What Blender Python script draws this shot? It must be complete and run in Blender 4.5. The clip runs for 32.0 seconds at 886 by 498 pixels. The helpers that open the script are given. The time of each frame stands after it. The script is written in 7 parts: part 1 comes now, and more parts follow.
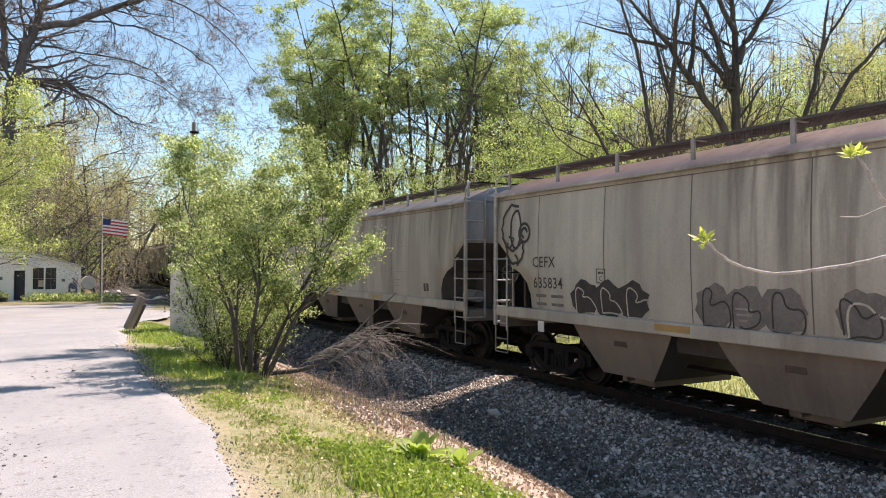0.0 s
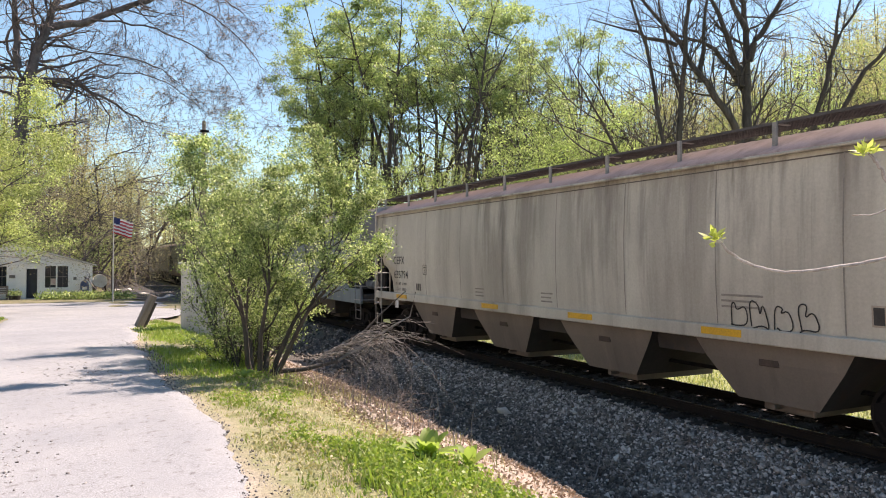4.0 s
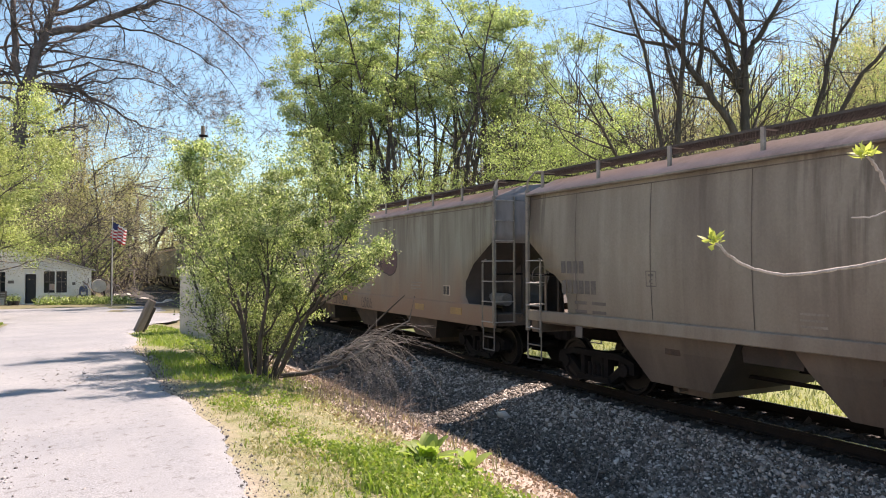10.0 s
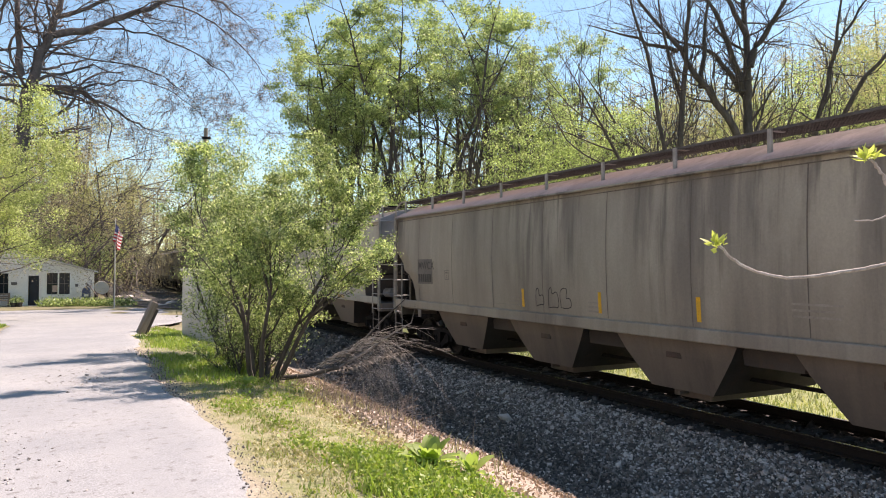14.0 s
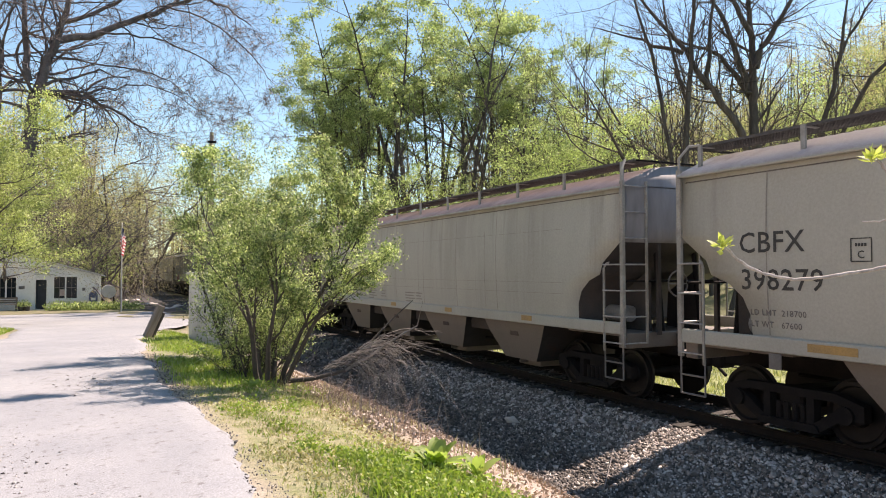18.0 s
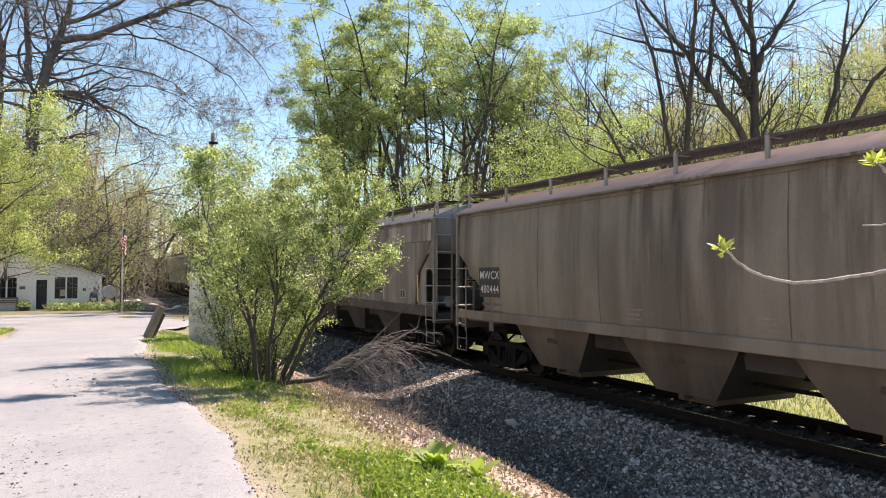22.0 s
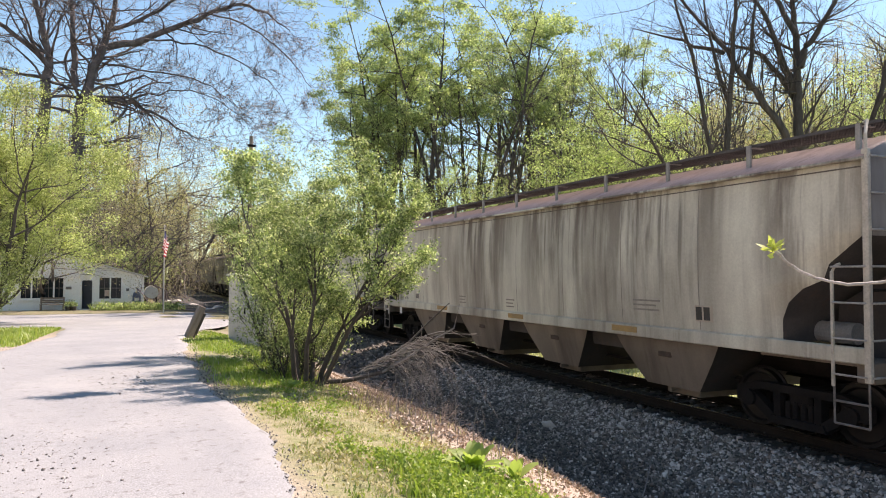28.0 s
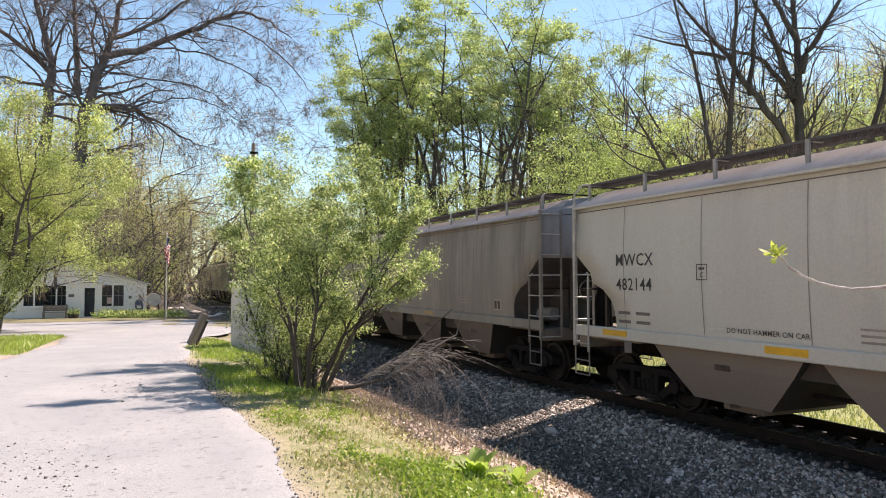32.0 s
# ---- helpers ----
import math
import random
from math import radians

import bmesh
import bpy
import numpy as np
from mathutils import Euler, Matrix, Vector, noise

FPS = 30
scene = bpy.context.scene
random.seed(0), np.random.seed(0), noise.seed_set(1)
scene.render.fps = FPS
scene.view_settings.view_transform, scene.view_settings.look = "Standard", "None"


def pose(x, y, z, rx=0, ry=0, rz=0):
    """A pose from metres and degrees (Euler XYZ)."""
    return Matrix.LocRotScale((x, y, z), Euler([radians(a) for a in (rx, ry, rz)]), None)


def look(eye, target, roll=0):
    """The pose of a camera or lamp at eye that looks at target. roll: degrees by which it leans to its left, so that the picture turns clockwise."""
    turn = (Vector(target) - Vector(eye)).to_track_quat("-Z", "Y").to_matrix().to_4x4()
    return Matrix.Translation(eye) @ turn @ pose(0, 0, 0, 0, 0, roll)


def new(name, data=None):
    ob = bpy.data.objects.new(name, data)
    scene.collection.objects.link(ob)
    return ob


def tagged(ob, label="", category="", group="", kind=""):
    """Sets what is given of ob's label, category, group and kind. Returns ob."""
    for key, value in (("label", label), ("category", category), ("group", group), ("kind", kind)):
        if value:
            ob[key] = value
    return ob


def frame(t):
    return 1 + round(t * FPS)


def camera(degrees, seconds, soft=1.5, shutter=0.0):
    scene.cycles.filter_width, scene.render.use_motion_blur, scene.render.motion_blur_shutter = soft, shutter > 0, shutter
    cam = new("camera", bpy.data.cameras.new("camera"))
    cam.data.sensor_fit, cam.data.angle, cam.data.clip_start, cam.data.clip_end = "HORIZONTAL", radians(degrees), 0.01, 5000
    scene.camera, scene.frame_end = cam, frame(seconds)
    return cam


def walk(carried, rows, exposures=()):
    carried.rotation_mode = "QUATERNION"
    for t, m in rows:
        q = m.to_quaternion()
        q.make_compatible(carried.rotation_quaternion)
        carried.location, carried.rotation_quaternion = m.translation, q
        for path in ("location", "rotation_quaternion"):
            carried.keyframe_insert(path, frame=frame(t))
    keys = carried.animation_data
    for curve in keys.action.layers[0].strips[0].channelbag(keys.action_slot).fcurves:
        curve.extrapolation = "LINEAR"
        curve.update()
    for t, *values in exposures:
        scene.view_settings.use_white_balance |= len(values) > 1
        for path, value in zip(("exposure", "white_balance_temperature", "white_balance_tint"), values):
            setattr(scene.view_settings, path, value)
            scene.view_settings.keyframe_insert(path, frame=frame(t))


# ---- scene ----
cam = camera(64.2, 32.0, soft=1.0)
# seconds, sideways shift, pitch, roll, heading east of the track
PATH = [
    (0.0, 0, 1.18, 0.19, 27.99), (0.5, 0, 1.1, 0.23, 27.92), (1.0, 0, 1.06, 0.31, 27.79), (1.5, 0, 1.03, 0.33, 27.61), (2.0, 0, 1.05, 0.38, 27.44),
    (2.5, 0, 1.1, 0.32, 27.31), (3.0, 0, 1.11, 0.26, 27.28), (3.5, 0, 1.08, 0.19, 27.26), (5.5, 0, 0.97, 0.25, 27.2), (6.0, 0, 1.03, 0.19, 27.2),
    (6.5, 0, 1.08, 0.13, 27.2), (7.0, 0, 1.06, 0.02, 27.2), (7.5, 0, 1.03, 0.02, 27.21), (8.0, 0, 0.98, -0.0, 27.21), (8.5, 0, 0.96, -0.04, 27.23),
    (9.0, 0, 1.06, 0.03, 27.26), (9.5, 0, 1.18, -0.01, 27.29), (10.0, 0, 1.36, 0.0, 27.32), (10.5, 0, 1.5, 0.02, 27.35), (11.0, 0, 1.57, -0.03, 27.34),
    (11.5, 0, 1.57, -0.07, 27.31), (12.0, 0, 1.52, -0.04, 27.28), (12.5, 0, 1.45, -0.03, 27.25), (13.0, 0, 1.4, 0.0, 27.2), (13.5, 0, 1.4, -0.0, 27.15),
    (14.0, 0, 1.55, 0.1, 27.13), (14.5, 0, 1.71, 0.08, 27.11), (16.5, 0, 2.01, -0.14, 26.95), (17.0, 0, 1.93, -0.12, 26.84), (17.5, 0, 1.88, -0.06, 26.73),
    (18.0, 0, 1.77, -0.1, 26.68), (18.5, 0, 1.73, -0.07, 26.72), (19.0, 0, 1.69, -0.02, 26.78), (19.5, 0, 1.68, 0.02, 26.84), (20.0, 0, 1.68, 0.12, 26.83),
    (20.5, 0, 1.73, 0.09, 26.78), (21.0, 0, 1.82, 0.08, 26.69), (21.5, 0, 1.9, -0.0, 26.65), (22.0, 0, 1.92, 0.14, 26.63), (22.5, 0, 1.72, 0.33, 26.47),
    (23.0, -0.0, 1.32, 0.64, 26.13), (23.5, -0.023, 0.79, 0.91, 25.59), (24.0, -0.023, 0.45, 0.97, 25.12), (24.5, -0.023, 0.35, 0.9, 24.82), (25.0, -0.023, 0.52, 0.73, 24.75),
    (25.5, -0.023, 0.81, 0.47, 24.81), (27.5, -0.023, 1.89, 0.2, 24.07), (28.0, -0.023, 1.99, 0.19, 23.79), (28.5, -0.023, 2.05, 0.18, 23.63), (29.0, -0.023, 2.09, 0.1, 23.57),
    (29.5, -0.023, 2.16, -0.03, 23.57), (30.0, -0.023, 2.26, -0.01, 23.6), (30.5, -0.023, 2.36, -0.07, 23.62), (31.0, -0.023, 2.44, -0.06, 23.62), (31.5, -0.023, 2.52, -0.02, 23.64),
    (32.0, -0.023, 2.5, -0.02, 23.62),
]


def heading(shift, pitch, roll, yaw):
    w, p = radians(yaw), radians(pitch)
    eye = Vector((shift * math.cos(w), -shift * math.sin(w), 1.55))
    way = Vector((math.sin(w) * math.cos(p), math.cos(w) * math.cos(p), math.sin(p)))
    return look(eye, eye + way, roll)


walk(cam, [(t, heading(*row)) for t, *row in PATH], exposures=[(0, 1.0, 7700, 25), (32, 1.0, 7700, 25)])

# ---- world, sun, exposure ----
SUN_AZ, SUN_EL = 74.0, 53.9
world = bpy.data.worlds.new("sky")
scene.world = world
world.use_nodes = True
sky = world.node_tree.nodes.new("ShaderNodeTexSky")
sky.sky_type, sky.sun_disc = "NISHITA", False
sky.sun_elevation, sky.sun_rotation = radians(SUN_EL), radians(SUN_AZ)
sky.air_density, sky.dust_density, sky.ozone_density = 1.0, 0.1, 0.5
tint = world.node_tree.nodes.new("ShaderNodeMix")
tint.data_type, tint.blend_type = "RGBA", "MULTIPLY"
tint.inputs[0].default_value, tint.inputs[7].default_value = 1.0, (0.78, 1.04, 1.06, 1)
world.node_tree.links.new(sky.outputs[0], tint.inputs[6])
world.node_tree.links.new(tint.outputs[2], world.node_tree.nodes["Background"].inputs[0])
world.node_tree.nodes["Background"].inputs[1].default_value = 0.104
sun_data = bpy.data.lights.new("sun", "SUN")
sun_data.energy, sun_data.angle, sun_data.color = 5.0, radians(0.53), (1.0, 0.945, 0.88)
sun = new("sun", sun_data)
a, e = radians(SUN_AZ), radians(SUN_EL)
to_sun = Vector((math.sin(a) * math.cos(e), math.cos(a) * math.cos(e), math.sin(e)))
sun.matrix_world = look(to_sun * 80, (0, 0, 0))

# ---- helpers ----
RNG = np.random.default_rng(7)


def part(name, bm, material, parent, label=""):
    """Links a bmesh, or a mesh, as one mesh object under a thing or a part."""
    if isinstance(bm, bmesh.types.BMesh):
        me = bpy.data.meshes.new(name)
        bm.to_mesh(me)
        bm.free()
    else:
        me = bm
    if material and not me.materials:
        me.materials.append(material)
    ob = new(name, me)
    if parent:
        ob.parent = parent
    if label:
        ob["label"] = label
    return ob


def thing(name, m, label, category, group="", kind=""):
    ob = new(name)
    ob.matrix_world = m
    return tagged(ob, label, category, group, kind)


def box(bm, x0, y0, z0, x1, y1, z1, bevel=0.0):
    r = bmesh.ops.create_cube(bm, size=1.0, matrix=Matrix.Translation(((x0 + x1) / 2, (y0 + y1) / 2, (z0 + z1) / 2))
                              @ Matrix.Diagonal((x1 - x0, y1 - y0, z1 - z0, 1)))
    if bevel:
        edges = list({ed for v in r["verts"] for ed in v.link_edges})
        bmesh.ops.bevel(bm, geom=edges, offset=bevel, segments=1, affect="EDGES")
    return bm


def boxed(x0, y0, z0, x1, y1, z1, bevel=0.0):
    return box(bmesh.new(), x0, y0, z0, x1, y1, z1, bevel)


def rod(bm, p, q, r0, r1=None, sides=8, caps=True):
    p, q = Vector(p), Vector(q)
    d = q - p
    turn = d.to_track_quat("Z", "Y").to_matrix().to_4x4()
    bmesh.ops.create_cone(bm, cap_ends=caps, segments=sides, radius1=r0, radius2=r0 if r1 is None else r1, depth=d.length,
                          matrix=Matrix.Translation((p + q) / 2) @ turn)
    return bm


def prism(bm, outline, x0, x1):
    """A solid with an outline in the y-z plane, from x0 to x1."""
    a = [bm.verts.new((x0, y, z)) for y, z in outline]
    b = [bm.verts.new((x1, y, z)) for y, z in outline]
    n = len(outline)
    bm.faces.new(a[::-1])
    bm.faces.new(b)
    for i in range(n):
        bm.faces.new((a[i], a[(i + 1) % n], b[(i + 1) % n], b[i]))
    bmesh.ops.recalc_face_normals(bm, faces=bm.faces)
    return bm


def raw_mesh(name, verts, faces, material=None, smooth=False):
    me = bpy.data.meshes.new(name)
    verts = np.asarray(verts, dtype=np.float32)
    me.vertices.add(len(verts))
    me.vertices.foreach_set("co", verts.ravel())
    groups = faces if isinstance(faces, list) else [faces]
    groups = [np.asarray(g, dtype=np.int32) for g in groups if len(g)]
    loops = np.concatenate([g.ravel() for g in groups])
    totals = np.concatenate([np.full(len(g), g.shape[1], dtype=np.int32) for g in groups])
    starts = np.concatenate([[0], np.cumsum(totals)[:-1]]).astype(np.int32)
    me.loops.add(len(loops))
    me.loops.foreach_set("vertex_index", loops)
    me.polygons.add(len(totals))
    me.polygons.foreach_set("loop_start", starts)
    me.polygons.foreach_set("loop_total", totals)
    if smooth:
        me.polygons.foreach_set("use_smooth", np.ones(len(totals), dtype=bool))
    me.update(calc_edges=True)
    me.validate()
    if material:
        me.materials.append(material)
    return me


def smoothstep(a, b, x):
    t = np.clip((x - a) / (b - a), 0, 1)
    return t * t * (3 - 2 * t)


def spot(az, d):
    """A place d metres off, az degrees east of the track's line."""
    return d * math.sin(radians(az)), d * math.cos(radians(az))


# ---- materials ----
def blank(name):
    m = bpy.data.materials.new(name)
    m.use_nodes = True
    nt = m.node_tree
    return m, nt, nt.nodes["Principled BSDF"]


def node(nt, kind, **values):
    n = nt.nodes.new(kind)
    for k, v in values.items():
        n.inputs[k].default_value = v
    return n


def coords(nt, space="Object", scale=(1, 1, 1)):
    tc = nt.nodes.new("ShaderNodeTexCoord")
    mp = nt.nodes.new("ShaderNodeMapping")
    mp.inputs["Scale"].default_value = scale
    nt.links.new(tc.outputs[space], mp.inputs[0])
    return mp.outputs[0]


def noise_tex(nt, co, scale, detail=4.0, rough=0.6, w=None):
    n = nt.nodes.new("ShaderNodeTexNoise")
    n.inputs["Scale"].default_value, n.inputs["Detail"].default_value, n.inputs["Roughness"].default_value = scale, detail, rough
    nt.links.new(co, n.inputs["Vector"])
    if w is not None:
        n.noise_dimensions = "4D"
        nt.links.new(w, n.inputs["W"])
    return n.outputs[0]


def ramp(nt, fac, stops):
    r = nt.nodes.new("ShaderNodeValToRGB")
    els = r.color_ramp.elements
    while len(els) < len(stops):
        els.new(0.5)
    for el, (pos, col) in zip(els, stops):
        el.position = pos
        el.color = (*col, 1) if isinstance(col, tuple) else (col, col, col, 1)
    nt.links.new(fac, r.inputs[0])
    return r.outputs[0]


def mix(nt, fac, a, b, blend="MIX"):
    n = nt.nodes.new("ShaderNodeMix")
    n.data_type, n.blend_type = "RGBA", blend
    for sock, val in ((n.inputs[0], fac), (n.inputs[6], a), (n.inputs[7], b)):
        if isinstance(val, bpy.types.NodeSocket):
            nt.links.new(val, sock)
        elif isinstance(val, tuple):
            sock.default_value = (*val, 1)
        else:
            sock.default_value = val
    return n.outputs[2]


def bump(nt, bsdf, height, strength=0.4, dist=0.02):
    b = nt.nodes.new("ShaderNodeBump")
    b.inputs["Strength"].default_value, b.inputs["Distance"].default_value = strength, dist
    nt.links.new(height, b.inputs["Height"])
    nt.links.new(b.outputs[0], bsdf.inputs["Normal"])


def surface(name, c1, c2, scale=6.0, fine=60.0, rough=0.8, metal=0.0, bumps=0.4, dist=0.01, c3=None, space="Object", stretch=(1, 1, 1)):
    """Two colours by coarse noise, grain by fine noise, a third colour as stains."""
    m, nt, b = blank(name)
    co = coords(nt, space, stretch)
    w = nt.nodes.new("ShaderNodeObjectInfo").outputs["Random"]
    big, small = noise_tex(nt, co, scale, w=w), noise_tex(nt, co, fine, 3.0)
    col = mix(nt, ramp(nt, big, [(0.35, 0.0), (0.65, 1.0)]), c1, c2)
    grain = ramp(nt, small, [(0.3, 0.84), (0.7, 1.12)])
    col = mix(nt, 1.0, col, grain, "MULTIPLY")
    if c3:
        col = mix(nt, ramp(nt, noise_tex(nt, co, scale * 2.3, 6.0, 0.7), [(0.56, 0.0), (0.68, 0.85)]), col, c3)
    nt.links.new(col, b.inputs["Base Color"])
    b.inputs["Roughness"].default_value, b.inputs["Metallic"].default_value = rough, metal
    bump(nt, b, small, bumps, dist)
    return m


def leaf_material(name, c1, c2, c3=None, through_light=0.62):
    m, nt, b = blank(name)
    rnd = nt.nodes.new("ShaderNodeNewGeometry").outputs["Random Per Island"]
    stops = [(0.0, c1), (1.0, c2)] if c3 is None else [(0.0, c1), (0.6, c2), (1.0, c3)]
    col = ramp(nt, rnd, stops)
    big = noise_tex(nt, coords(nt), 0.5, 2.0)
    col = mix(nt, 1.0, col, ramp(nt, big, [(0.3, 0.75), (0.7, 1.2)]), "MULTIPLY")
    nt.links.new(col, b.inputs["Base Color"])
    b.inputs["Roughness"].default_value = 0.5
    tr = nt.nodes.new("ShaderNodeBsdfTranslucent")
    nt.links.new(mix(nt, 1.0, col, (1.2, 1.3, 0.85), "MULTIPLY"), tr.inputs[0])
    mx = nt.nodes.new("ShaderNodeMixShader")
    mx.inputs[0].default_value = through_light
    nt.links.new(b.outputs[0], mx.inputs[1])
    nt.links.new(tr.outputs[0], mx.inputs[2])
    nt.links.new(mx.outputs[0], nt.nodes["Material Output"].inputs[0])
    return m


def map_range(nt, value, lo, hi):
    n = nt.nodes.new("ShaderNodeMapRange")
    nt.links.new(value, n.inputs[0])
    n.inputs[1].default_value, n.inputs[2].default_value = lo, hi
    return n.outputs[0]


def car_paint(name, base, grime, rust, streaks=0.5, rusty=0.25, low=0.0):
    """Weathered paint: broad smudges and thin runs of soot, patches of rust, rust creeping up from the sill."""
    m, nt, b = blank(name)
    w = nt.nodes.new("ShaderNodeObjectInfo").outputs["Random"]
    tall, co = coords(nt, "Object", (0.6, 1.0, 0.14)), coords(nt)
    s1, s2 = noise_tex(nt, coords(nt, "Object", (0.6, 1.0, 0.4)), 0.7, 5.0, 0.62, w), noise_tex(nt, tall, 2.0, 5.0, 0.6, w)
    s3 = noise_tex(nt, coords(nt, "Object", (0.6, 1.0, 0.06)), 6.5, 4.0, 0.55, w)
    patch, fine = noise_tex(nt, co, 0.55, 5.0, 0.65, w), noise_tex(nt, co, 26.0, 4.0, 0.7)
    high = nt.nodes.new("ShaderNodeSeparateXYZ")
    nt.links.new(co, high.inputs[0])
    eaves = ramp(nt, map_range(nt, high.outputs[2], 1.7, 3.8), [(0.0, 0.4), (1.0, 1.0)])
    k = streaks
    col = mix(nt, ramp(nt, patch, [(0.3, 0.0), (0.7, 0.45)]), base, tuple(min(1, c * 1.22) for c in base))
    band = noise_tex(nt, coords(nt, "Object", (0.6, 1.0, 0.05)), 1.0, 4.0, 0.6, w)
    area = noise_tex(nt, coords(nt, "Object", (0.3, 1.0, 0.2)), 0.33, 2.0, 0.5, w)
    col = mix(nt, ramp(nt, s1, [(0.4, 0.0), (0.7, min(1.0, k * 0.9))]), col, grime)
    col = mix(nt, ramp(nt, band, [(0.47, 0.0), (0.62, min(1.0, max(0.0, k - 0.2) * 0.9))]), col, grime)
    heavy = mix(nt, 1.0, ramp(nt, area, [(0.42, 0.12), (0.58, 1.0)]), eaves, "MULTIPLY")
    runs = mix(nt, 1.0, ramp(nt, s2, [(0.44, 0.0), (0.56, min(1.0, k * 1.3))]), heavy, "MULTIPLY")
    col = mix(nt, runs, col, grime)
    thin = mix(nt, 1.0, ramp(nt, s3, [(0.53, 0.0), (0.66, min(1.0, k * 1.1))]), heavy, "MULTIPLY")
    col = mix(nt, thin, col, tuple(c * 0.6 for c in grime))
    wash = ramp(nt, noise_tex(nt, coords(nt, "Object", (0.6, 1.0, 0.05)), 2.4, 3.0, 0.5, w), [(0.6, 0.0), (0.7, 0.3 * k)])
    col = mix(nt, wash, col, tuple(min(1, c * 1.35) for c in base))
    lump = mix(nt, 0.4, patch, s2)
    col = mix(nt, ramp(nt, lump, [(0.62 - 0.14 * rusty, 0.0), (0.84 - 0.1 * rusty, 0.7 * min(1, rusty * 2))]), col, rust)
    if low:
        sep = nt.nodes.new("ShaderNodeSeparateXYZ")
        nt.links.new(coords(nt), sep.inputs[0])
        up = nt.nodes.new("ShaderNodeMath")
        up.operation = "MULTIPLY_ADD"
        nt.links.new(s2, up.inputs[0])
        up.inputs[1].default_value = 2.2
        nt.links.new(sep.outputs[2], up.inputs[2])
        col = mix(nt, ramp(nt, map_range(nt, up.outputs[0], 2.3, 3.9), [(0.0, low), (1.0, 0.0)]), col, rust)
    col = mix(nt, 1.0, col, ramp(nt, fine, [(0.3, 0.9), (0.7, 1.08)]), "MULTIPLY")
    nt.links.new(col, b.inputs["Base Color"])
    b.inputs["Roughness"].default_value = 0.62
    bump(nt, b, mix(nt, 0.15, patch, fine), 0.12, 0.02)
    return m


STEEL_DARK = surface("near-black steel", (0.0115, 0.011, 0.0115), (0.02, 0.018, 0.0175), 4, 50, 0.8, 0.0)
STEEL_GREY = surface("grey painted steel", (0.32, 0.32, 0.31), (0.22, 0.22, 0.21), 4, 40, 0.6)
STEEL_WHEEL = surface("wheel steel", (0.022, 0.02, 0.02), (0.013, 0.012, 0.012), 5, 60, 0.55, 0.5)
RAIL_SIDE = surface("rusty rail", (0.024, 0.019, 0.016), (0.017, 0.014, 0.0125), 5, 60, 0.85, 0.0)
RAIL_SIDE.node_tree.nodes["Principled BSDF"].inputs["Specular IOR Level"].default_value = 0.15
RAIL_TOP = surface("polished rail head", (0.5, 0.5, 0.5), (0.4, 0.4, 0.4), 5, 60, 0.25, 0.9, 0.05)
TIE_WOOD = surface("creosoted wood", (0.02, 0.017, 0.014), (0.04, 0.034, 0.028), 3, 40, 0.9, 0, 0.6, 0.01, stretch=(0.3, 3, 3))
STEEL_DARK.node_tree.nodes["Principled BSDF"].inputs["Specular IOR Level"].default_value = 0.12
BARK = surface("grey bark", (0.12, 0.105, 0.092), (0.07, 0.06, 0.053), 3, 18, 0.95, 0, 0.8, 0.03, stretch=(2, 2, 0.4))
BARK_DARK = surface("dark bark", (0.1, 0.088, 0.08), (0.05, 0.045, 0.04), 3, 18, 0.95, 0, 0.8, 0.03, stretch=(2, 2, 0.4))
BARK_PALE = surface("dark mottled bark", (0.16, 0.14, 0.142), (0.06, 0.052, 0.054), 1.6, 14, 0.9, 0, 0.5, 0.02)
TWIG_RED = surface("reddish dead twigs", (0.3, 0.24, 0.205), (0.16, 0.125, 0.105), 2, 20, 0.9)
DEAD_WOOD = surface("bleached dead wood", (0.27, 0.255, 0.24), (0.12, 0.112, 0.105), 4, 40, 0.9, 0, 0.4, 0.004)
TWIG_PALE = surface("pale smooth twig", (0.5, 0.46, 0.43), (0.26, 0.225, 0.2), 30, 160, 0.8, 0, 0.3, 0.002)
LEAF_BUSH = leaf_material("bush leaf", (0.07, 0.11, 0.045), (0.32, 0.42, 0.16), (0.76, 0.8, 0.5), 0.44)
LEAF_TREE = leaf_material("tree leaf", (0.16, 0.215, 0.105), (0.33, 0.42, 0.19), (0.58, 0.64, 0.37), 0.52)
LEAF_LIME = leaf_material("fresh lime leaf", (0.19, 0.265, 0.1), (0.35, 0.45, 0.18), (0.6, 0.68, 0.35), 0.48)
LEAF_OLIVE = leaf_material("spring bud leaf", (0.24, 0.255, 0.12), (0.44, 0.44, 0.22), (0.58, 0.52, 0.33), 0.48)
LEAF_HEDGE = leaf_material("yellow-green leaf", (0.15, 0.19, 0.07), (0.39, 0.46, 0.18), (0.64, 0.68, 0.38), 0.46)
LEAF_DUN = leaf_material("brown haze of buds", (0.25, 0.215, 0.165), (0.38, 0.335, 0.265), (0.46, 0.42, 0.28), 0.47)
GRASS_GREEN = leaf_material("grass blade", (0.15, 0.24, 0.04), (0.23, 0.33, 0.06), (0.34, 0.38, 0.11), 0.4)
BUD_PINK = leaf_material("pinkish buds", (0.42, 0.28, 0.27), (0.5, 0.36, 0.33), (0.36, 0.3, 0.2), 0.4)
GRASS_DRY = leaf_material("dry grass blade", (0.34, 0.31, 0.15), (0.45, 0.4, 0.24), (0.3, 0.32, 0.12), 0.3)
WHITE_PAINT = surface("white painted boards", (0.86, 0.86, 0.82), (0.8, 0.8, 0.76), 1.2, 30, 0.6, 0, 0.15, 0.004)
BLACK_PAINT = surface("black stencil paint", (0.03, 0.03, 0.03), (0.05, 0.05, 0.048), 5, 50, 0.6)
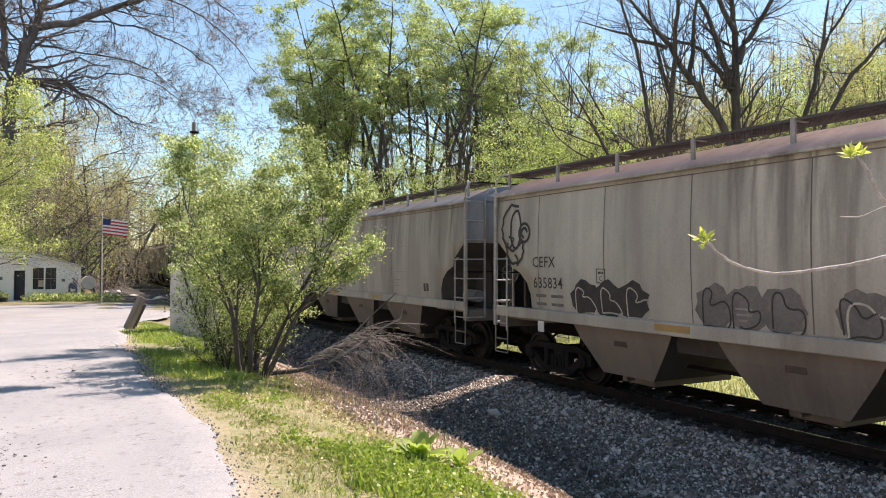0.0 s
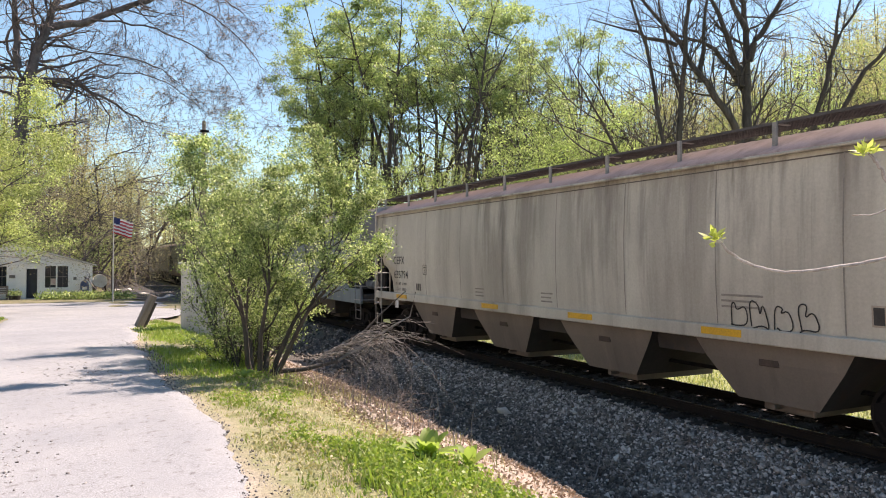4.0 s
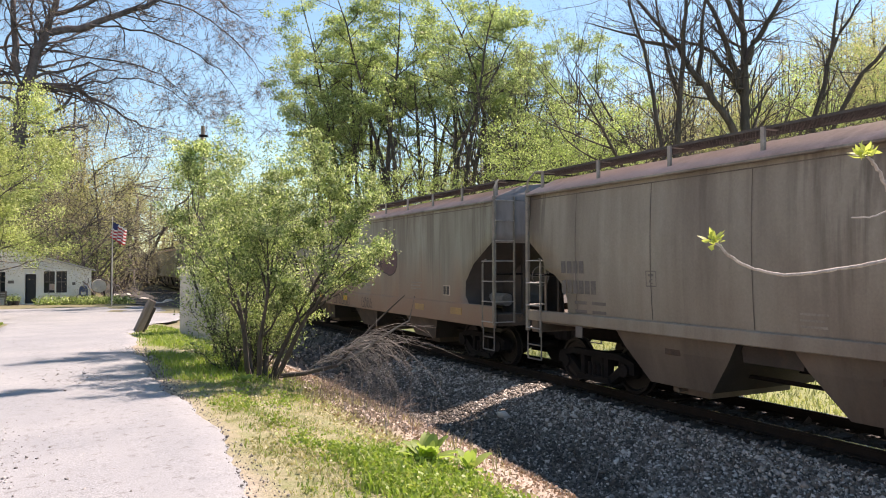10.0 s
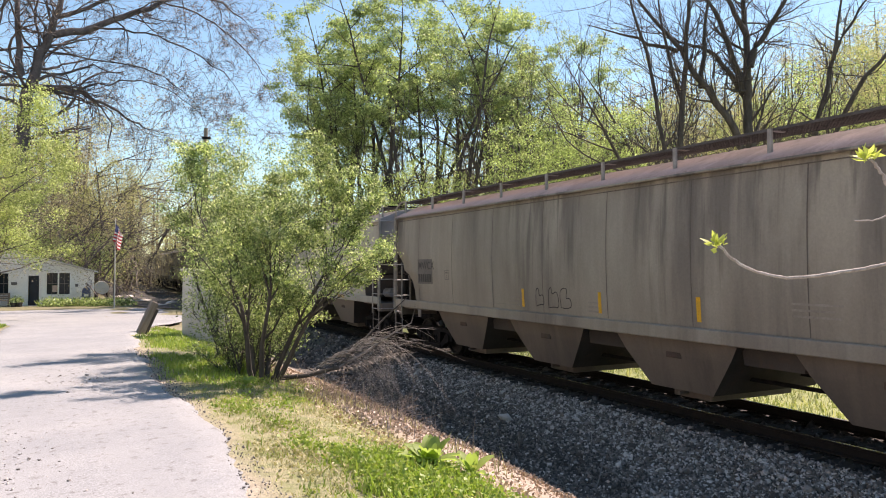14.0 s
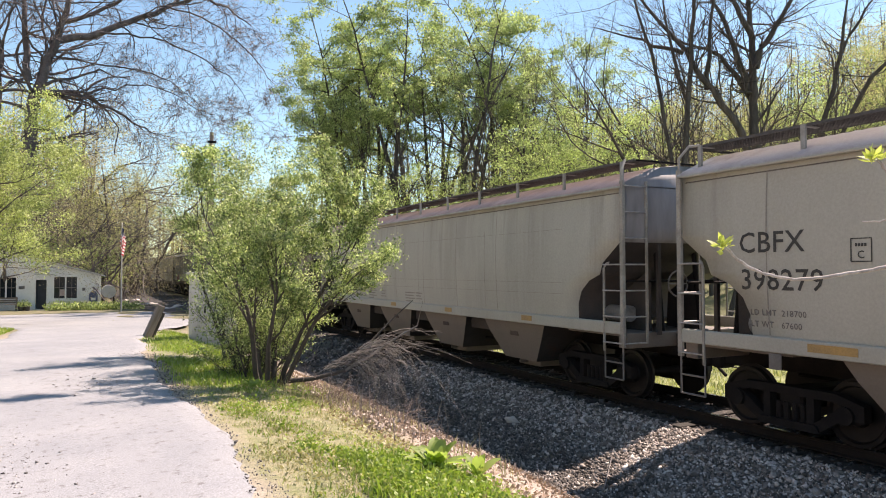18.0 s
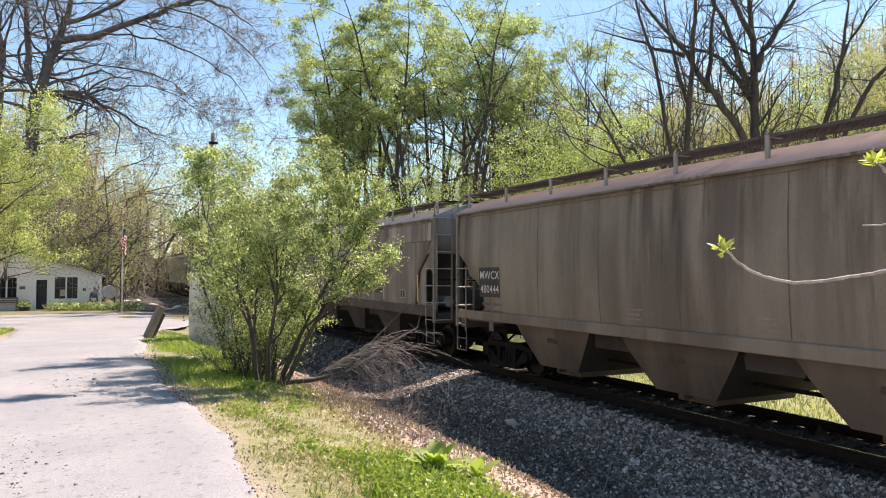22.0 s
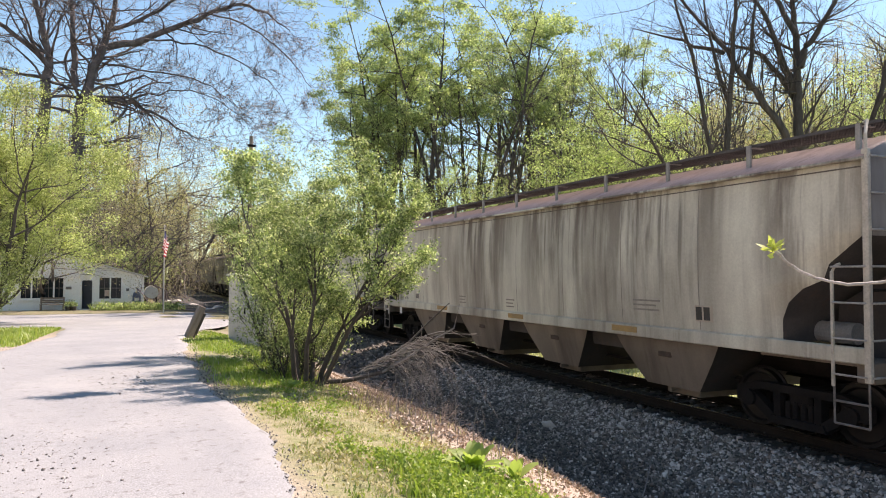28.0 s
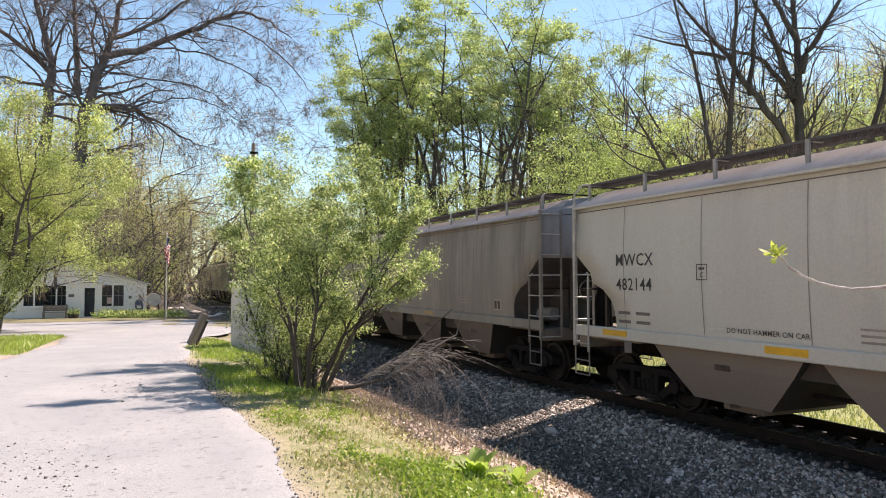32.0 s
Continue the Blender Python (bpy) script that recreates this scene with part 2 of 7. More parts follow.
GREY_STENCIL = surface("faded stencil paint", (0.13, 0.12, 0.115), (0.17, 0.16, 0.15), 5, 50, 0.7)
WHITE_STENCIL = surface("white stencil paint", (0.72, 0.72, 0.7), (0.55, 0.55, 0.53), 5, 50, 0.6)
YELLOW_TAPE = surface("yellow reflective tape", (0.75, 0.42, 0.02), (0.6, 0.34, 0.03), 3, 50, 0.4)
ORANGE_TAPE = surface("dirty reflective tape", (0.42, 0.26, 0.09), (0.3, 0.2, 0.09), 3, 50, 0.5)
GLASS_DARK, _nt, _b = blank("dark window glass")
_b.inputs["Base Color"].default_value, _b.inputs["Roughness"].default_value = (0.02, 0.025, 0.03, 1), 0.05
_b.inputs["Specular IOR Level"].default_value = 0.25


# ---- ground ----
def road_z(y):
    return -1.05 * smoothstep(6, 50, np.asarray(y, dtype=float))


PROFILE_X = [1.0, 2.4, 3.1, 4.0, 4.8, 5.6, 6.5, 7.6, 8.5, 9.0, 11.6, 12.2, 13.4, 15.0, 22.0, 34.0]
PROFILE_Z = [-0.03, -0.1, -0.28, -0.6, -1.0, -1.4, -1.5, -1.38, -1.2, -1.125, -1.125, -1.2, -1.7, -1.85, -1.9, -1.7]


def ground_z(x, y):
    x, y = np.asarray(x, dtype=float), np.asarray(y, dtype=float)
    r = road_z(y)
    ditch = np.interp(x, PROFILE_X, PROFILE_Z)
    level = smoothstep(22, 40, y)
    near = np.where(x < 3.1, ditch + r, ditch + r * 0.0)
    near = np.where((x >= 3.1) & (x < 5.6), np.interp(x, [3.1, 5.6], [1, 0]) * r + ditch, near)
    flat = np.interp(x, [1.0, 6.5, 8.4, 12.2, 13.4, 34], [0, 0, 0.0, 0.0, -0.6, -0.6]) + np.where(x > 7.5, -1.1, r)
    z = near * (1 - level) + flat * level
    z = np.where(x < 1.0, r - 0.03, z)
    # banks and hills on both sides
    z = z + 0.22 * np.maximum(0, -9 - x) * smoothstep(-9, -40, x) * 1.4
    z = z + 0.27 * np.clip(x - 34, 0, 96) * smoothstep(34, 70, x)
    z = z + 0.22 * np.clip(y - 75, 0, 120) * smoothstep(2, -25, x)
    bumpy = 0.05 * np.sin(x * 1.3 + 0.7 * y) * np.sin(y * 0.9 - x * 0.5)
    return z + bumpy * smoothstep(1.2, 2.5, x) * (1 - smoothstep(6.5, 8.0, x) * (1 - smoothstep(12.2, 14, x)))


def axis(*pieces):
    return np.unique(np.concatenate([np.arange(a, b + 1e-6, s) for a, b, s in pieces]).round(3))


def sheet(name, xs, ys, z_of, material):
    X, Y = np.meshgrid(xs, ys)
    Z = z_of(X, Y)
    n, m = len(xs), len(ys)
    i = np.arange(n * m).reshape(m, n)
    faces = np.stack([i[:-1, :-1], i[:-1, 1:], i[1:, 1:], i[1:, :-1]], -1).reshape(-1, 4)
    return raw_mesh(name, np.stack([X, Y, Z], -1).reshape(-1, 3), faces, material, True)


def ground_material():
    m, nt, b = blank("verge, sand and ditch earth")
    co = coords(nt)
    x = nt.nodes.new("ShaderNodeSeparateXYZ")
    nt.links.new(co, x.inputs[0])
    n1, n2, n3 = noise_tex(nt, co, 0.9, 5.0), noise_tex(nt, co, 6.0, 5.0), noise_tex(nt, co, 45.0, 4.0)

    def band(a, b_, wob=1.2):
        s = nt.nodes.new("ShaderNodeMath")
        s.operation = "MULTIPLY_ADD"
        nt.links.new(n1, s.inputs[0])
        s.inputs[1].default_value = wob
        nt.links.new(x.outputs[0], s.inputs[2])
        r = nt.nodes.new("ShaderNodeMapRange")
        r.inputs[1].default_value, r.inputs[2].default_value = a + wob / 2, b_ + wob / 2
        nt.links.new(s.outputs[0], r.inputs[0])
        return r.outputs[0]

    grass = mix(nt, ramp(nt, n2, [(0.35, 0.0), (0.65, 1.0)]), (0.17, 0.185, 0.08), (0.3, 0.27, 0.175))
    sand = mix(nt, ramp(nt, n2, [(0.3, 0.0), (0.7, 1.0)]), (0.42, 0.365, 0.31), (0.25, 0.205, 0.17))
    # Ditch shade is put into the dark stone colour.
    stone = mix(nt, ramp(nt, n3, [(0.35, 0.0), (0.65, 1.0)]), (0.035, 0.031, 0.027), (0.11, 0.097, 0.086))
    meadow = mix(nt, ramp(nt, n2, [(0.3, 0.0), (0.7, 1.0)]), (0.17, 0.21, 0.07), (0.26, 0.27, 0.12))
    floor = mix(nt, ramp(nt, n2, [(0.3, 0.0), (0.7, 1.0)]), (0.13, 0.11, 0.065), (0.14, 0.17, 0.06))
    col = mix(nt, band(1.0, 1.35, 0.5), sand, grass)
    col = mix(nt, band(2.75, 3.4), col, sand)
    col = mix(nt, band(4.8, 5.5), col, stone)
    # The train's shade between the rails is put into this dark band.
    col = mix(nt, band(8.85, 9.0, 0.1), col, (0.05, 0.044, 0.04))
    col = mix(nt, band(11.5, 12.0, 0.3), col, stone)
    yard = nt.nodes.new("ShaderNodeMapRange")
    yard.inputs[1].default_value, yard.inputs[2].default_value = 24, 30
    nt.links.new(x.outputs[1], yard.inputs[0])
    col = mix(nt, yard.outputs[0], col, mix(nt, ramp(nt, n2, [(0.4, 0.0), (0.6, 1.0)]), (0.15, 0.16, 0.07), (0.2, 0.17, 0.12)))
    col = mix(nt, band(12.4, 13.0), col, meadow)
    col = mix(nt, band(26, 34), col, floor)
    col = mix(nt, 1.0, col, ramp(nt, n3, [(0.3, 0.75), (0.7, 1.2)]), "MULTIPLY")
    nt.links.new(col, b.inputs["Base Color"])
    b.inputs["Roughness"].default_value = 0.95
    bump(nt, b, mix(nt, 0.5, n2, n3), 0.7, 0.04)
    return m


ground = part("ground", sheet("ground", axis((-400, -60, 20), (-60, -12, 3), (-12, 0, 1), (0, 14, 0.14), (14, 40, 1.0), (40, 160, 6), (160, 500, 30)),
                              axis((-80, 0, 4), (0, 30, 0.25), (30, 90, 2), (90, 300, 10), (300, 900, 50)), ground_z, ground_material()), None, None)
tagged(ground, "grassy verge, sandy ditch and wooded slopes", "ground", kind="structure")


def road_material():
    m, nt, b = blank("worn pale asphalt with loose gravel")
    co = coords(nt)
    n1, n2, n3 = noise_tex(nt, co, 0.6, 5.0), noise_tex(nt, co, 9.0, 6.0, 0.7), noise_tex(nt, co, 90.0, 3.0)
    col = mix(nt, ramp(nt, n1, [(0.35, 0.0), (0.65, 1.0)]), (0.235, 0.248, 0.265), (0.295, 0.304, 0.315))
    col = mix(nt, ramp(nt, n2, [(0.56, 0.0), (0.66, 0.8)]), col, (0.14, 0.135, 0.135))
    col = mix(nt, 1.0, col, ramp(nt, n3, [(0.3, 0.6), (0.7, 1.3)]), "MULTIPLY")
    nt.links.new(col, b.inputs["Base Color"])
    b.inputs["Roughness"].default_value = 0.9
    bump(nt, b, mix(nt, 0.5, n2, n3), 0.5, 0.012)
    return m


def road_edges(y):
    """West and east edge of the road at y."""
    east = np.interp(y, [-60, 4, 6, 9, 12, 21, 26, 32, 40, 45, 50, 60], [1.0, 1.02, 1.15, 1.15, 0.98, 1.3, 2.0, 4.0, 5.9, 5.4, 3.8, 2.4])
    west = np.interp(y, [-60, 12, 18, 24, 32, 37, 60], [-3.6, -3.4, -2.7, -2.15, -2.4, -14, -18])
    wob = 0.05 * np.sin(y * 1.1) + 0.03 * np.sin(y * 3.7 + 1) + 0.02 * np.sin(y * 17)
    return west + wob, east + wob * (1 + y * 0.02)


def road_mesh():
    ys = axis((-60, 0, 2), (0, 34, 0.12), (34, 49.5, 0.3))
    west, east = road_edges(ys)
    u = np.concatenate([[0], np.linspace(0.02, 0.98, 20), [1]])
    X = west[:, None] + (east - west)[:, None] * u[None]
    Y = np.repeat(ys[:, None], len(u), 1)
    Z = road_z(Y) + 0.012 + 0.015 * np.sin(X * 1.7 + Y * 0.4) * np.sin(Y * 0.7)
    Z[:, 0] -= 0.06
    Z[:, -1] -= 0.06
    m, n = X.shape
    i = np.arange(n * m).reshape(m, n)
    faces = np.stack([i[:-1, :-1], i[:-1, 1:], i[1:, 1:], i[1:, :-1]], -1).reshape(-1, 4)
    return raw_mesh("road", np.stack([X, Y, Z], -1).reshape(-1, 3), faces, road_material(), True)


road = tagged(part("road", road_mesh(), None, None), "pale worn asphalt road with loose gravel", "road", kind="structure")

# ---- railway ----
TRACK_X, RAIL_Z = 10.3, -0.9


def rail_mesh():
    bm = bmesh.new()
    sec = [(-0.07, -0.17), (0.07, -0.17), (0.07, -0.155), (0.012, -0.135), (0.01, -0.045), (0.036, -0.034), (0.036, -0.004), (0.028, 0),
           (-0.028, 0), (-0.036, -0.004), (-0.036, -0.034), (-0.01, -0.045), (-0.012, -0.135), (-0.07, -0.155)]
    a = [bm.verts.new((x, -70, z)) for x, z in sec]
    b = [bm.verts.new((x, 330, z)) for x, z in sec]
    for k in range(len(sec)):
        f = bm.faces.new((a[k], a[(k + 1) % len(sec)], b[(k + 1) % len(sec)], b[k]))
        f.material_index = 1 if k == 7 else 0
    bmesh.ops.recalc_face_normals(bm, faces=bm.faces)
    me = bpy.data.meshes.new("rail")
    bm.to_mesh(me)
    bm.free()
    me.materials.append(RAIL_SIDE)
    me.materials.append(RAIL_TOP)
    return me


rail = rail_mesh()
for side in (-1, 1):
    ob = tagged(new("rail", rail), "rusty steel rail with a polished head", "rail", kind="structure")
    ob.location = (TRACK_X + side * 0.75, 0, RAIL_Z)
tie_mesh = bpy.data.meshes.new("tie")
_bm = boxed(-1.3, -0.115, -0.18, 1.3, 0.115, 0, 0.012)
_bm.to_mesh(tie_mesh)
_bm.free()
tie_mesh.materials.append(TIE_WOOD)
plate_mesh = bpy.data.meshes.new("tie_plate")
_bm = boxed(-0.16, -0.09, 0, 0.16, 0.09, 0.016, 0.004)
_bm.to_mesh(plate_mesh)
_bm.free()
plate_mesh.materials.append(RAIL_SIDE)
track = thing("track_bed", pose(TRACK_X, 0, RAIL_Z - 0.185), "dark creosoted wooden ties set in grey ballast", "railway ties", kind="structure")
for k in range(150):
    y = -12 + k * 0.5
    t_ = part("tie", tie_mesh, None, track)
    t_.matrix_local = pose(RNG.normal(0, 0.03), y, RNG.normal(0, 0.006), 0, 0, RNG.normal(0, 0.8))
    for side in (-1, 1):
        p_ = part("tie_plate", plate_mesh, None, t_)
        p_.location = (side * 0.75, 0, 0)


# ---- trees and other plants ----
def tube_mesh(name, paths, material):
    """paths: (points n x 3, radii n, sides)."""
    verts, quads, tris, base = [], [], [], 0
    for pts, rad, k in paths:
        pts = np.asarray(pts, dtype=float)
        n = len(pts)
        d = np.gradient(pts, axis=0)
        d /= np.linalg.norm(d, axis=1)[:, None] + 1e-9
        up = np.where(np.abs(d[:, 2:3]) > 0.9, np.array([[1.0, 0, 0]]), np.array([[0, 0, 1.0]]))
        u = np.cross(d, up)
        u /= np.linalg.norm(u, axis=1)[:, None] + 1e-9
        v = np.cross(d, u)
        ang = np.arange(k) * 2 * np.pi / k
        ring = pts[:, None] + np.asarray(rad)[:, None, None] * (np.cos(ang)[None, :, None] * u[:, None] + np.sin(ang)[None, :, None] * v[:, None])
        verts.append(ring.reshape(-1, 3))
        i = np.arange(n * k).reshape(n, k) + base
        j = np.roll(i, -1, axis=1)
        quads.append(np.stack([i[:-1], j[:-1], j[1:], i[1:]], -1).reshape(-1, 4))
        base += n * k
    return raw_mesh(name, np.concatenate(verts), np.concatenate(quads), material, True)


def leaf_mesh(name, places, size, material, rng, slim=0.55, spread=0.25, droop=0.0, flat=1.0):
    """Small diamond leaves, folded along the middle, at random turns."""
    n = len(places)
    c = rng.normal(size=(n, 3))
    c[:, 2] += 0.3
    a = np.cross(c, rng.normal(size=(n, 3)))
    a[:, 2] -= droop
    a /= np.linalg.norm(a, axis=1)[:, None]
    b = np.cross(c, a)
    b /= np.linalg.norm(b, axis=1)[:, None]
    c = np.cross(a, b)
    s = size * rng.uniform(0.6, 1.35, (n, 1))
    p = places + rng.normal(size=(n, 3)) * np.array([spread, spread, spread * flat])
    v = np.stack([p, p + a * s * 0.5 + b * s * slim / 2 + c * s * 0.08, p + a * s, p + a * s * 0.5 - b * s * slim / 2 + c * s * 0.08], 1).reshape(-1, 3)
    return raw_mesh(name, v, np.arange(4 * n).reshape(n, 4), material)


def grow(rng, p, d, length, radius, level, last, paths, tips, wander=0.16, rise=0.1, kids=(4, 7), angle=(25, 55), shrink=(0.45, 0.7), taper=0.75, start=0.35, lift=0.0):
    """One branch, and all that grow from it."""
    steps = max(4, int(length * (1.2 if level else 1.0)) + 3)
    steps = 3 if level >= max(last, 2) else min(steps, 12)
    pts, rad = [np.array(p)], [radius]
    d = np.array(d, dtype=float)
    seg = length / steps
    for k in range(steps):
        d = d + rng.normal(size=3) * wander
        d[2] += rise * (1 if level else 0.3)
        d /= np.linalg.norm(d)
        pts.append(pts[-1] + d * seg)
        rad.append(radius * (1 - taper * (k + 1) / steps))
    paths.append((np.array(pts), np.array(rad), 8 if level == 0 else 4 if level == 1 else 3))
    if level >= last:
        tips.extend(pts[1:])
        return
    for _ in range(rng.integers(*kids)):
        f = rng.uniform(start if level == 0 else 0.2, 1.0) * steps
        k = min(int(f), steps - 1)
        q = pts[k] + (pts[k + 1] - pts[k]) * (f - k)
        along = pts[k + 1] - pts[k]
        along /= np.linalg.norm(along)
        side = np.cross(along, rng.normal(size=3))
        side /= np.linalg.norm(side) + 1e-9
        ang = radians(rng.uniform(*angle))
        nd = along * math.cos(ang) + side * math.sin(ang)
        nd[2] += lift
        nd /= np.linalg.norm(nd)
        nl = length * rng.uniform(*shrink) * (1.15 - 0.5 * f / steps)
        grow(rng, q, nd, nl, rad[k] * rng.uniform(0.45, 0.65), level + 1, last, paths, tips, wander, rise, kids, angle, shrink, 0.8, start, lift)


def plant_meshes(seed, height, radius, levels, bark, leaf=None, leaves=0, leaf_size=0.2, spread=0.3, stems=1, splay=0.0, lean=(0, 0), droop=0.0, flat=1.0, bole=0.0, slim=0.6, clump=0.5, **kw):
    rng = np.random.default_rng(seed)
    paths, tips = [], []
    foot = np.zeros(3)
    if bole:
        top = np.array([lean[0] * bole, lean[1] * bole, bole])
        q = np.linspace(0, 1, 6)[:, None] * top + np.array([0, 0, -0.2])
        q[1:-1, :2] += rng.normal(0, 0.06, (4, 2))
        paths.append((q, radius * (1.25 - 0.3 * np.linspace(0, 1, 6)), 8))
        foot = q[-1]
    for s in range(stems):
        a = rng.uniform(0, 6.28) if not bole else 6.28 * (s + rng.uniform(-0.2, 0.2)) / stems
        sp = splay * rng.uniform(0.4, 1.0) if stems > 1 else 0
        d = np.array([math.cos(a) * sp + lean[0], math.sin(a) * sp + lean[1], 1.0])
        d /= np.linalg.norm(d)
        h = height * rng.uniform(0.75, 1.0) if stems > 1 else height
        off = radius * (0.35 if bole else stems * 0.4)
        grow(rng, foot + np.array([math.cos(a) * off, math.sin(a) * off, -0.2]), d, h, radius * (0.6 if bole else 1.0), 0, levels, paths, tips, taper=0.94, **kw)
    wood = tube_mesh("trunk", paths, bark)
    crown = None
    if leaf and leaves:
        tips = np.array(tips)
        odds = rng.gamma(clump, 1.0, len(tips)) + 1e-6
        pick = tips[rng.choice(len(tips), leaves, p=odds / odds.sum())]
        crown = leaf_mesh("crown", pick, leaf_size, leaf, rng, slim, spread, droop, flat)
    return wood, crown


def plant(name, meshes, m, label, category, group=""):
    root = thing(name, m, label, category, group)
    part("trunk", meshes[0], None, root)
    if meshes[1]:
        part("crown", meshes[1], None, root)
    return root


def stand(x, y, turn=0.0, size=1.0, sink=0.1):
    return pose(x, y, float(ground_z(x, y)) - sink, 0, 0, turn) @ Matrix.Scale(size, 4)


TALL = dict(kids=(9, 13), angle=(48, 82), shrink=(0.2, 0.34), wander=0.09, rise=0.02, start=0.3, lift=0.05, splay=0.34, flat=0.35, slim=0.75)
BROAD = dict(kids=(5, 8), angle=(30, 60), shrink=(0.4, 0.65), wander=0.14, rise=0.06, start=0.3, lift=0.12, flat=0.6)
TANGLE = dict(kids=(5, 8), angle=(28, 70), shrink=(0.4, 0.66), wander=0.2, rise=-0.02, start=0.2, splay=0.5)
TREE_KINDS = {
    "leafy": [plant_meshes(s, 21, 0.33, 2, BARK_DARK, LEAF_TREE, 21000, 0.15, 0.3, st, bole=6.5, **TALL) for s, st in ((11, 3), (12, 4), (17, 3), (18, 4))],
    "lime": [plant_meshes(s, 13, 0.13, 3, BARK, LEAF_LIME, 7000, 0.13, 0.3, **BROAD) for s in (21, 22)],
    "bare": [plant_meshes(s, 20, 0.22, 3, BARK_DARK, None, 0, kids=(6, 9), angle=(25, 62), shrink=(0.34, 0.58), wander=0.15, rise=0.1, start=0.2) for s in (31, 32, 33, 34)],
    "budding": [plant_meshes(s, 15, 0.2, 3, BARK, LEAF_OLIVE, 5500, 0.13, 0.35, **BROAD) for s in (41, 42)],
    "tangle": [plant_meshes(s, 12, 0.14, 3, BARK_PALE, LEAF_DUN, 5500, 0.095, 0.3, 3, **TANGLE) for s in (61, 62)],
}
LABELS = {"leafy": "tall slender tree in fresh green spring leaf", "lime": "young tree with bright lime green leaves",
          "bare": "tall bare dark-barked tree not yet in leaf", "budding": "bare tree with a haze of olive buds",
          "tangle": "tangled brown tree with drooping fine twigs"}


def wood_tree(kind, az, d, size=1.0, turn=0.0):
    x, y = spot(az, d)
    ms = TREE_KINDS[kind]
    return plant("tree", ms[int(abs(az * 7 + d)) % len(ms)], stand(x, y, turn, size), LABELS[kind], "tree", "trees behind the railway")


_r = random.Random(5)
for az, d, s in ((17.9, 60, 0.88), (18.8, 64, 0.97), (19.8, 60, 0.98), (21.0, 58, 1.0), (23.4, 55, 1.02), (26.2, 58, 1.05), (29.0, 52, 0.98), (31.4, 54, 1.02), (33.8, 57, 0.95), (36.4, 58, 0.85)):
    wood_tree("leafy", az, d, s, _r.uniform(0, 360))
for az, d, s in ((-2.5, 82, 1.9), (0.6, 78, 1.75), (2.6, 84, 1.7), (-5.5, 86, 2.0)):
    wood_tree("tangle", az, d, s, _r.uniform(0, 360))
for az, d, s in ((-2.2, 60, 0.95), (-0.4, 61, 0.8), (-4.6, 58, 0.95), (-6.6, 59, 0.9), (-10.5, 70, 1.2), (-8.2, 66, 1.15), (-6.0, 72, 1.3), (-4.2, 67, 1.2), (-2.4, 71, 1.2), (-0.8, 67, 1.05), (0.8, 72, 1.0), (-7, 78, 1.5), (-3.2, 80, 1.5)):
    wood_tree("tangle", az, d, s, _r.uniform(0, 360))
for az, d, s in ((22, 44, 0.7), (26, 42, 0.7), (32.5, 39, 0.8), (35, 42, 0.95), (37.5, 40, 0.85), (39.5, 44, 0.9), (14, 60, 0.8), (12, 72, 0.8), (55.5, 60, 1.2), (60, 66, 1.3), (50, 70, 1.2)):
    wood_tree("lime", az, d, s, _r.uniform(0, 360))
for az, d, s in ((20.5, 52, 0.8), (23, 48, 0.75), (25.2, 50, 0.8), (27.6, 46, 0.7), (29.4, 49, 0.8), (31, 44, 0.72), (33, 47, 0.75), (35.2, 44, 0.75), (37, 46, 0.8), (39.3, 40, 0.75), (44.4, 52, 0.95), (48.5, 48, 0.9), (49.6, 42, 0.75), (51.8, 50, 0.9), (38, 48, 0.95), (40.5, 42, 0.9), (42, 46, 0.95), (43.5, 40, 0.85), (45.5, 44, 0.95), (47, 38, 0.85), (53, 46, 0.8), (56, 44, 0.75), (58.5, 50, 0.85), (34.5, 58, 1.0), (21, 72, 1.0)):
    wood_tree("bare", az, d, s, _r.uniform(0, 360))
for az, d, s in ((41, 62, 1.0), (44, 68, 1.1), (47.5, 64, 1.0), (51, 58, 0.9), (54, 72, 1.1), (57, 78, 1.1), (61, 60, 1.0), (10, 95, 1.0), (7, 105, 1.0), (4.5, 90, 0.9), (1, 84, 0.9), (-2, 90, 1.2), (-5, 80, 1.2), (13, 100, 0.9)):
    wood_tree("budding", az, d, s, _r.uniform(0, 360))


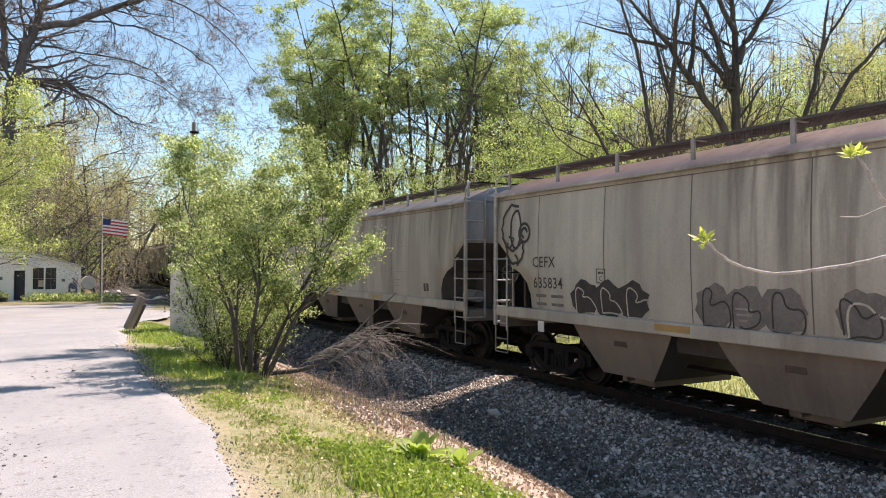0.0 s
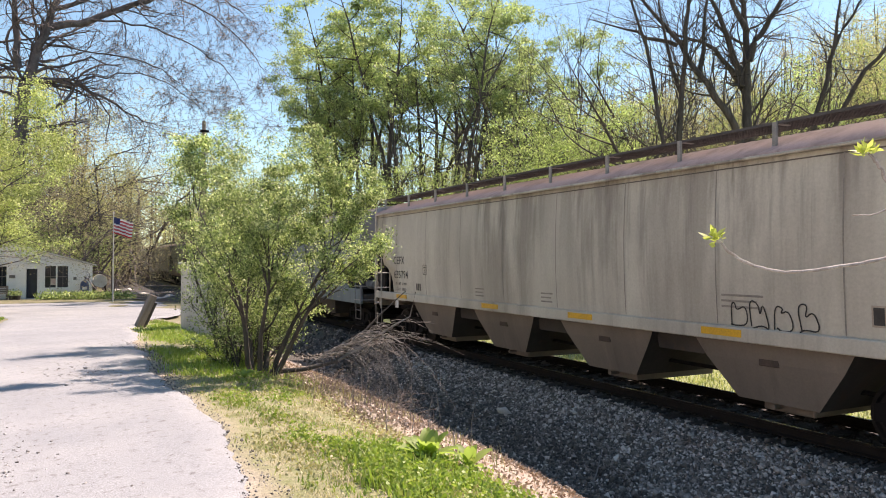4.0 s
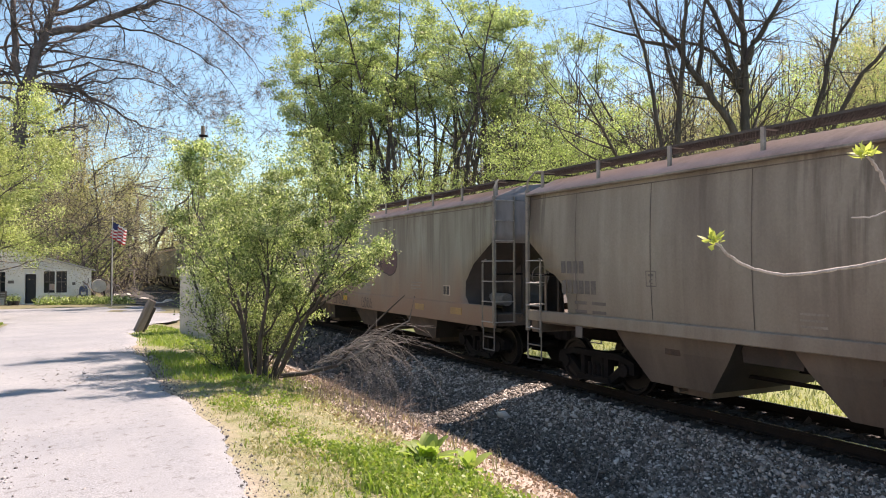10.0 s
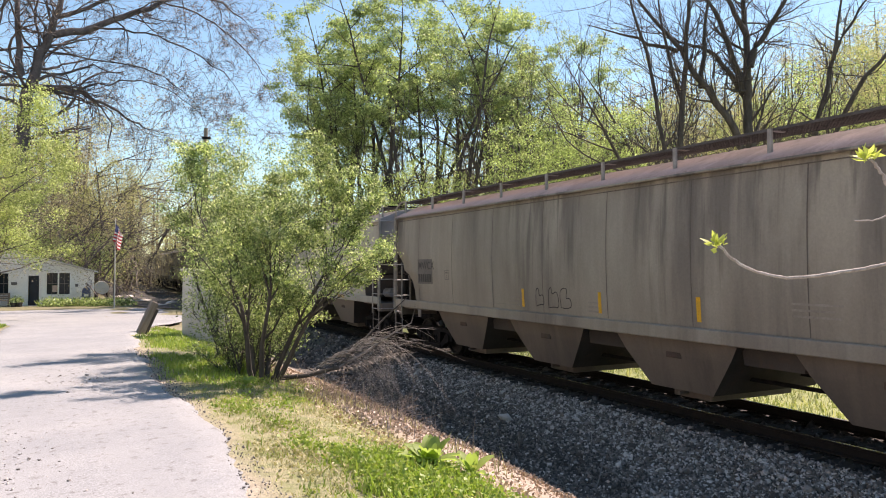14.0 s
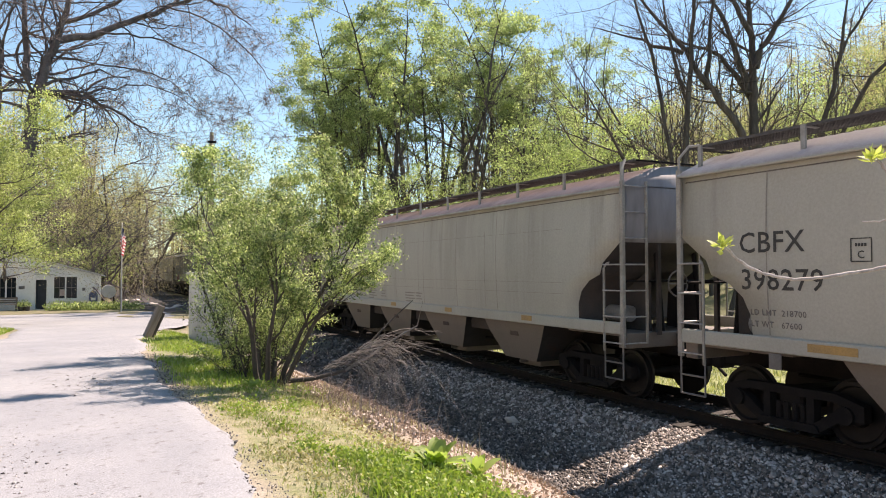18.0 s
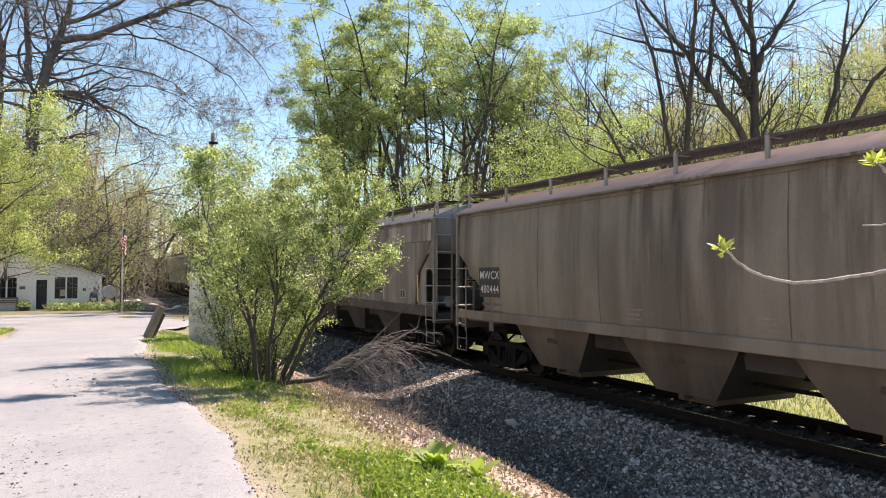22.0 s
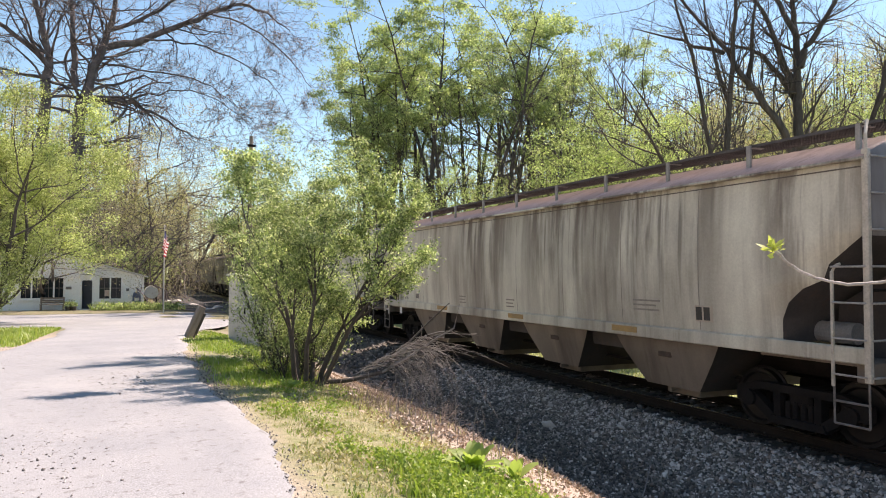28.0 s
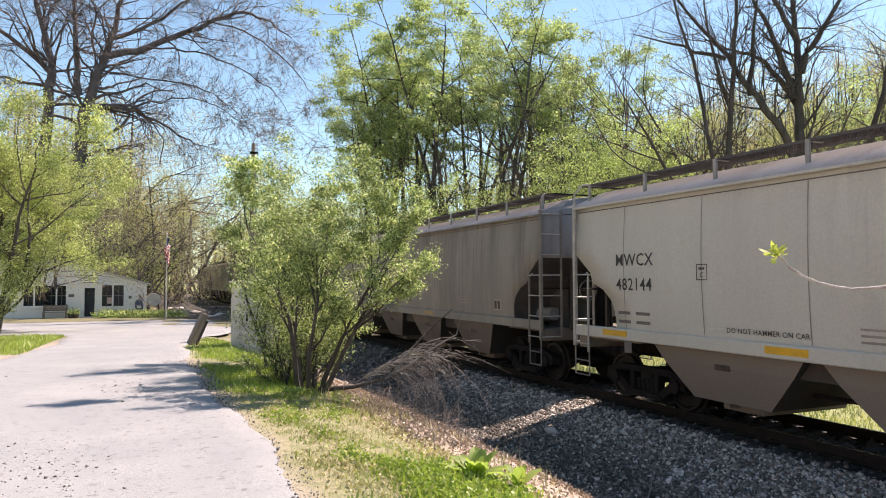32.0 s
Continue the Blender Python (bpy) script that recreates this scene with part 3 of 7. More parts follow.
# ---- woods on the slopes, one mass a colour ----
def woods(name, label, material, bark, spots_, seed, height=(7.5, 13), width=(2.0, 3.6), leaves=420, size=0.34):
    rng = np.random.default_rng(seed)
    pts, paths = [], []
    for az, d in spots_:
        x, y = spot(az, d)
        z = float(ground_z(x, y))
        h, w = rng.uniform(*height), rng.uniform(*width)
        lean = rng.normal(0, 0.6, 2)
        top = np.array([x + lean[0], y + lean[1], z + h])
        foot = np.array([x, y, z - 0.3])
        mid = (top + foot) / 2 + rng.normal(0, 0.25, 3)
        paths.append((np.array([foot, mid, top]), np.array([0.16, 0.1, 0.02]) * h / 12, 4))
        # limbs, then leaves in clumps at the limbs' ends
        n = 11
        for k in range(n):
            f = rng.uniform(0.3, 0.95)
            p0 = foot + (top - foot) * f
            a = rng.uniform(0, 6.28)
            r = w * math.sqrt(max(0.05, 1 - ((f - 0.6) / 0.55) ** 2)) * rng.uniform(0.6, 1.1)
            p1 = p0 + np.array([math.cos(a) * r, math.sin(a) * r, r * rng.uniform(0.3, 0.9)])
            paths.append((np.array([p0, (p0 + p1) / 2 + [0, 0, -0.1 * r], p1]), np.array([0.05, 0.035, 0.012]), 3))
            m = leaves // n
            along = rng.uniform(0.25, 1.1, (m, 1))
            pts.append(p0 + (p1 - p0) * along + rng.normal(0, 0.38, (m, 3)))
    root = thing(name, pose(0, 0, 0), label, "woods", kind="stuff")
    part("trunks", tube_mesh("trunks", paths, bark), None, root)
    part("leaves", leaf_mesh("leaves", np.concatenate(pts), size, material, rng, 0.7, 0.12), None, root)
    return root


_g = np.random.default_rng(77)


def scatter(n, az, d):
    return list(zip(_g.uniform(*az, n), _g.uniform(*d, n)))


woods("far_woods", "far hillside woods in olive bud", LEAF_OLIVE, BARK, scatter(120, (36, 68), (75, 150)), 1, leaves=520, size=0.2)
woods("far_woods", "far hillside woods in brown bud", LEAF_DUN, BARK, scatter(110, (36, 68), (75, 150)), 2, leaves=360, size=0.19)
woods("far_woods", "far hillside trees in fresh green leaf", LEAF_LIME, BARK, scatter(40, (40, 68), (80, 150)), 3, leaves=600, size=0.19)
woods("far_woods", "low green undergrowth behind the railway", LEAF_LIME, BARK, scatter(26, (15, 40), (46, 80)), 4, (3, 7), (1.5, 2.6), 420, 0.15)
woods("far_woods", "budding woods on the slope behind the railway", LEAF_OLIVE, BARK, scatter(46, (17, 42), (68, 105)), 21, (11, 18), (2.2, 3.6), 420, 0.19)
woods("far_woods", "brown bare woods on the slope behind the railway", LEAF_DUN, BARK, scatter(80, (15.5, 60), (62, 105)), 22, (10, 19), (2.0, 3.4), 330, 0.16)
woods("far_woods", "grey-brown bare woods high on the hillside", LEAF_DUN, BARK, scatter(240, (27, 66), (80, 150)), 23, (14, 22), (2.6, 4.2), 420, 0.19)
woods("far_woods", "olive woods at the end of the valley", LEAF_OLIVE, BARK, scatter(36, (1.5, 12), (112, 150)), 24, (12, 17), (2.4, 3.6), 650, 0.24)
woods("far_woods", "valley woods beyond the crossing", LEAF_OLIVE, BARK, scatter(30, (-2, 3), (95, 170)) + scatter(50, (10, 20), (95, 190)), 5, (9, 14))
woods("far_woods", "bare brown woods behind the post office", LEAF_DUN, BARK, scatter(44, (-16, 0.5), (84, 130)), 6, (16, 24), (3.0, 5.0), 900, 0.17)
woods("far_woods", "olive woods behind the post office", LEAF_OLIVE, BARK, scatter(26, (-14, 2.2), (70, 110)), 7, (5, 9), leaves=800, size=0.16)
woods("far_woods", "green undergrowth behind the post office", LEAF_LIME, BARK, scatter(44, (-10, 2.6), (60, 80)), 8, (3, 6.5), (1.6, 2.6), 900, 0.13)
woods("far_woods", "thicket of thin brown saplings behind the railway", LEAF_DUN, BARK, scatter(50, (16, 48), (46, 90)), 12, (5, 11), (1.2, 2.4), 90, 0.13)
woods("far_woods", "dark trees overhanging the crossing", LEAF_OLIVE, BARK_DARK, [(1.6, 72), (2.4, 80), (3.4, 84), (4.6, 100), (5.4, 112), (1.0, 66), (2.9, 96)], 9, (10, 13), (2.6, 3.8), 1500, 0.17)
woods("far_woods", "woods along the track beyond the crossing", LEAF_OLIVE, BARK, scatter(34, (6, 12), (120, 180)), 10, (9, 14), leaves=500, size=0.3)


# ---- trees with a form of their own ----
def guided_tree(name, az, d, limbs, seed, bark, label, droop=0.0, twigs=(5, 8), reach=0.35, leaf=None, leaves=0, leaf_size=0.12, levels=2, wander=0.16, thin=0.0):
    """limbs: (radius at the foot, [(metres to the right, metres up), ...]) in the plane that faces the road."""
    rng = np.random.default_rng(seed)
    x0, y0 = spot(az, d)
    right = np.array([math.cos(radians(az)), -math.sin(radians(az)), 0])
    back = np.array([math.sin(radians(az)), math.cos(radians(az)), 0])
    base = float(ground_z(x0, y0))
    root = thing(name, pose(x0, y0, base), label, "tree")
    tips = []
    for n_limb, (r, pts) in enumerate(limbs):
        paths = []
        q = np.array([right * u + np.array([0, 0, w - base]) for u, w in pts])
        n = len(q)
        q = q + np.cumsum(rng.normal(0, 0.25, (n, 1)), 0) * back
        t = np.linspace(0, n - 1, (n - 1) * 4 + 1)
        q = np.stack([np.interp(t, np.arange(n), q[:, k]) for k in range(3)], -1)
        q[1:-1] = (q[:-2] + 2 * q[1:-1] + q[2:]) / 4
        q[1:] += rng.normal(0, 0.035 + 0.05 * droop / 0.06, q[1:].shape)
        rad = r * 0.75 * np.linspace(1, 0.1, len(q)) ** 0.9
        paths.append((q, rad, 9))
        total = np.linalg.norm(q[-1] - q[0])
        for k in range(max(2, len(q) // 4), len(q)):
            for _ in range(rng.integers(*twigs) // 2):
                along = q[k] - q[k - 1]
                along /= np.linalg.norm(along)
                side = rng.normal(size=3)
                side /= np.linalg.norm(side)
                nd = along * 0.7 + side * 0.8 + np.array([0, 0, -droop * 0.3])
                nd /= np.linalg.norm(nd)
                grow(rng, q[k], nd, total * reach * rng.uniform(0.4, 1.0), rad[k] * 0.34, 1, 1 + levels, paths, tips, wander, 0.06 - droop, (4, 7), (25, 60), (0.4, 0.7))
        paths = [(p, np.maximum(w, thin), k) for p, w, k in paths]
        part("limb" if n_limb else "trunk", tube_mesh("limb", paths, bark), None, root)
    if leaf:
        tips = np.array(tips)
        part("crown", leaf_mesh("crown", tips[rng.integers(0, len(tips), leaves)], leaf_size, leaf, rng, 0.6, 0.12), None, root)
    return root


guided_tree("sycamore_tree", -3.9, 64, [
    (0.84, [(0, -1.5), (0, 8), (0.2, 14.5), (1.0, 17.5), (2.0, 20.7), (2.9, 24), (4, 30)]),
    (0.42, [(1.8, 20), (5, 21.2), (8, 23), (10.6, 24.8), (13.2, 26), (15.6, 25.6), (17.5, 24)]),
    (0.24, [(0.7, 15.8), (3.8, 15.8), (6.4, 14.8), (8.5, 13.3), (10, 12.9)]),
    (0.38, [(0, 16.5), (-0.3, 21), (-0.6, 24.8), (0.2, 29)]),
    (0.26, [(2.2, 21.5), (5.4, 23.2), (8.5, 25.8), (10.5, 29)]),
    (0.66, [(-2.2, -1.5), (-2.2, 16.4), (-1.8, 18.7), (-3.2, 23.3), (-3.8, 27)]),
    (0.12, [(5, 21.2), (9, 21.5), (13, 20.5), (16, 18.5), (17.5, 16)]),
    (0.11, [(10, 24.4), (14, 24), (17, 22), (19.2, 19.5), (20, 17)]),
    (0.1, [(3.8, 15.8), (7, 17.2), (10.5, 17), (13.5, 15), (14.5, 12.5)]),
    (0.11, [(1.5, 19), (5, 18.7), (9, 18.5), (12, 17), (14, 14.5)]),
    (0.3, [(-2.0, 18), (-5, 20.5), (-8, 23), (-10, 26)]),
    (0.2, [(-2.2, 17), (-5, 17.5), (-8, 17)]),
], 3, BARK_PALE, "large bare sycamore with arching limbs and drooping twigs", 0.06, (4, 7), 0.36, BUD_PINK, 26000, 0.075, 2, 0.24, 0.011)

guided_tree("bare_tree", 50.6, 36, [
    (0.4, [(0, -2.2), (0.1, 4), (0, 8.4), (0, 10.3), (-0.1, 13.3), (-0.25, 15), (-0.4, 19)]),
    (0.24, [(0.1, 11), (0.35, 12), (1.2, 13.1), (2.3, 15.2), (3.2, 18)]),
    (0.26, [(-0.1, 10), (-0.4, 10.6), (-1.0, 12.7), (-1.85, 14.7), (-2.3, 18)]),
    (0.2, [(-0.2, 9.8), (-0.6, 10.6), (-1.7, 12), (-3.1, 12.5), (-4, 13.4)]),
    (0.2, [(0, 12.5), (-0.7, 14), (-1.6, 16), (-2.0, 18)]),
], 13, BARK_DARK, "thick-trunked bare dark tree with a forked crown", 0.0, (4, 6), 0.22, None, 0, 0.1, 2)
guided_tree("leaning_tree", 48.6, 35, [
    (0.3, [(3.4, -2.2), (2.2, 3.5), (0.6, 8), (-0.9, 10.2), (-1.9, 12), (-3.4, 14), (-5, 16.5)]),
    (0.17, [(-0.8, 10), (-0.6, 13), (-0.2, 16)]),
    (0.15, [(-1.8, 11.8), (-3.6, 12.6), (-6, 13.6)]),
], 14, BARK_DARK, "bare dark tree leaning steeply over the slope", 0.0, (4, 6), 0.24)
guided_tree("bare_tree", 45.2, 34, [
    (0.24, [(0.2, -2.2), (0.2, 6), (0.6, 11), (0.9, 15), (1.1, 19)]),
    (0.18, [(-0.1, -2.2), (-0.2, 6), (-0.9, 10.5), (-1.9, 14.5), (-3, 18)]),
    (0.14, [(0.5, 9), (-0.4, 12), (-0.7, 16)]),
], 15, BARK_DARK, "bare dark tree with several upright stems", 0.0, (4, 6), 0.24)
guided_tree("bare_tree", 54.4, 38, [
    (0.24, [(0, -2.2), (0.1, 6), (0.5, 8.6), (1.3, 12), (2.1, 13.6), (3.2, 15.2)]),
    (0.22, [(0.5, -2.2), (0.8, 7), (2.5, 10.6), (4.5, 12.6), (6, 13.2)]),
    (0.12, [(1.2, 11.4), (1.5, 13.5), (1.4, 16)]),
], 16, BARK_DARK, "bare dark tree with broken top limbs", 0.0, (3, 5), 0.2)


# ---- bush and brush by the ditch ----
BUSH = dict(kids=(7, 10), angle=(20, 52), shrink=(0.3, 0.52), wander=0.15, rise=0.05, start=0.22, lift=0.22, flat=0.6, slim=0.45)
plant("bush", plant_meshes(16, 3.7, 0.05, 2, BARK_DARK, LEAF_BUSH, 54000, 0.047, 0.075, 6, 0.45, clump=0.3, **{**BUSH, "start": 0.34}), stand(2.6, 11.3), "large leafy green bush on the verge", "bush")
plant("bush", plant_meshes(53, 2.0, 0.018, 2, BARK_DARK, LEAF_BUSH, 22000, 0.044, 0.08, 16, 0.5, **{**BUSH, "start": 0.04}), stand(2.45, 11.8), "low spreading green bush beside the larger one", "bush")
plant("bush", plant_meshes(54, 4.3, 0.04, 2, BARK_DARK, LEAF_BUSH, 26000, 0.052, 0.1, 4, 0.35, **BUSH), stand(2.5, 14.2), "upright green bush beside the ditch", "bush")
plant("bush", plant_meshes(55, 11.2, 0.14, 3, BARK_DARK, LEAF_HEDGE, 110000, 0.095, 0.25, 6, 0.36, clump=0.7, kids=(6, 9), angle=(25, 65), shrink=(0.34, 0.52), wander=0.12, rise=0.05, start=0.1, flat=0.5),
      stand(-6.1, 38), "tall broad bushy tree in light green leaf", "tree")
plant("bush", plant_meshes(56, 3.6, 0.05, 2, BARK_DARK, LEAF_HEDGE, 16000, 0.09, 0.2, 8, 0.8, **BUSH), stand(-6.4, 35), "shaggy green shrub at the roadside", "bush")
plant("bush", plant_meshes(58, 4.2, 0.05, 2, BARK_DARK, LEAF_HEDGE, 16000, 0.09, 0.2, 9, 0.7, **{**BUSH, "start": 0.1}), stand(-6.6, 37), "shaggy green shrub under the tall tree", "bush")
plant("bush", plant_meshes(57, 4.1, 0.035, 2, BARK_DARK, LEAF_BUSH, 17000, 0.052, 0.1, 3, 0.4, **BUSH), stand(3.2, 15.0), "slender green bush by the cabinet", "bush")


def dead_brush():
    rng = np.random.default_rng(9)
    limb = np.array([[2.7, 11.2, -0.2], [3.2, 11.0, -0.16], [3.7, 10.9, -0.05], [4.1, 11.0, 0.3], [4.6, 11.1, 0.72], [4.95, 11.0, 1.05]])
    root = thing("dead_brush", pose(0, 0, 0), "tangle of bleached dead branches hanging over the ditch", "brush")
    part("limb", tube_mesh("limb", [(limb, np.array([0.045, 0.036, 0.03, 0.022, 0.014, 0.006]), 7)], BARK_DARK), None, root, "dark bent limb")
    fork = np.array([[3.7, 10.9, -0.05], [4.15, 10.8, 0.2], [4.6, 10.7, 0.5], [4.85, 10.6, 0.65], [4.95, 10.6, 1.05]])
    part("limb", tube_mesh("limb", [(fork, np.array([0.026, 0.021, 0.016, 0.012, 0.004]), 6)], DEAD_WOOD), None, root, "bare upright fork")
    # long shoots arching out of the fork and falling into the ditch, each with fine twigs
    for n in range(46):
        f = rng.uniform(0, 1)
        start = np.array([3.35, 10.95, -0.06]) + np.array([0.75, -0.05, 0.36]) * f + rng.normal(0, 0.03, 3)
        fall = rng.uniform(0, 1) ** 0.7
        reach = rng.uniform(0.65, 1.3)
        end = start + np.array([0.75 + 0.75 * (1 - fall), rng.normal(-0.3, 0.45), 0.45 - 1.45 * fall ** 1.2]) * reach
        rise = np.array([0.6 * reach, rng.normal(-0.05, 0.18), rng.uniform(0.15, 0.6)])
        us = np.linspace(0, 1, 9)[:, None]
        arc = start * (1 - us) ** 2 + 2 * us * (1 - us) * (start + rise) + end * us ** 2 + np.cumsum(rng.normal(0, 0.012, (9, 3)), 0)
        paths = [(arc, np.linspace(0.0055, 0.0018, 9), 4)]
        for _ in range(rng.integers(4, 9)):
            k = int(rng.integers(2, 8))
            along = arc[k + 1] - arc[k]
            along /= np.linalg.norm(along)
            d = along + rng.normal(0, 0.62, 3) + np.array([0.05, 0, -0.2])
            d /= np.linalg.norm(d)
            size = rng.uniform(0.18, 0.5)
            twig = np.array([arc[k] + d * size * v + np.array([0, 0, -0.16 * size]) * v * v for v in (0, 0.35, 0.7, 1.0)])
            paths.append((twig, np.array([0.0027, 0.0023, 0.0018, 0.0012]), 3))
        part("branch", tube_mesh("branch", paths, DEAD_WOOD), None, root)
    root = thing("dead_brush", pose(0, 0, 0), "low heap of brown dead twigs under the bush", "brush")
    for n in range(80):
        paths, tips = [], []
        x, y = rng.uniform(2.8, 4.1), rng.uniform(8.9, 12.6)
        z = float(ground_z(x, y)) - 0.04
        d = np.array([rng.normal(0.35, 0.5), rng.normal(-0.3, 0.4), rng.uniform(0.12, 0.6)])
        grow(rng, (x, y, z), d / np.linalg.norm(d), rng.uniform(0.3, 0.65), 0.006, 1, 3, paths, tips, 0.15, -0.05, (3, 6), (15, 45), (0.4, 0.75))
        part("branch", tube_mesh("branch", paths, TWIG_RED), None, root)


dead_brush()


# ---- train ----
def side_x(z, style):
    """Half width of a car's side at height z over the rail."""
    if style == "round":
        return 1.60 - 0.06 * ((z - 2.75) / 1.3) ** 2
    return 1.58


def side_mesh(half, style):
    """The tub of a hopper car: sides, end slopes, open below, closed at the eaves."""
    corner = {"round": [(1.45, 1.36), (1.8, 1.34), (2.05, 1.22), (2.25, 0.98), (2.38, 0.64), (2.6, 0.55), (2.97, 0.06), (3.05, 0.0), (4.02, 0.0)],
              "sill": [(1.45, 1.2), (1.7, 1.42), (2.05, 1.4), (2.5, 1.0), (3.0, 0.15), (3.15, 0.0), (4.02, 0.0)],
              "fluted": [(1.45, 1.35), (1.9, 1.3), (2.5, 1.1), (3.0, 0.5), (3.5, 0.1), (4.02, 0.0)]}[style]
    zs = sorted({c[0] for c in corner} | {round(1.45 + 0.2 * k, 2) for k in range(13)} | {4.02})
    inset = [float(np.interp(z, [c[0] for c in corner], [c[1] for c in corner])) for z in zs]
    ny = 24
    verts, faces = [], []

    def add(fn):
        base = len(verts)
        for z, ins in zip(zs, inset):
            for k in range(ny + 1):
                verts.append(fn(z, -half + ins + (2 * half - 2 * ins) * k / ny))
        return base

    left = add(lambda z, y: (-side_x(z, style), y, z))
    right = add(lambda z, y: (side_x(z, style), y, z))
    w = ny + 1
    for r in range(len(zs) - 1):
        for k in range(ny):
            a, b = left + r * w + k, right + r * w + k
            faces.append((a, a + w, a + w + 1, a + 1))
            faces.append((b, b + 1, b + w + 1, b + w))
        for k in (0, ny):
            a, b = left + r * w + k, right + r * w + k
            faces.append((a, b, b + w, a + w) if k == 0 else (a, a + w, b + w, b))
    me = raw_mesh("body", np.array(verts), np.array(faces))
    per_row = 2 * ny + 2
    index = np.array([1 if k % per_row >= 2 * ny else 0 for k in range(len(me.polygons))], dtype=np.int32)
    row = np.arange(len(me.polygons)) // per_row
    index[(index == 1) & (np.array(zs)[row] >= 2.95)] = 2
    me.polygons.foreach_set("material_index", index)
    return me


def roof_mesh(half, style):
    ribs = int(half * 2 / 0.2)
    ys = np.linspace(-half, half, ribs * 2 + 1)
    lift = np.where(np.arange(len(ys)) % 2 == 0, 0.0, 0.007)
    xs = np.array([-1.645, -1.64, -1.25, -0.85, -0.3, 0.3, 0.85, 1.25, 1.64, 1.645])
    zs = np.array([4.0, 4.025, 4.2, 4.37, 4.45, 4.45, 4.37, 4.2, 4.025, 4.0])
    k = np.array([0, 1, 1, 1, 1, 1, 1, 1, 1, 0.0])
    X = np.repeat(xs[None], len(ys), 0)
    Y = np.repeat(ys[:, None], len(xs), 1)
    Z = zs[None] + lift[:, None] * k[None]
    i = np.arange(X.size).reshape(X.shape)
    faces = np.stack([i[:-1, :-1], i[:-1, 1:], i[1:, 1:], i[1:, :-1]], -1).reshape(-1, 4)
    ends = [list(i[0][::-1]), list(i[-1])]
    me = raw_mesh("roof", np.stack([X, Y, Z], -1).reshape(-1, 3), [faces, np.array(ends)])
    index = np.zeros(len(me.polygons), dtype=np.int32)
    index[-2:] = 1
    me.polygons.foreach_set("material_index", index)
    return me


def grid_walk(x0, x1, y0, y1, z, pitch=0.09, bars=1):
    """A steel grating: two edge bars, planks of mesh between."""
    bm = bmesh.new()
    box(bm, x0, y0, z - 0.04, x0 + 0.012, y1, z)
    box(bm, x1 - 0.012, y0, z - 0.04, x1, y1, z)
    me = bpy.data.meshes.new("grating")
    for k in range(bars):
        x = x0 + (k + 1) * (x1 - x0) / (bars + 1)
        box(bm, x - 0.008, y0, z - 0.03, x + 0.008, y1, z - 0.003)
    bm.to_mesh(me)
    bm.free()
    n = int((y1 - y0) / pitch)
    y = y0 + (np.arange(n) + 0.5) * (y1 - y0) / n
    w = pitch * 0.17
    sx = np.array([x0, x1, x1, x0, x0, x1, x1, x0])
    sy = np.array([-w, -w, w, w, -w, -w, w, w])
    sz = np.array([-0.03] * 4 + [-0.006] * 4) + z
    v = np.stack([np.repeat(sx[None], n, 0), y[:, None] + sy[None], np.repeat(sz[None], n, 0)], -1).reshape(-1, 3)
    f = np.array([(4, 5, 6, 7), (3, 2, 1, 0), (0, 1, 5, 4), (2, 3, 7, 6)])
    slats = raw_mesh("slats", v, (f[None] + 8 * np.arange(n)[:, None, None]).reshape(-1, 4))
    bm = bmesh.new()
    bm.from_mesh(me)
    bm.from_mesh(slats)
    return bm


def hopper_mesh(y, top, style):
    """One outlet bay: sloped sheets down to a narrow chute."""
    bm = bmesh.new()
    w = top * 0.48
    rings = []
    for x, dy, z in ((1.5, top, 1.4), (1.42, top * 0.82, 1.0), (1.25, w, 0.4)):
        rings.append([bm.verts.new(p) for p in ((-x, y - dy, z), (x, y - dy, z), (x, y + dy, z), (-x, y + dy, z))])
    bm.faces.new(rings[-1][::-1])
    for p, q in zip(rings, rings[1:]):
        for k in range(4):
            f = bm.faces.new((p[k], p[(k + 1) % 4], q[(k + 1) % 4], q[k]))
            # Faces across the car get the dark slot: shade between bays as colour.
            f.material_index = 1 if k in (0, 2) else 0
    bmesh.ops.recalc_face_normals(bm, faces=bm.faces)
    return bm


_shared = {}


def shared(key, make):
    if key not in _shared:
        bm = make()
        if isinstance(bm, bmesh.types.BMesh):
            me = bpy.data.meshes.new(key)
            bm.to_mesh(me)
            bm.free()
            bm = me
        _shared[key] = bm
    return _shared[key]


def wheel_make():
    bm = bmesh.new()
    prof = [(0.0, 0.10), (0.03, 0.46), (0.03, 0.49), (-0.0, 0.495), (-0.012, 0.458), (-0.11, 0.452), (-0.115, 0.40), (-0.075, 0.37), (-0.06, 0.18), (-0.13, 0.15), (-0.14, 0.0)]
    n = 28
    rings = []
    for x, r in prof:
        rings.append([bm.verts.new((x, r * math.cos(2 * math.pi * k / n), r * math.sin(2 * math.pi * k / n))) for k in range(n)] if r > 0 else [bm.verts.new((x, 0, 0))])
    for a, b in zip(rings, rings[1:]):
        for k in range(n):
            j = (k + 1) % n
            bm.faces.new((a[k], a[j], b[j], b[k]) if len(b) > 1 else (a[k], a[j], b[0]))
    bm.faces.new(rings[0][::-1])
    bmesh.ops.recalc_face_normals(bm, faces=bm.faces)
    return bm


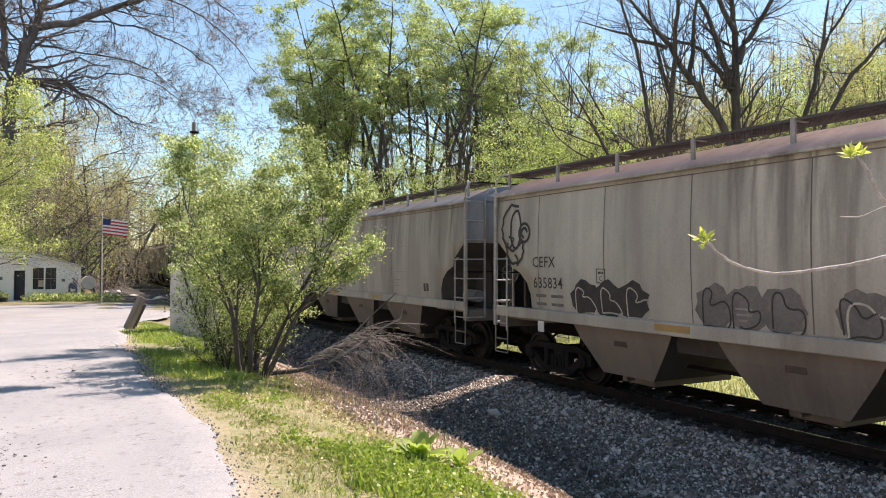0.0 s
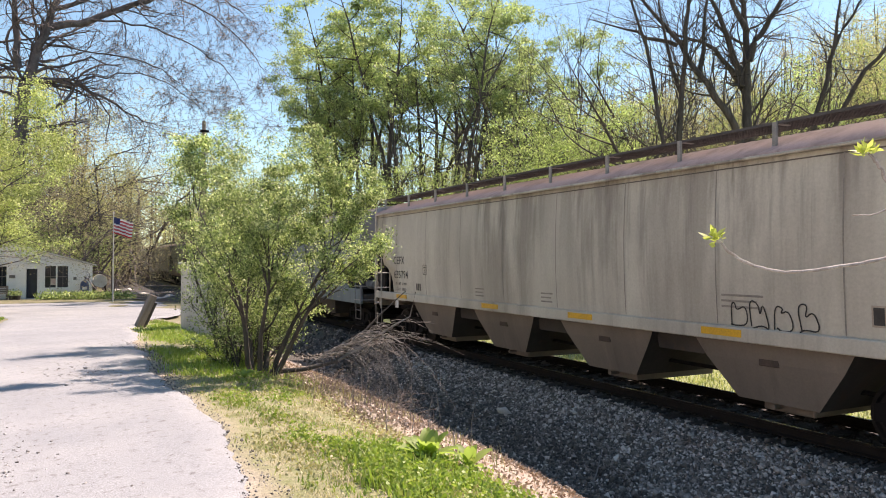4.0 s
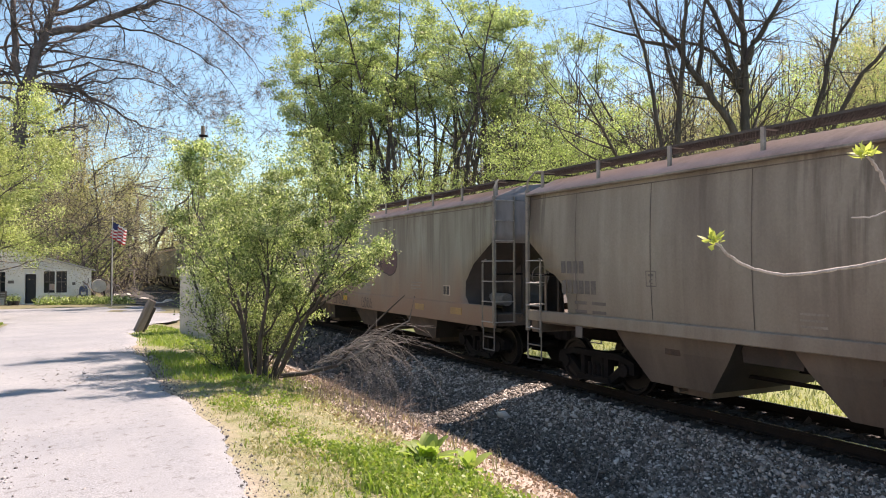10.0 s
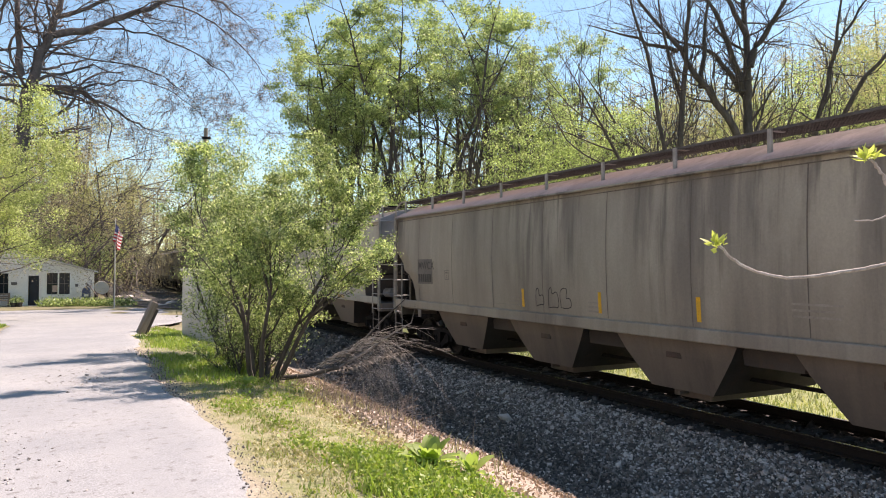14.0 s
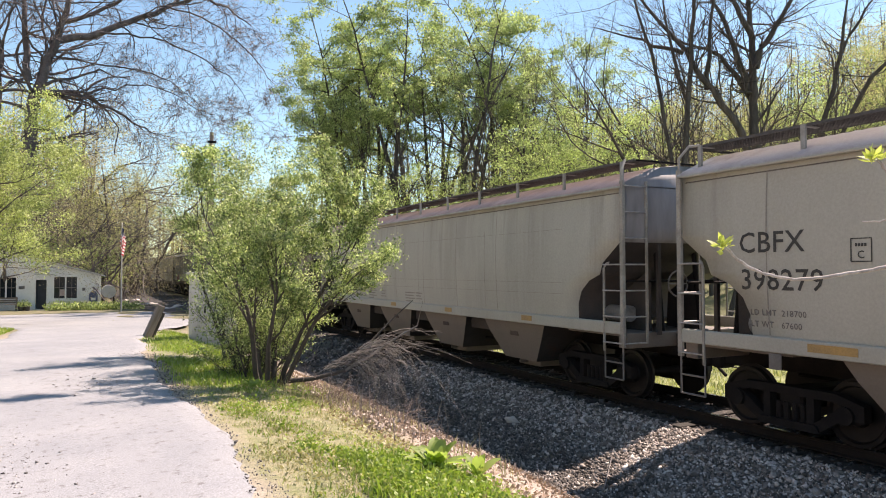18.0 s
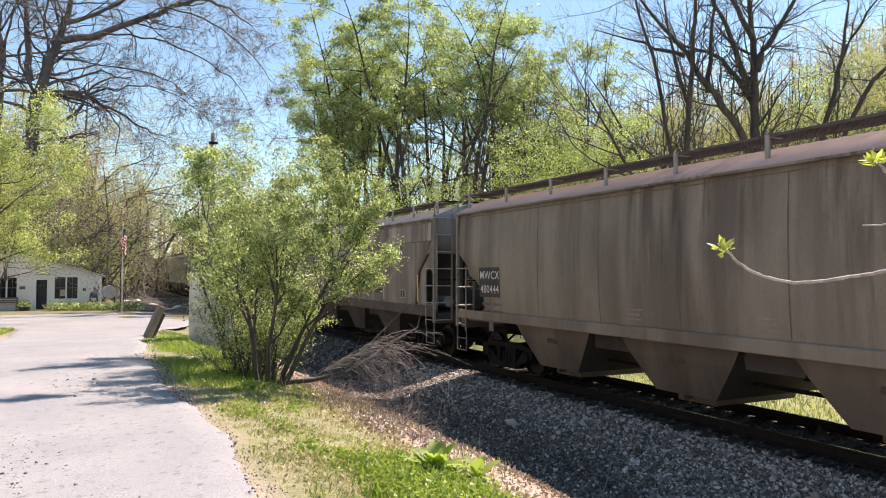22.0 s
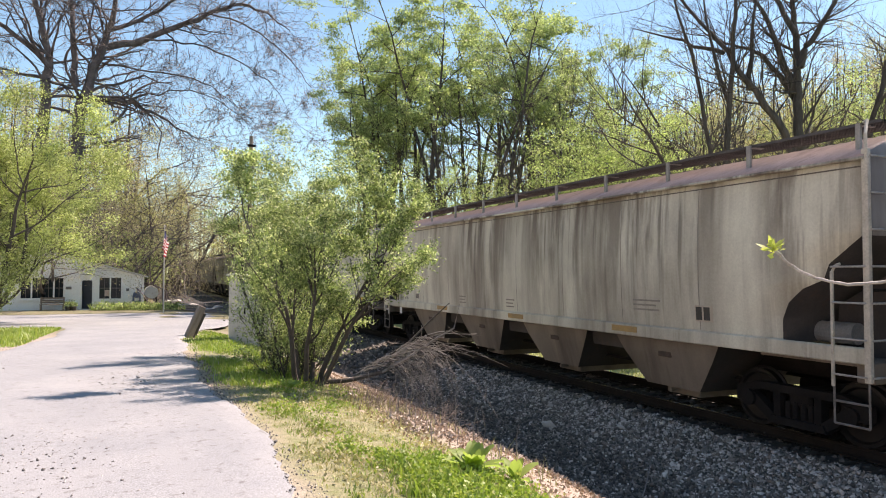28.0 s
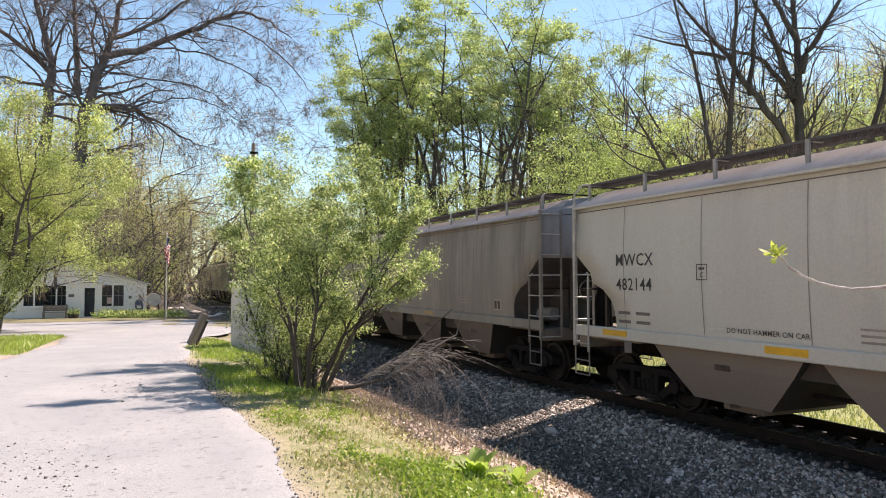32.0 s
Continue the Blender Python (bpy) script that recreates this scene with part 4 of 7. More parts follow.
def frame_make():
    """A cast truck side frame, seen from the side: arched top, open windows, spring nest."""
    bm = bmesh.new()
    x0, x1 = -0.08, 0.08
    prism(bm, [(-1.15, 0.4), (-1.15, 0.62), (-0.75, 0.74), (0.75, 0.74), (1.15, 0.62), (1.15, 0.4), (1.0, 0.4), (1.0, 0.53), (0.7, 0.62), (-0.7, 0.62), (-1.0, 0.53), (-1.0, 0.4)], x0, x1)
    for s in (-1, 1):
        prism(bm, [(s * 1.02, 0.5), (s * 0.86, 0.6), (s * 0.38, 0.25), (s * 0.5, 0.16)], x0, x1)
        prism(bm, [(s * 0.42, 0.63), (s * 0.3, 0.63), (s * 0.3, 0.2), (s * 0.42, 0.2)], x0, x1)
        rod(bm, (-0.13, s * 0.89, 0.46), (0.05, s * 0.89, 0.46), 0.13, sides=14)
    prism(bm, [(-0.52, 0.14), (0.52, 0.14), (0.46, 0.25), (-0.46, 0.25)], x0 - 0.04, x1 + 0.04)
    for k in (-0.2, -0.07, 0.07, 0.2):
        rod(bm, (0, k, 0.24), (0, k, 0.5), 0.055, sides=8)
    return bm


def text_mesh(text, size, spacing=1.0):
    cu = bpy.data.curves.new("lettering", "FONT")
    cu.body, cu.size, cu.space_character, cu.resolution_u = text, size, spacing, 2
    cu.offset = size * 0.007
    ob = bpy.data.objects.new("lettering", cu)
    me = bpy.data.meshes.new_from_object(ob)
    bpy.data.objects.remove(ob)
    return me


def on_side(me, y, z, style, lift, slant=0.0):
    """Wrap a flat mesh (x to the right, y up) on the side of a car that faces west: text reads towards -y of the car."""
    n = len(me.vertices)
    co = np.empty(n * 3, dtype=np.float32)
    me.vertices.foreach_get("co", co)
    co = co.reshape(-1, 3)
    zz = z + co[:, 1]
    out = np.stack([-np.array([side_x(v, style) for v in zz]) - lift, y - co[:, 0] - slant * co[:, 1], zz], -1).astype(np.float32)
    me.vertices.foreach_set("co", out.ravel())
    me.update()
    return me


def bar_mesh(w, h, cols=0):
    bm = bmesh.new()
    n = max(1, cols)
    for k in range(n):
        a, b = k / n * w, ((k + 0.78) / n if n > 1 else 1) * w
        vs = [bm.verts.new(p) for p in ((a, 0, 0), (b, 0, 0), (b, h / 2, 0), (b, h, 0), (a, h, 0), (a, h / 2, 0))]
        bm.faces.new(vs)
    me = bpy.data.meshes.new("stencil")
    bm.to_mesh(me)
    bm.free()
    return me


def stroke_mesh(lines, width):
    """Flat ribbons along polylines, for spray paint."""
    bm = bmesh.new()
    for pts in lines:
        pts = [Vector((p[0], p[1], 0)) for p in pts]
        ls = []
        for k, p in enumerate(pts):
            d = (pts[min(k + 1, len(pts) - 1)] - pts[max(k - 1, 0)]).normalized()
            nrm = Vector((-d.y, d.x, 0)) * width / 2
            ls.append((bm.verts.new(p + nrm), bm.verts.new(p - nrm)))
        for (a, b), (c, d) in zip(ls, ls[1:]):
            bm.faces.new((a, b, d, c))
    me = bpy.data.meshes.new("spray_paint")
    bm.to_mesh(me)
    bm.free()
    return me


def loop(cx, cy, rx, ry, a0=0, a1=360, n=18, wob=0.0, ph=0.0):
    return [(cx + rx * math.cos(radians(a0 + (a1 - a0) * k / n)) * (1 + wob * math.sin(3 * k + ph)), cy + ry * math.sin(radians(a0 + (a1 - a0) * k / n)) * (1 + wob * math.cos(2 * k + ph)))
            for k in range(n + 1)]


def softened(pts, closed=False, times=2):
    """Corners cut off, as a spray can rounds them."""
    for _ in range(times):
        ring = list(zip(pts, pts[1:] + pts[:1])) if closed else list(zip(pts, pts[1:]))
        out = [] if closed else [pts[0]]
        for (ax, ay), (bx, by) in ring:
            out += [(ax * 0.75 + bx * 0.25, ay * 0.75 + by * 0.25), (ax * 0.25 + bx * 0.75, ay * 0.25 + by * 0.75)]
        pts = out if closed else out + [pts[-1]]
    return pts


def tag_lines(seed, w, h, n=4, jag=0.2):
    """Unreadable tall shapes side by side, like sprayed initials."""
    r = random.Random(seed)
    lines = []
    for k in range(n):
        x0 = k * w / n
        ww = w / n * 0.9
        pts = [(x0 + r.uniform(0, 0.2) * ww, r.uniform(-0.1, 0.1) * h), (x0 + r.uniform(-0.1, 0.2) * ww, h * r.uniform(0.8, 1.1)), (x0 + ww * r.uniform(0.3, 0.6), h * r.uniform(0.75, 1.05)),
               (x0 + ww * r.uniform(0.3, 0.5), h * r.uniform(0.4, 0.6)), (x0 + ww * r.uniform(0.6, 1.0), h * r.uniform(0.5, 1.0)), (x0 + ww * r.uniform(0.8, 1.1), h * r.uniform(-0.1, 0.2)),
               (x0 + ww * r.uniform(0.3, 0.6), h * r.uniform(-0.05, 0.15)), (x0 + r.uniform(0, 0.2) * ww, r.uniform(-0.1, 0.1) * h)]
        lines.append(softened(pts))
    return lines


def ring_mesh(radius, thick):
    """A hand brake wheel: a rim with four spokes."""
    bm = bmesh.new()
    n = 20
    pts = [(radius * math.cos(2 * math.pi * k / n), radius * math.sin(2 * math.pi * k / n), 0) for k in range(n)]
    for k in range(n):
        rod(bm, pts[k], pts[(k + 1) % n], thick, sides=5, caps=False)
    for k in (0, 5):
        rod(bm, pts[k], pts[k + 10], thick * 0.8, sides=5)
    return bm


def end_web(half, s, sx):
    """Upright plate between the end post and the slope, with an oval opening."""
    e, x = s * half, sx * 1.5
    outer = [(0.0, 1.3), (1.34, 1.3), (1.3, 1.9), (1.1, 2.5), (0.5, 3.0), (0.1, 3.5), (0.0, 3.55)]
    n = 40
    oval, rim = [], []
    for k in range(n):
        a = 2 * math.pi * k / n
        c = Vector((0.52, 2.05))
        d = Vector((math.cos(a), math.sin(a)))
        oval.append((c.x + 0.3 * d.x, c.y + 0.52 * d.y))
        best = 9.0
        for i in range(len(outer)):
            p, q = Vector(outer[i]), Vector(outer[(i + 1) % len(outer)])
            den = d.x * (q.y - p.y) - d.y * (q.x - p.x)
            if abs(den) > 1e-9:
                t = ((p.x - c.x) * (q.y - p.y) - (p.y - c.y) * (q.x - p.x)) / den
                w = ((p.x - c.x) * d.y - (p.y - c.y) * d.x) / den
                if t > 0 and -1e-6 <= w <= 1 + 1e-6:
                    best = min(best, t)
        rim.append((c.x + d.x * best, c.y + d.y * best))
    bm = bmesh.new()
    ring = [[bm.verts.new((x + dx, e - s * u, z)) for u, z in loop_] for dx, loop_ in ((-0.008, rim), (-0.008, oval), (0.008, oval), (0.008, rim))]
    for a, b in zip(ring, ring[1:] + ring[:1]):
        for k in range(n):
            bm.faces.new((a[k], a[(k + 1) % n], b[(k + 1) % n], b[k]))
    bmesh.ops.recalc_face_normals(bm, faces=bm.faces)
    return bm


def hopper_car(name_label, length, style, paint, under, roof_paint, frame_paint, bay=0.78):
    """A covered hopper car, its length over the coupler faces along y, origin on the rail's top at its middle."""
    car = thing("hopper_car", pose(0, 0, 0), name_label, "rail car", "cars of the freight train")
    half = length / 2 - 0.7
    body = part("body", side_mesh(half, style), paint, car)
    body.data.materials.append(SOOT_SHADE)
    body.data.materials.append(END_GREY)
    top = part("roof", roof_mesh(half, style), roof_paint, car, "corrugated steel roof")
    top.data.materials.append(END_GREY)
    # eave rail along both sides
    for s in (-1, 1):
        part("side_plate", boxed(s * 1.62 - 0.035, -half, 3.955, s * 1.62 + 0.035, half, 4.0, 0.01), paint, car)
    # hatch trough and walkways on the roof
    part("hatch_cover", boxed(-0.28, -half + 0.9, 4.43, 0.28, half - 0.9, 4.5, 0.03), STEEL_DARK, car)
    for s in (-1, 1):
        x0, x1 = (-1.36, -0.74) if s < 0 else (0.74, 1.36)
        wk = part("running_board", grid_walk(x0, x1, -half - 0.05, half + 0.05, 4.5, *((0.05, 9) if s < 0 else (0.1, 1))), BOARD_STEEL, car, "dark steel grating")
        n = 11
        bracket = shared("bracket", lambda: box(box(bmesh.new(), -0.02, -0.035, -0.36, 0.02, 0.035, 0.0), -0.02, -0.035, -0.03, 0.3, 0.035, 0.0))
        if not bracket.materials:
            bracket.materials.append(STEEL_GREY)
        for k in range(n):
            br = part("bracket", bracket, None, wk)
            br.matrix_local = pose(s * 1.38, -half + 0.25 + (2 * half - 0.5) * k / (n - 1), 4.49, 0, 0, 180 if s > 0 else 0)
    for s in (-1, 1):
        bm = bmesh.new()
        box(bm, -1.3, s * half + (0.0 if s > 0 else -0.06), 4.47, 1.3, s * half + (0.06 if s > 0 else 0.0), 4.5)
        part("end_walk", bm, STEEL_DARK, car)
    # side sill
    low = {"round": 1.28, "sill": 0.98, "fluted": 1.2}[style]
    for s in (-1, 1):
        part("side_sill", boxed(s * 1.575 - 0.045, -half, low, s * 1.575 + 0.045, half, 1.5, 0.015), UNDER_BROWN if style == "fluted" else paint, car)
    # bays below
    bays = 4 if style != "sill" else 3
    span = 2 * half - 4.4
    for k in range(bays):
        y = -span / 2 + (k + 0.5) * span / bays
        top = span / bays / 2 * bay
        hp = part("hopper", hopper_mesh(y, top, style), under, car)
        hp.data.materials.append(SOOT_SHADE)
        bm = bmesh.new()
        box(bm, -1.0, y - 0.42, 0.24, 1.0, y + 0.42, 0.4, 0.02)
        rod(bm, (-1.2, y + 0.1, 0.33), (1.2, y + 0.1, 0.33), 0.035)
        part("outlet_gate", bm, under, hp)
        part("hatch_plate", boxed(-1.43, y - 0.17, 0.95, -1.38, y + 0.17, 1.2, 0.01), HATCH_RUST, hp, "rusty square hatch plate")
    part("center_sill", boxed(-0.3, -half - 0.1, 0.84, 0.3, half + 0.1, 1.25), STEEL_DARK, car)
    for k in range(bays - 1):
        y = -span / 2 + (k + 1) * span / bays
        # Dark plate added to fill the shaded gap between two bays.
        part("cross_bearer", prism(bmesh.new(), [(y - 0.6, 1.42), (y + 0.6, 1.42), (y + 0.5, 0.98), (y - 0.5, 0.98)], -1.3, 1.3), SOOT_SHADE, car)
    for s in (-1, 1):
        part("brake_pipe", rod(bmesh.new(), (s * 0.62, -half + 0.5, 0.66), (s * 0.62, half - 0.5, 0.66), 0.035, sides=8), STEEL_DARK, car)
    for s in (-1, 1):
        e = s * half
        bm = bmesh.new()
        box(bm, -1.5, min(e, e - s * 0.25), 1.02, 1.5, max(e, e - s * 0.25), 1.3, 0.015)
        box(bm, -1.4, min(e - s * 0.25, e - s * 1.9), 1.22, 1.4, max(e - s * 0.25, e - s * 1.9), 1.28)
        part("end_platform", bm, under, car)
        bm = bmesh.new()
        for x in (-0.5, 0.5):
            rod(bm, (x, e - s * 0.15, 1.25), (x, e - s * 0.35, 3.1), 0.05)
        rod(bm, (-1.5, e - s * 0.06, 2.25), (1.5, e - s * 0.06, 2.25), 0.02)
        part("end_brace", bm, STEEL_DARK, car)
        if style != "fluted":
            for x in (-0.62, 0.62):
                part("end_gusset", prism(bmesh.new(), [(e - s * a, z) for a, z in ((0.32, 1.27), (1.2, 1.27), (1.14, 2.0), (0.32, 2.5))], x - 0.008, x + 0.008), SOOT_SHADE, car)
        if style == "fluted":
            for sx in (-1, 1):
                part("end_web", end_web(half, s, sx), paint, car)
        # corner ladders
        for sx in (-1, 1):
            part("corner_post", boxed(sx * 1.6 - 0.035, e - 0.045, 1.05, sx * 1.6 + 0.035, e + 0.045, 4.1, 0.008), frame_paint, car)
            bm = boxed(sx * 1.62 - 0.018, e - s * 0.5 - 0.02, 0.95, sx * 1.62 + 0.018, e - s * 0.5 + 0.02, 2.5, 0.005)
            rod(bm, (sx * 1.62, e - s * 0.5, 2.49), (sx * 1.6, e - s * 0.46, 2.58), 0.018, sides=6)
            rod(bm, (sx * 1.6, e - s * 0.46, 2.58), (sx * 1.58, e - s * 0.4, 2.6), 0.018, sides=6)
            part("stile", bm, frame_paint, car)
            for k in range(4):
                rg = part("rung", shared("side_rung", lambda: rod(bmesh.new(), (0, 0, 0), (0, 0.5, 0), 0.014, sides=6)), None, car)
                if not rg.data.materials:
                    rg.data.materials.append(RUNG_STEEL)
                rg.location = (sx * 1.645, min(e, e - s * 0.5), 1.12 + 0.48 * k)
            bm = bmesh.new()
            for y in (e, e - s * 0.5):
                rod(bm, (sx * 1.6, y, 1.06), (sx * 1.6, y, 0.46), 0.016, sides=6)
            for z in (0.46, 0.76):
                rod(bm, (sx * 1.6, e, z), (sx * 1.6, e - s * 0.5, z), 0.016, sides=6)
            part("step", bm, STEP_STEEL, car)
        for k in range(7):
            rg = part("rung", shared("end_rung", lambda: rod(bmesh.new(), (0, 0, 0), (0.53, 0, 0), 0.015, sides=6)), None, car)
            if not rg.data.materials:
                rg.data.materials.append(RUNG_STEEL)
            rg.location = (-1.6, e + s * 0.06, 1.12 + 0.48 * k)
        part("end_stile", boxed(-1.1, e + s * 0.06 - 0.02, 1.1, -1.06, e + s * 0.06 + 0.02, 4.1), frame_paint, car)
        bm = bmesh.new()
        for x in (-0.75, 0.75):
            box(bm, x - 0.035, min(e - s * 0.02, e + s * 0.05), 1.25, x + 0.035, max(e - s * 0.02, e + s * 0.05), 2.95)
        part("end_post", bm, SOOT_SHADE, car)
        wheel_ = part("brake_wheel", ring_mesh(0.24, 0.016), STEP_STEEL, car) if s < 0 else None
        if wheel_:
            wheel_.matrix_local = pose(-0.35, e - 0.1, 2.2, 90, 0, 0)
        bm = bmesh.new()
        rod(bm, (-1.6, e, 4.05), (-1.6, e, 4.3), 0.022)
        rod(bm, (-1.6, e, 4.29), (-1.45, e - s * 0.08, 4.5), 0.022)
        rod(bm, (-1.46, e - s * 0.08, 4.49), (-1.34, e - s * 0.2, 4.5), 0.022)
        part("hand_rail", bm, frame_paint, car)
        part("brake_cylinder", rod(bmesh.new(), (-0.75, e - s * 1.55, 1.6), (-0.75, e - s * 0.75, 1.6), 0.16, sides=16), STEEL_GREY, car)
        # coupler
        bm = bmesh.new()
        box(bm, -0.12, min(e, e + s * 0.5), 0.78, 0.12, max(e, e + s * 0.56), 0.98, 0.02)
        box(bm, -0.19, min(e + s * 0.42, e + s * 0.69), 0.7, 0.19, max(e + s * 0.42, e + s * 0.69), 1.02, 0.05)
        rod(bm, (0.35, e + s * 0.1, 0.85), (0.3, e + s * 0.62, 0.5), 0.03)
        part("coupler", bm, STEEL_DARK, car)
    # trucks
    for s in (-1, 1):
        ty = s * (half - 1.55)
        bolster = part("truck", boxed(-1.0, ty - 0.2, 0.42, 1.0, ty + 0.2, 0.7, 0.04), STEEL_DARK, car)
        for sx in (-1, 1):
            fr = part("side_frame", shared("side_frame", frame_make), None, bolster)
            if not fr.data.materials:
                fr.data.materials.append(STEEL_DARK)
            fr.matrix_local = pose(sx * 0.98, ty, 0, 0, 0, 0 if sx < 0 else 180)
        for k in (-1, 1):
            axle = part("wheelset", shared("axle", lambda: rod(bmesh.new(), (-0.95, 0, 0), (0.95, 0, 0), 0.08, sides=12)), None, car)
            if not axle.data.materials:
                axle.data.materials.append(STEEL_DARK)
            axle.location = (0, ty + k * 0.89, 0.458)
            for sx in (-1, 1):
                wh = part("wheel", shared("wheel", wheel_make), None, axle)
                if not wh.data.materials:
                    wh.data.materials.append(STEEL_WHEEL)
                wh.matrix_local = pose(sx * 0.71, 0, 0, 0, 0, 0 if sx < 0 else 180)
            WHEELSETS.append(axle)
    return car, half


# Sky light on the upper end sheets is put into this blue-grey.
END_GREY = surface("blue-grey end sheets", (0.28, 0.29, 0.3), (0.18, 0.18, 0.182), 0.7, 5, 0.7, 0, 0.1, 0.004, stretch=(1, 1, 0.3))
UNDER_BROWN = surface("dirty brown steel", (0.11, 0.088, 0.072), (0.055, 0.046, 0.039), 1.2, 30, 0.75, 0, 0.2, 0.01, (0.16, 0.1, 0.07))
# Soot of the end slopes; between the bays it paints in shade.
SOOT_SHADE = surface("end soot and bay shade", (0.06, 0.053, 0.05), (0.028, 0.025, 0.024), 0.9, 30, 0.75, 0, 0.2, 0.01, (0.07, 0.045, 0.034))
# Rungs are a lighter grey, with the sun's glint put into it.
RUNG_STEEL = surface("worn galvanised rung", (0.42, 0.42, 0.41), (0.28, 0.27, 0.26), 6, 40, 0.5, 0.15)
STEP_STEEL = surface("grimy painted step", (0.2, 0.19, 0.18), (0.1, 0.095, 0.09), 6, 40, 0.6)
BOARD_STEEL = surface("dull grey grating steel", (0.085, 0.083, 0.085), (0.05, 0.048, 0.048), 4, 40, 0.7)
HATCH_RUST = surface("rusty hatch plate", (0.1, 0.07, 0.055), (0.05, 0.04, 0.035), 5, 40, 0.8)
WHEELSETS, CARS = [], []
SPEED = 8.03
# coupling points along the track at the clip's start
COUPLINGS = [-5.3, 14.48, 34.37, 54.52, 73.42, 93.82, 112.86, 133.3, 153.87, 173.7, 193.85, 212.45, 230.3, 250.7, 270.5, 290.2, 310.0, 329.6, 349.3, 369.0]
PINK, PALE = (0.44, 0.325, 0.295), (0.43, 0.405, 0.39)
LOOKS = [  # label, style, paint, soot, rust, streaks, rustiness, roof
    ("light grey covered hopper car with sprayed black outlines", "round", (0.5, 0.475, 0.425), (0.15, 0.135, 0.12), (0.2, 0.13, 0.09), 0.55, 0.2, PINK),
    ("dusty taupe covered hopper car with yellow reflectors", "round", (0.39, 0.365, 0.325), (0.13, 0.12, 0.105), (0.2, 0.14, 0.1), 0.5, 0.15, PALE),
    ("cream grey covered hopper car streaked with soot", "round", (0.58, 0.54, 0.47), (0.19, 0.165, 0.14), (0.22, 0.15, 0.1), 0.5, 0.1, PINK),
    ("slate blue covered hopper car with white tags", "sill", (0.21, 0.24, 0.262), (0.1, 0.105, 0.11), (0.24, 0.15, 0.08), 0.5, 0.12, PALE),
    ("grey-brown sooty covered hopper car with yellow ticks", "round", (0.33, 0.305, 0.265), (0.13, 0.11, 0.095), (0.2, 0.125, 0.085), 0.7, 0.35, PINK),
    ("rust-stained tan covered hopper car with maroon graffiti", "sill", (0.3, 0.285, 0.245), (0.15, 0.14, 0.122), (0.26, 0.165, 0.115), 0.6, 0.5, PINK),
    ("drab tan covered hopper car with yellow ticks", "round", (0.34, 0.31, 0.265), (0.12, 0.11, 0.1), (0.2, 0.13, 0.09), 0.6, 0.25, PINK),
    ("pale grey covered hopper car with ribbed panels", "round", (0.41, 0.39, 0.345), (0.23, 0.21, 0.18), (0.25, 0.17, 0.12), 0.25, 0.05, PALE),
    ("clean pale grey covered hopper car with warning panels", "round", (0.42, 0.405, 0.355), (0.24, 0.225, 0.2), (0.25, 0.17, 0.12), 0.25, 0.05, PINK),
    ("sooty brown covered hopper car with a black number panel", "round", (0.3, 0.262, 0.22), (0.1, 0.086, 0.072), (0.2, 0.13, 0.085), 0.85, 0.4, PINK),
    ("dark brown streaked covered hopper car with a paler top band", "fluted", (0.31, 0.275, 0.225), (0.11, 0.092, 0.078), (0.17, 0.1, 0.065), 0.95, 0.55, PALE),
    ("dark slate covered hopper car with red graffiti", "fluted", (0.39, 0.39, 0.37), (0.115, 0.108, 0.1), (0.17, 0.12, 0.09), 0.8, 0.15, PALE),
    ("cream covered hopper car with heavy dark streaks", "round", (0.66, 0.62, 0.53), (0.13, 0.102, 0.08), (0.2, 0.14, 0.1), 0.7, 0.1, PINK),
    ("clean light grey covered hopper car with yellow reflectors", "round", (0.53, 0.51, 0.46), (0.3, 0.28, 0.25), (0.25, 0.17, 0.12), 0.25, 0.02, PALE),
    ("dull brown covered hopper car", "round", (0.26, 0.235, 0.205), (0.11, 0.1, 0.09), (0.18, 0.12, 0.08), 0.5, 0.25, PALE),
]
for k in range(len(COUPLINGS) - 1):
    label, style, paint, soot, rust, streaks, rusty, roof = LOOKS[k if k < len(LOOKS) else (6, 2, 9, 12)[k % 4]]
    y0, y1 = COUPLINGS[k], COUPLINGS[k + 1]
    body_paint = car_paint("car paint", tuple(c * g for c, g in zip(paint, {"round": (0.915, 0.965, 0.95), "sill": (0.88, 1.0, 0.99), "fluted": (0.915, 0.965, 1.05)}[style])), soot, rust, streaks, rusty, {4: 0.3, 5: 0.9, 9: 0.3, 0: 0.2, 6: 0.15}.get(k, 0.0))
    # Underside: body colour cut down, brown dirt and underside shade put in.
    under_tone = SOOT_SHADE if style == "fluted" else UNDER_BROWN if style == "sill" else car_paint("car underside dirt and shade", tuple(c * 0.17 + d for c, d in zip(paint, (0.1, 0.08, 0.065))), tuple(c * 0.55 for c in soot), rust, streaks, min(1, rusty + 0.15))
    roof_paint = car_paint("car roof paint", roof, (0.2, 0.15, 0.13), rust, 0.3, 0.2)
    post_paint = surface("ladder paint", tuple(min(1, c * 0.85) for c in paint), tuple(c * 0.55 for c in paint), 4, 40, 0.6)
    car, half = hopper_car(label, y1 - y0, style, body_paint, under_tone, roof_paint, post_paint, 0.97 if k == 13 else {"round": 0.78, "sill": 0.6, "fluted": 0.7}[style])
    CARS.append((car, (y0 + y1) / 2, half, style))


# ---- markings on the cars ----
SPRAY_BLACK = surface("black spray paint", (0.025, 0.025, 0.025), (0.045, 0.042, 0.04), 5, 30, 0.7)
SPRAY_WHITE = surface("yellowed white spray paint", (0.5, 0.49, 0.42), (0.3, 0.29, 0.25), 4, 30, 0.7)
SPRAY_MAROON = surface("faded maroon spray paint", (0.12, 0.078, 0.08), (0.15, 0.1, 0.1), 3, 30, 0.8)
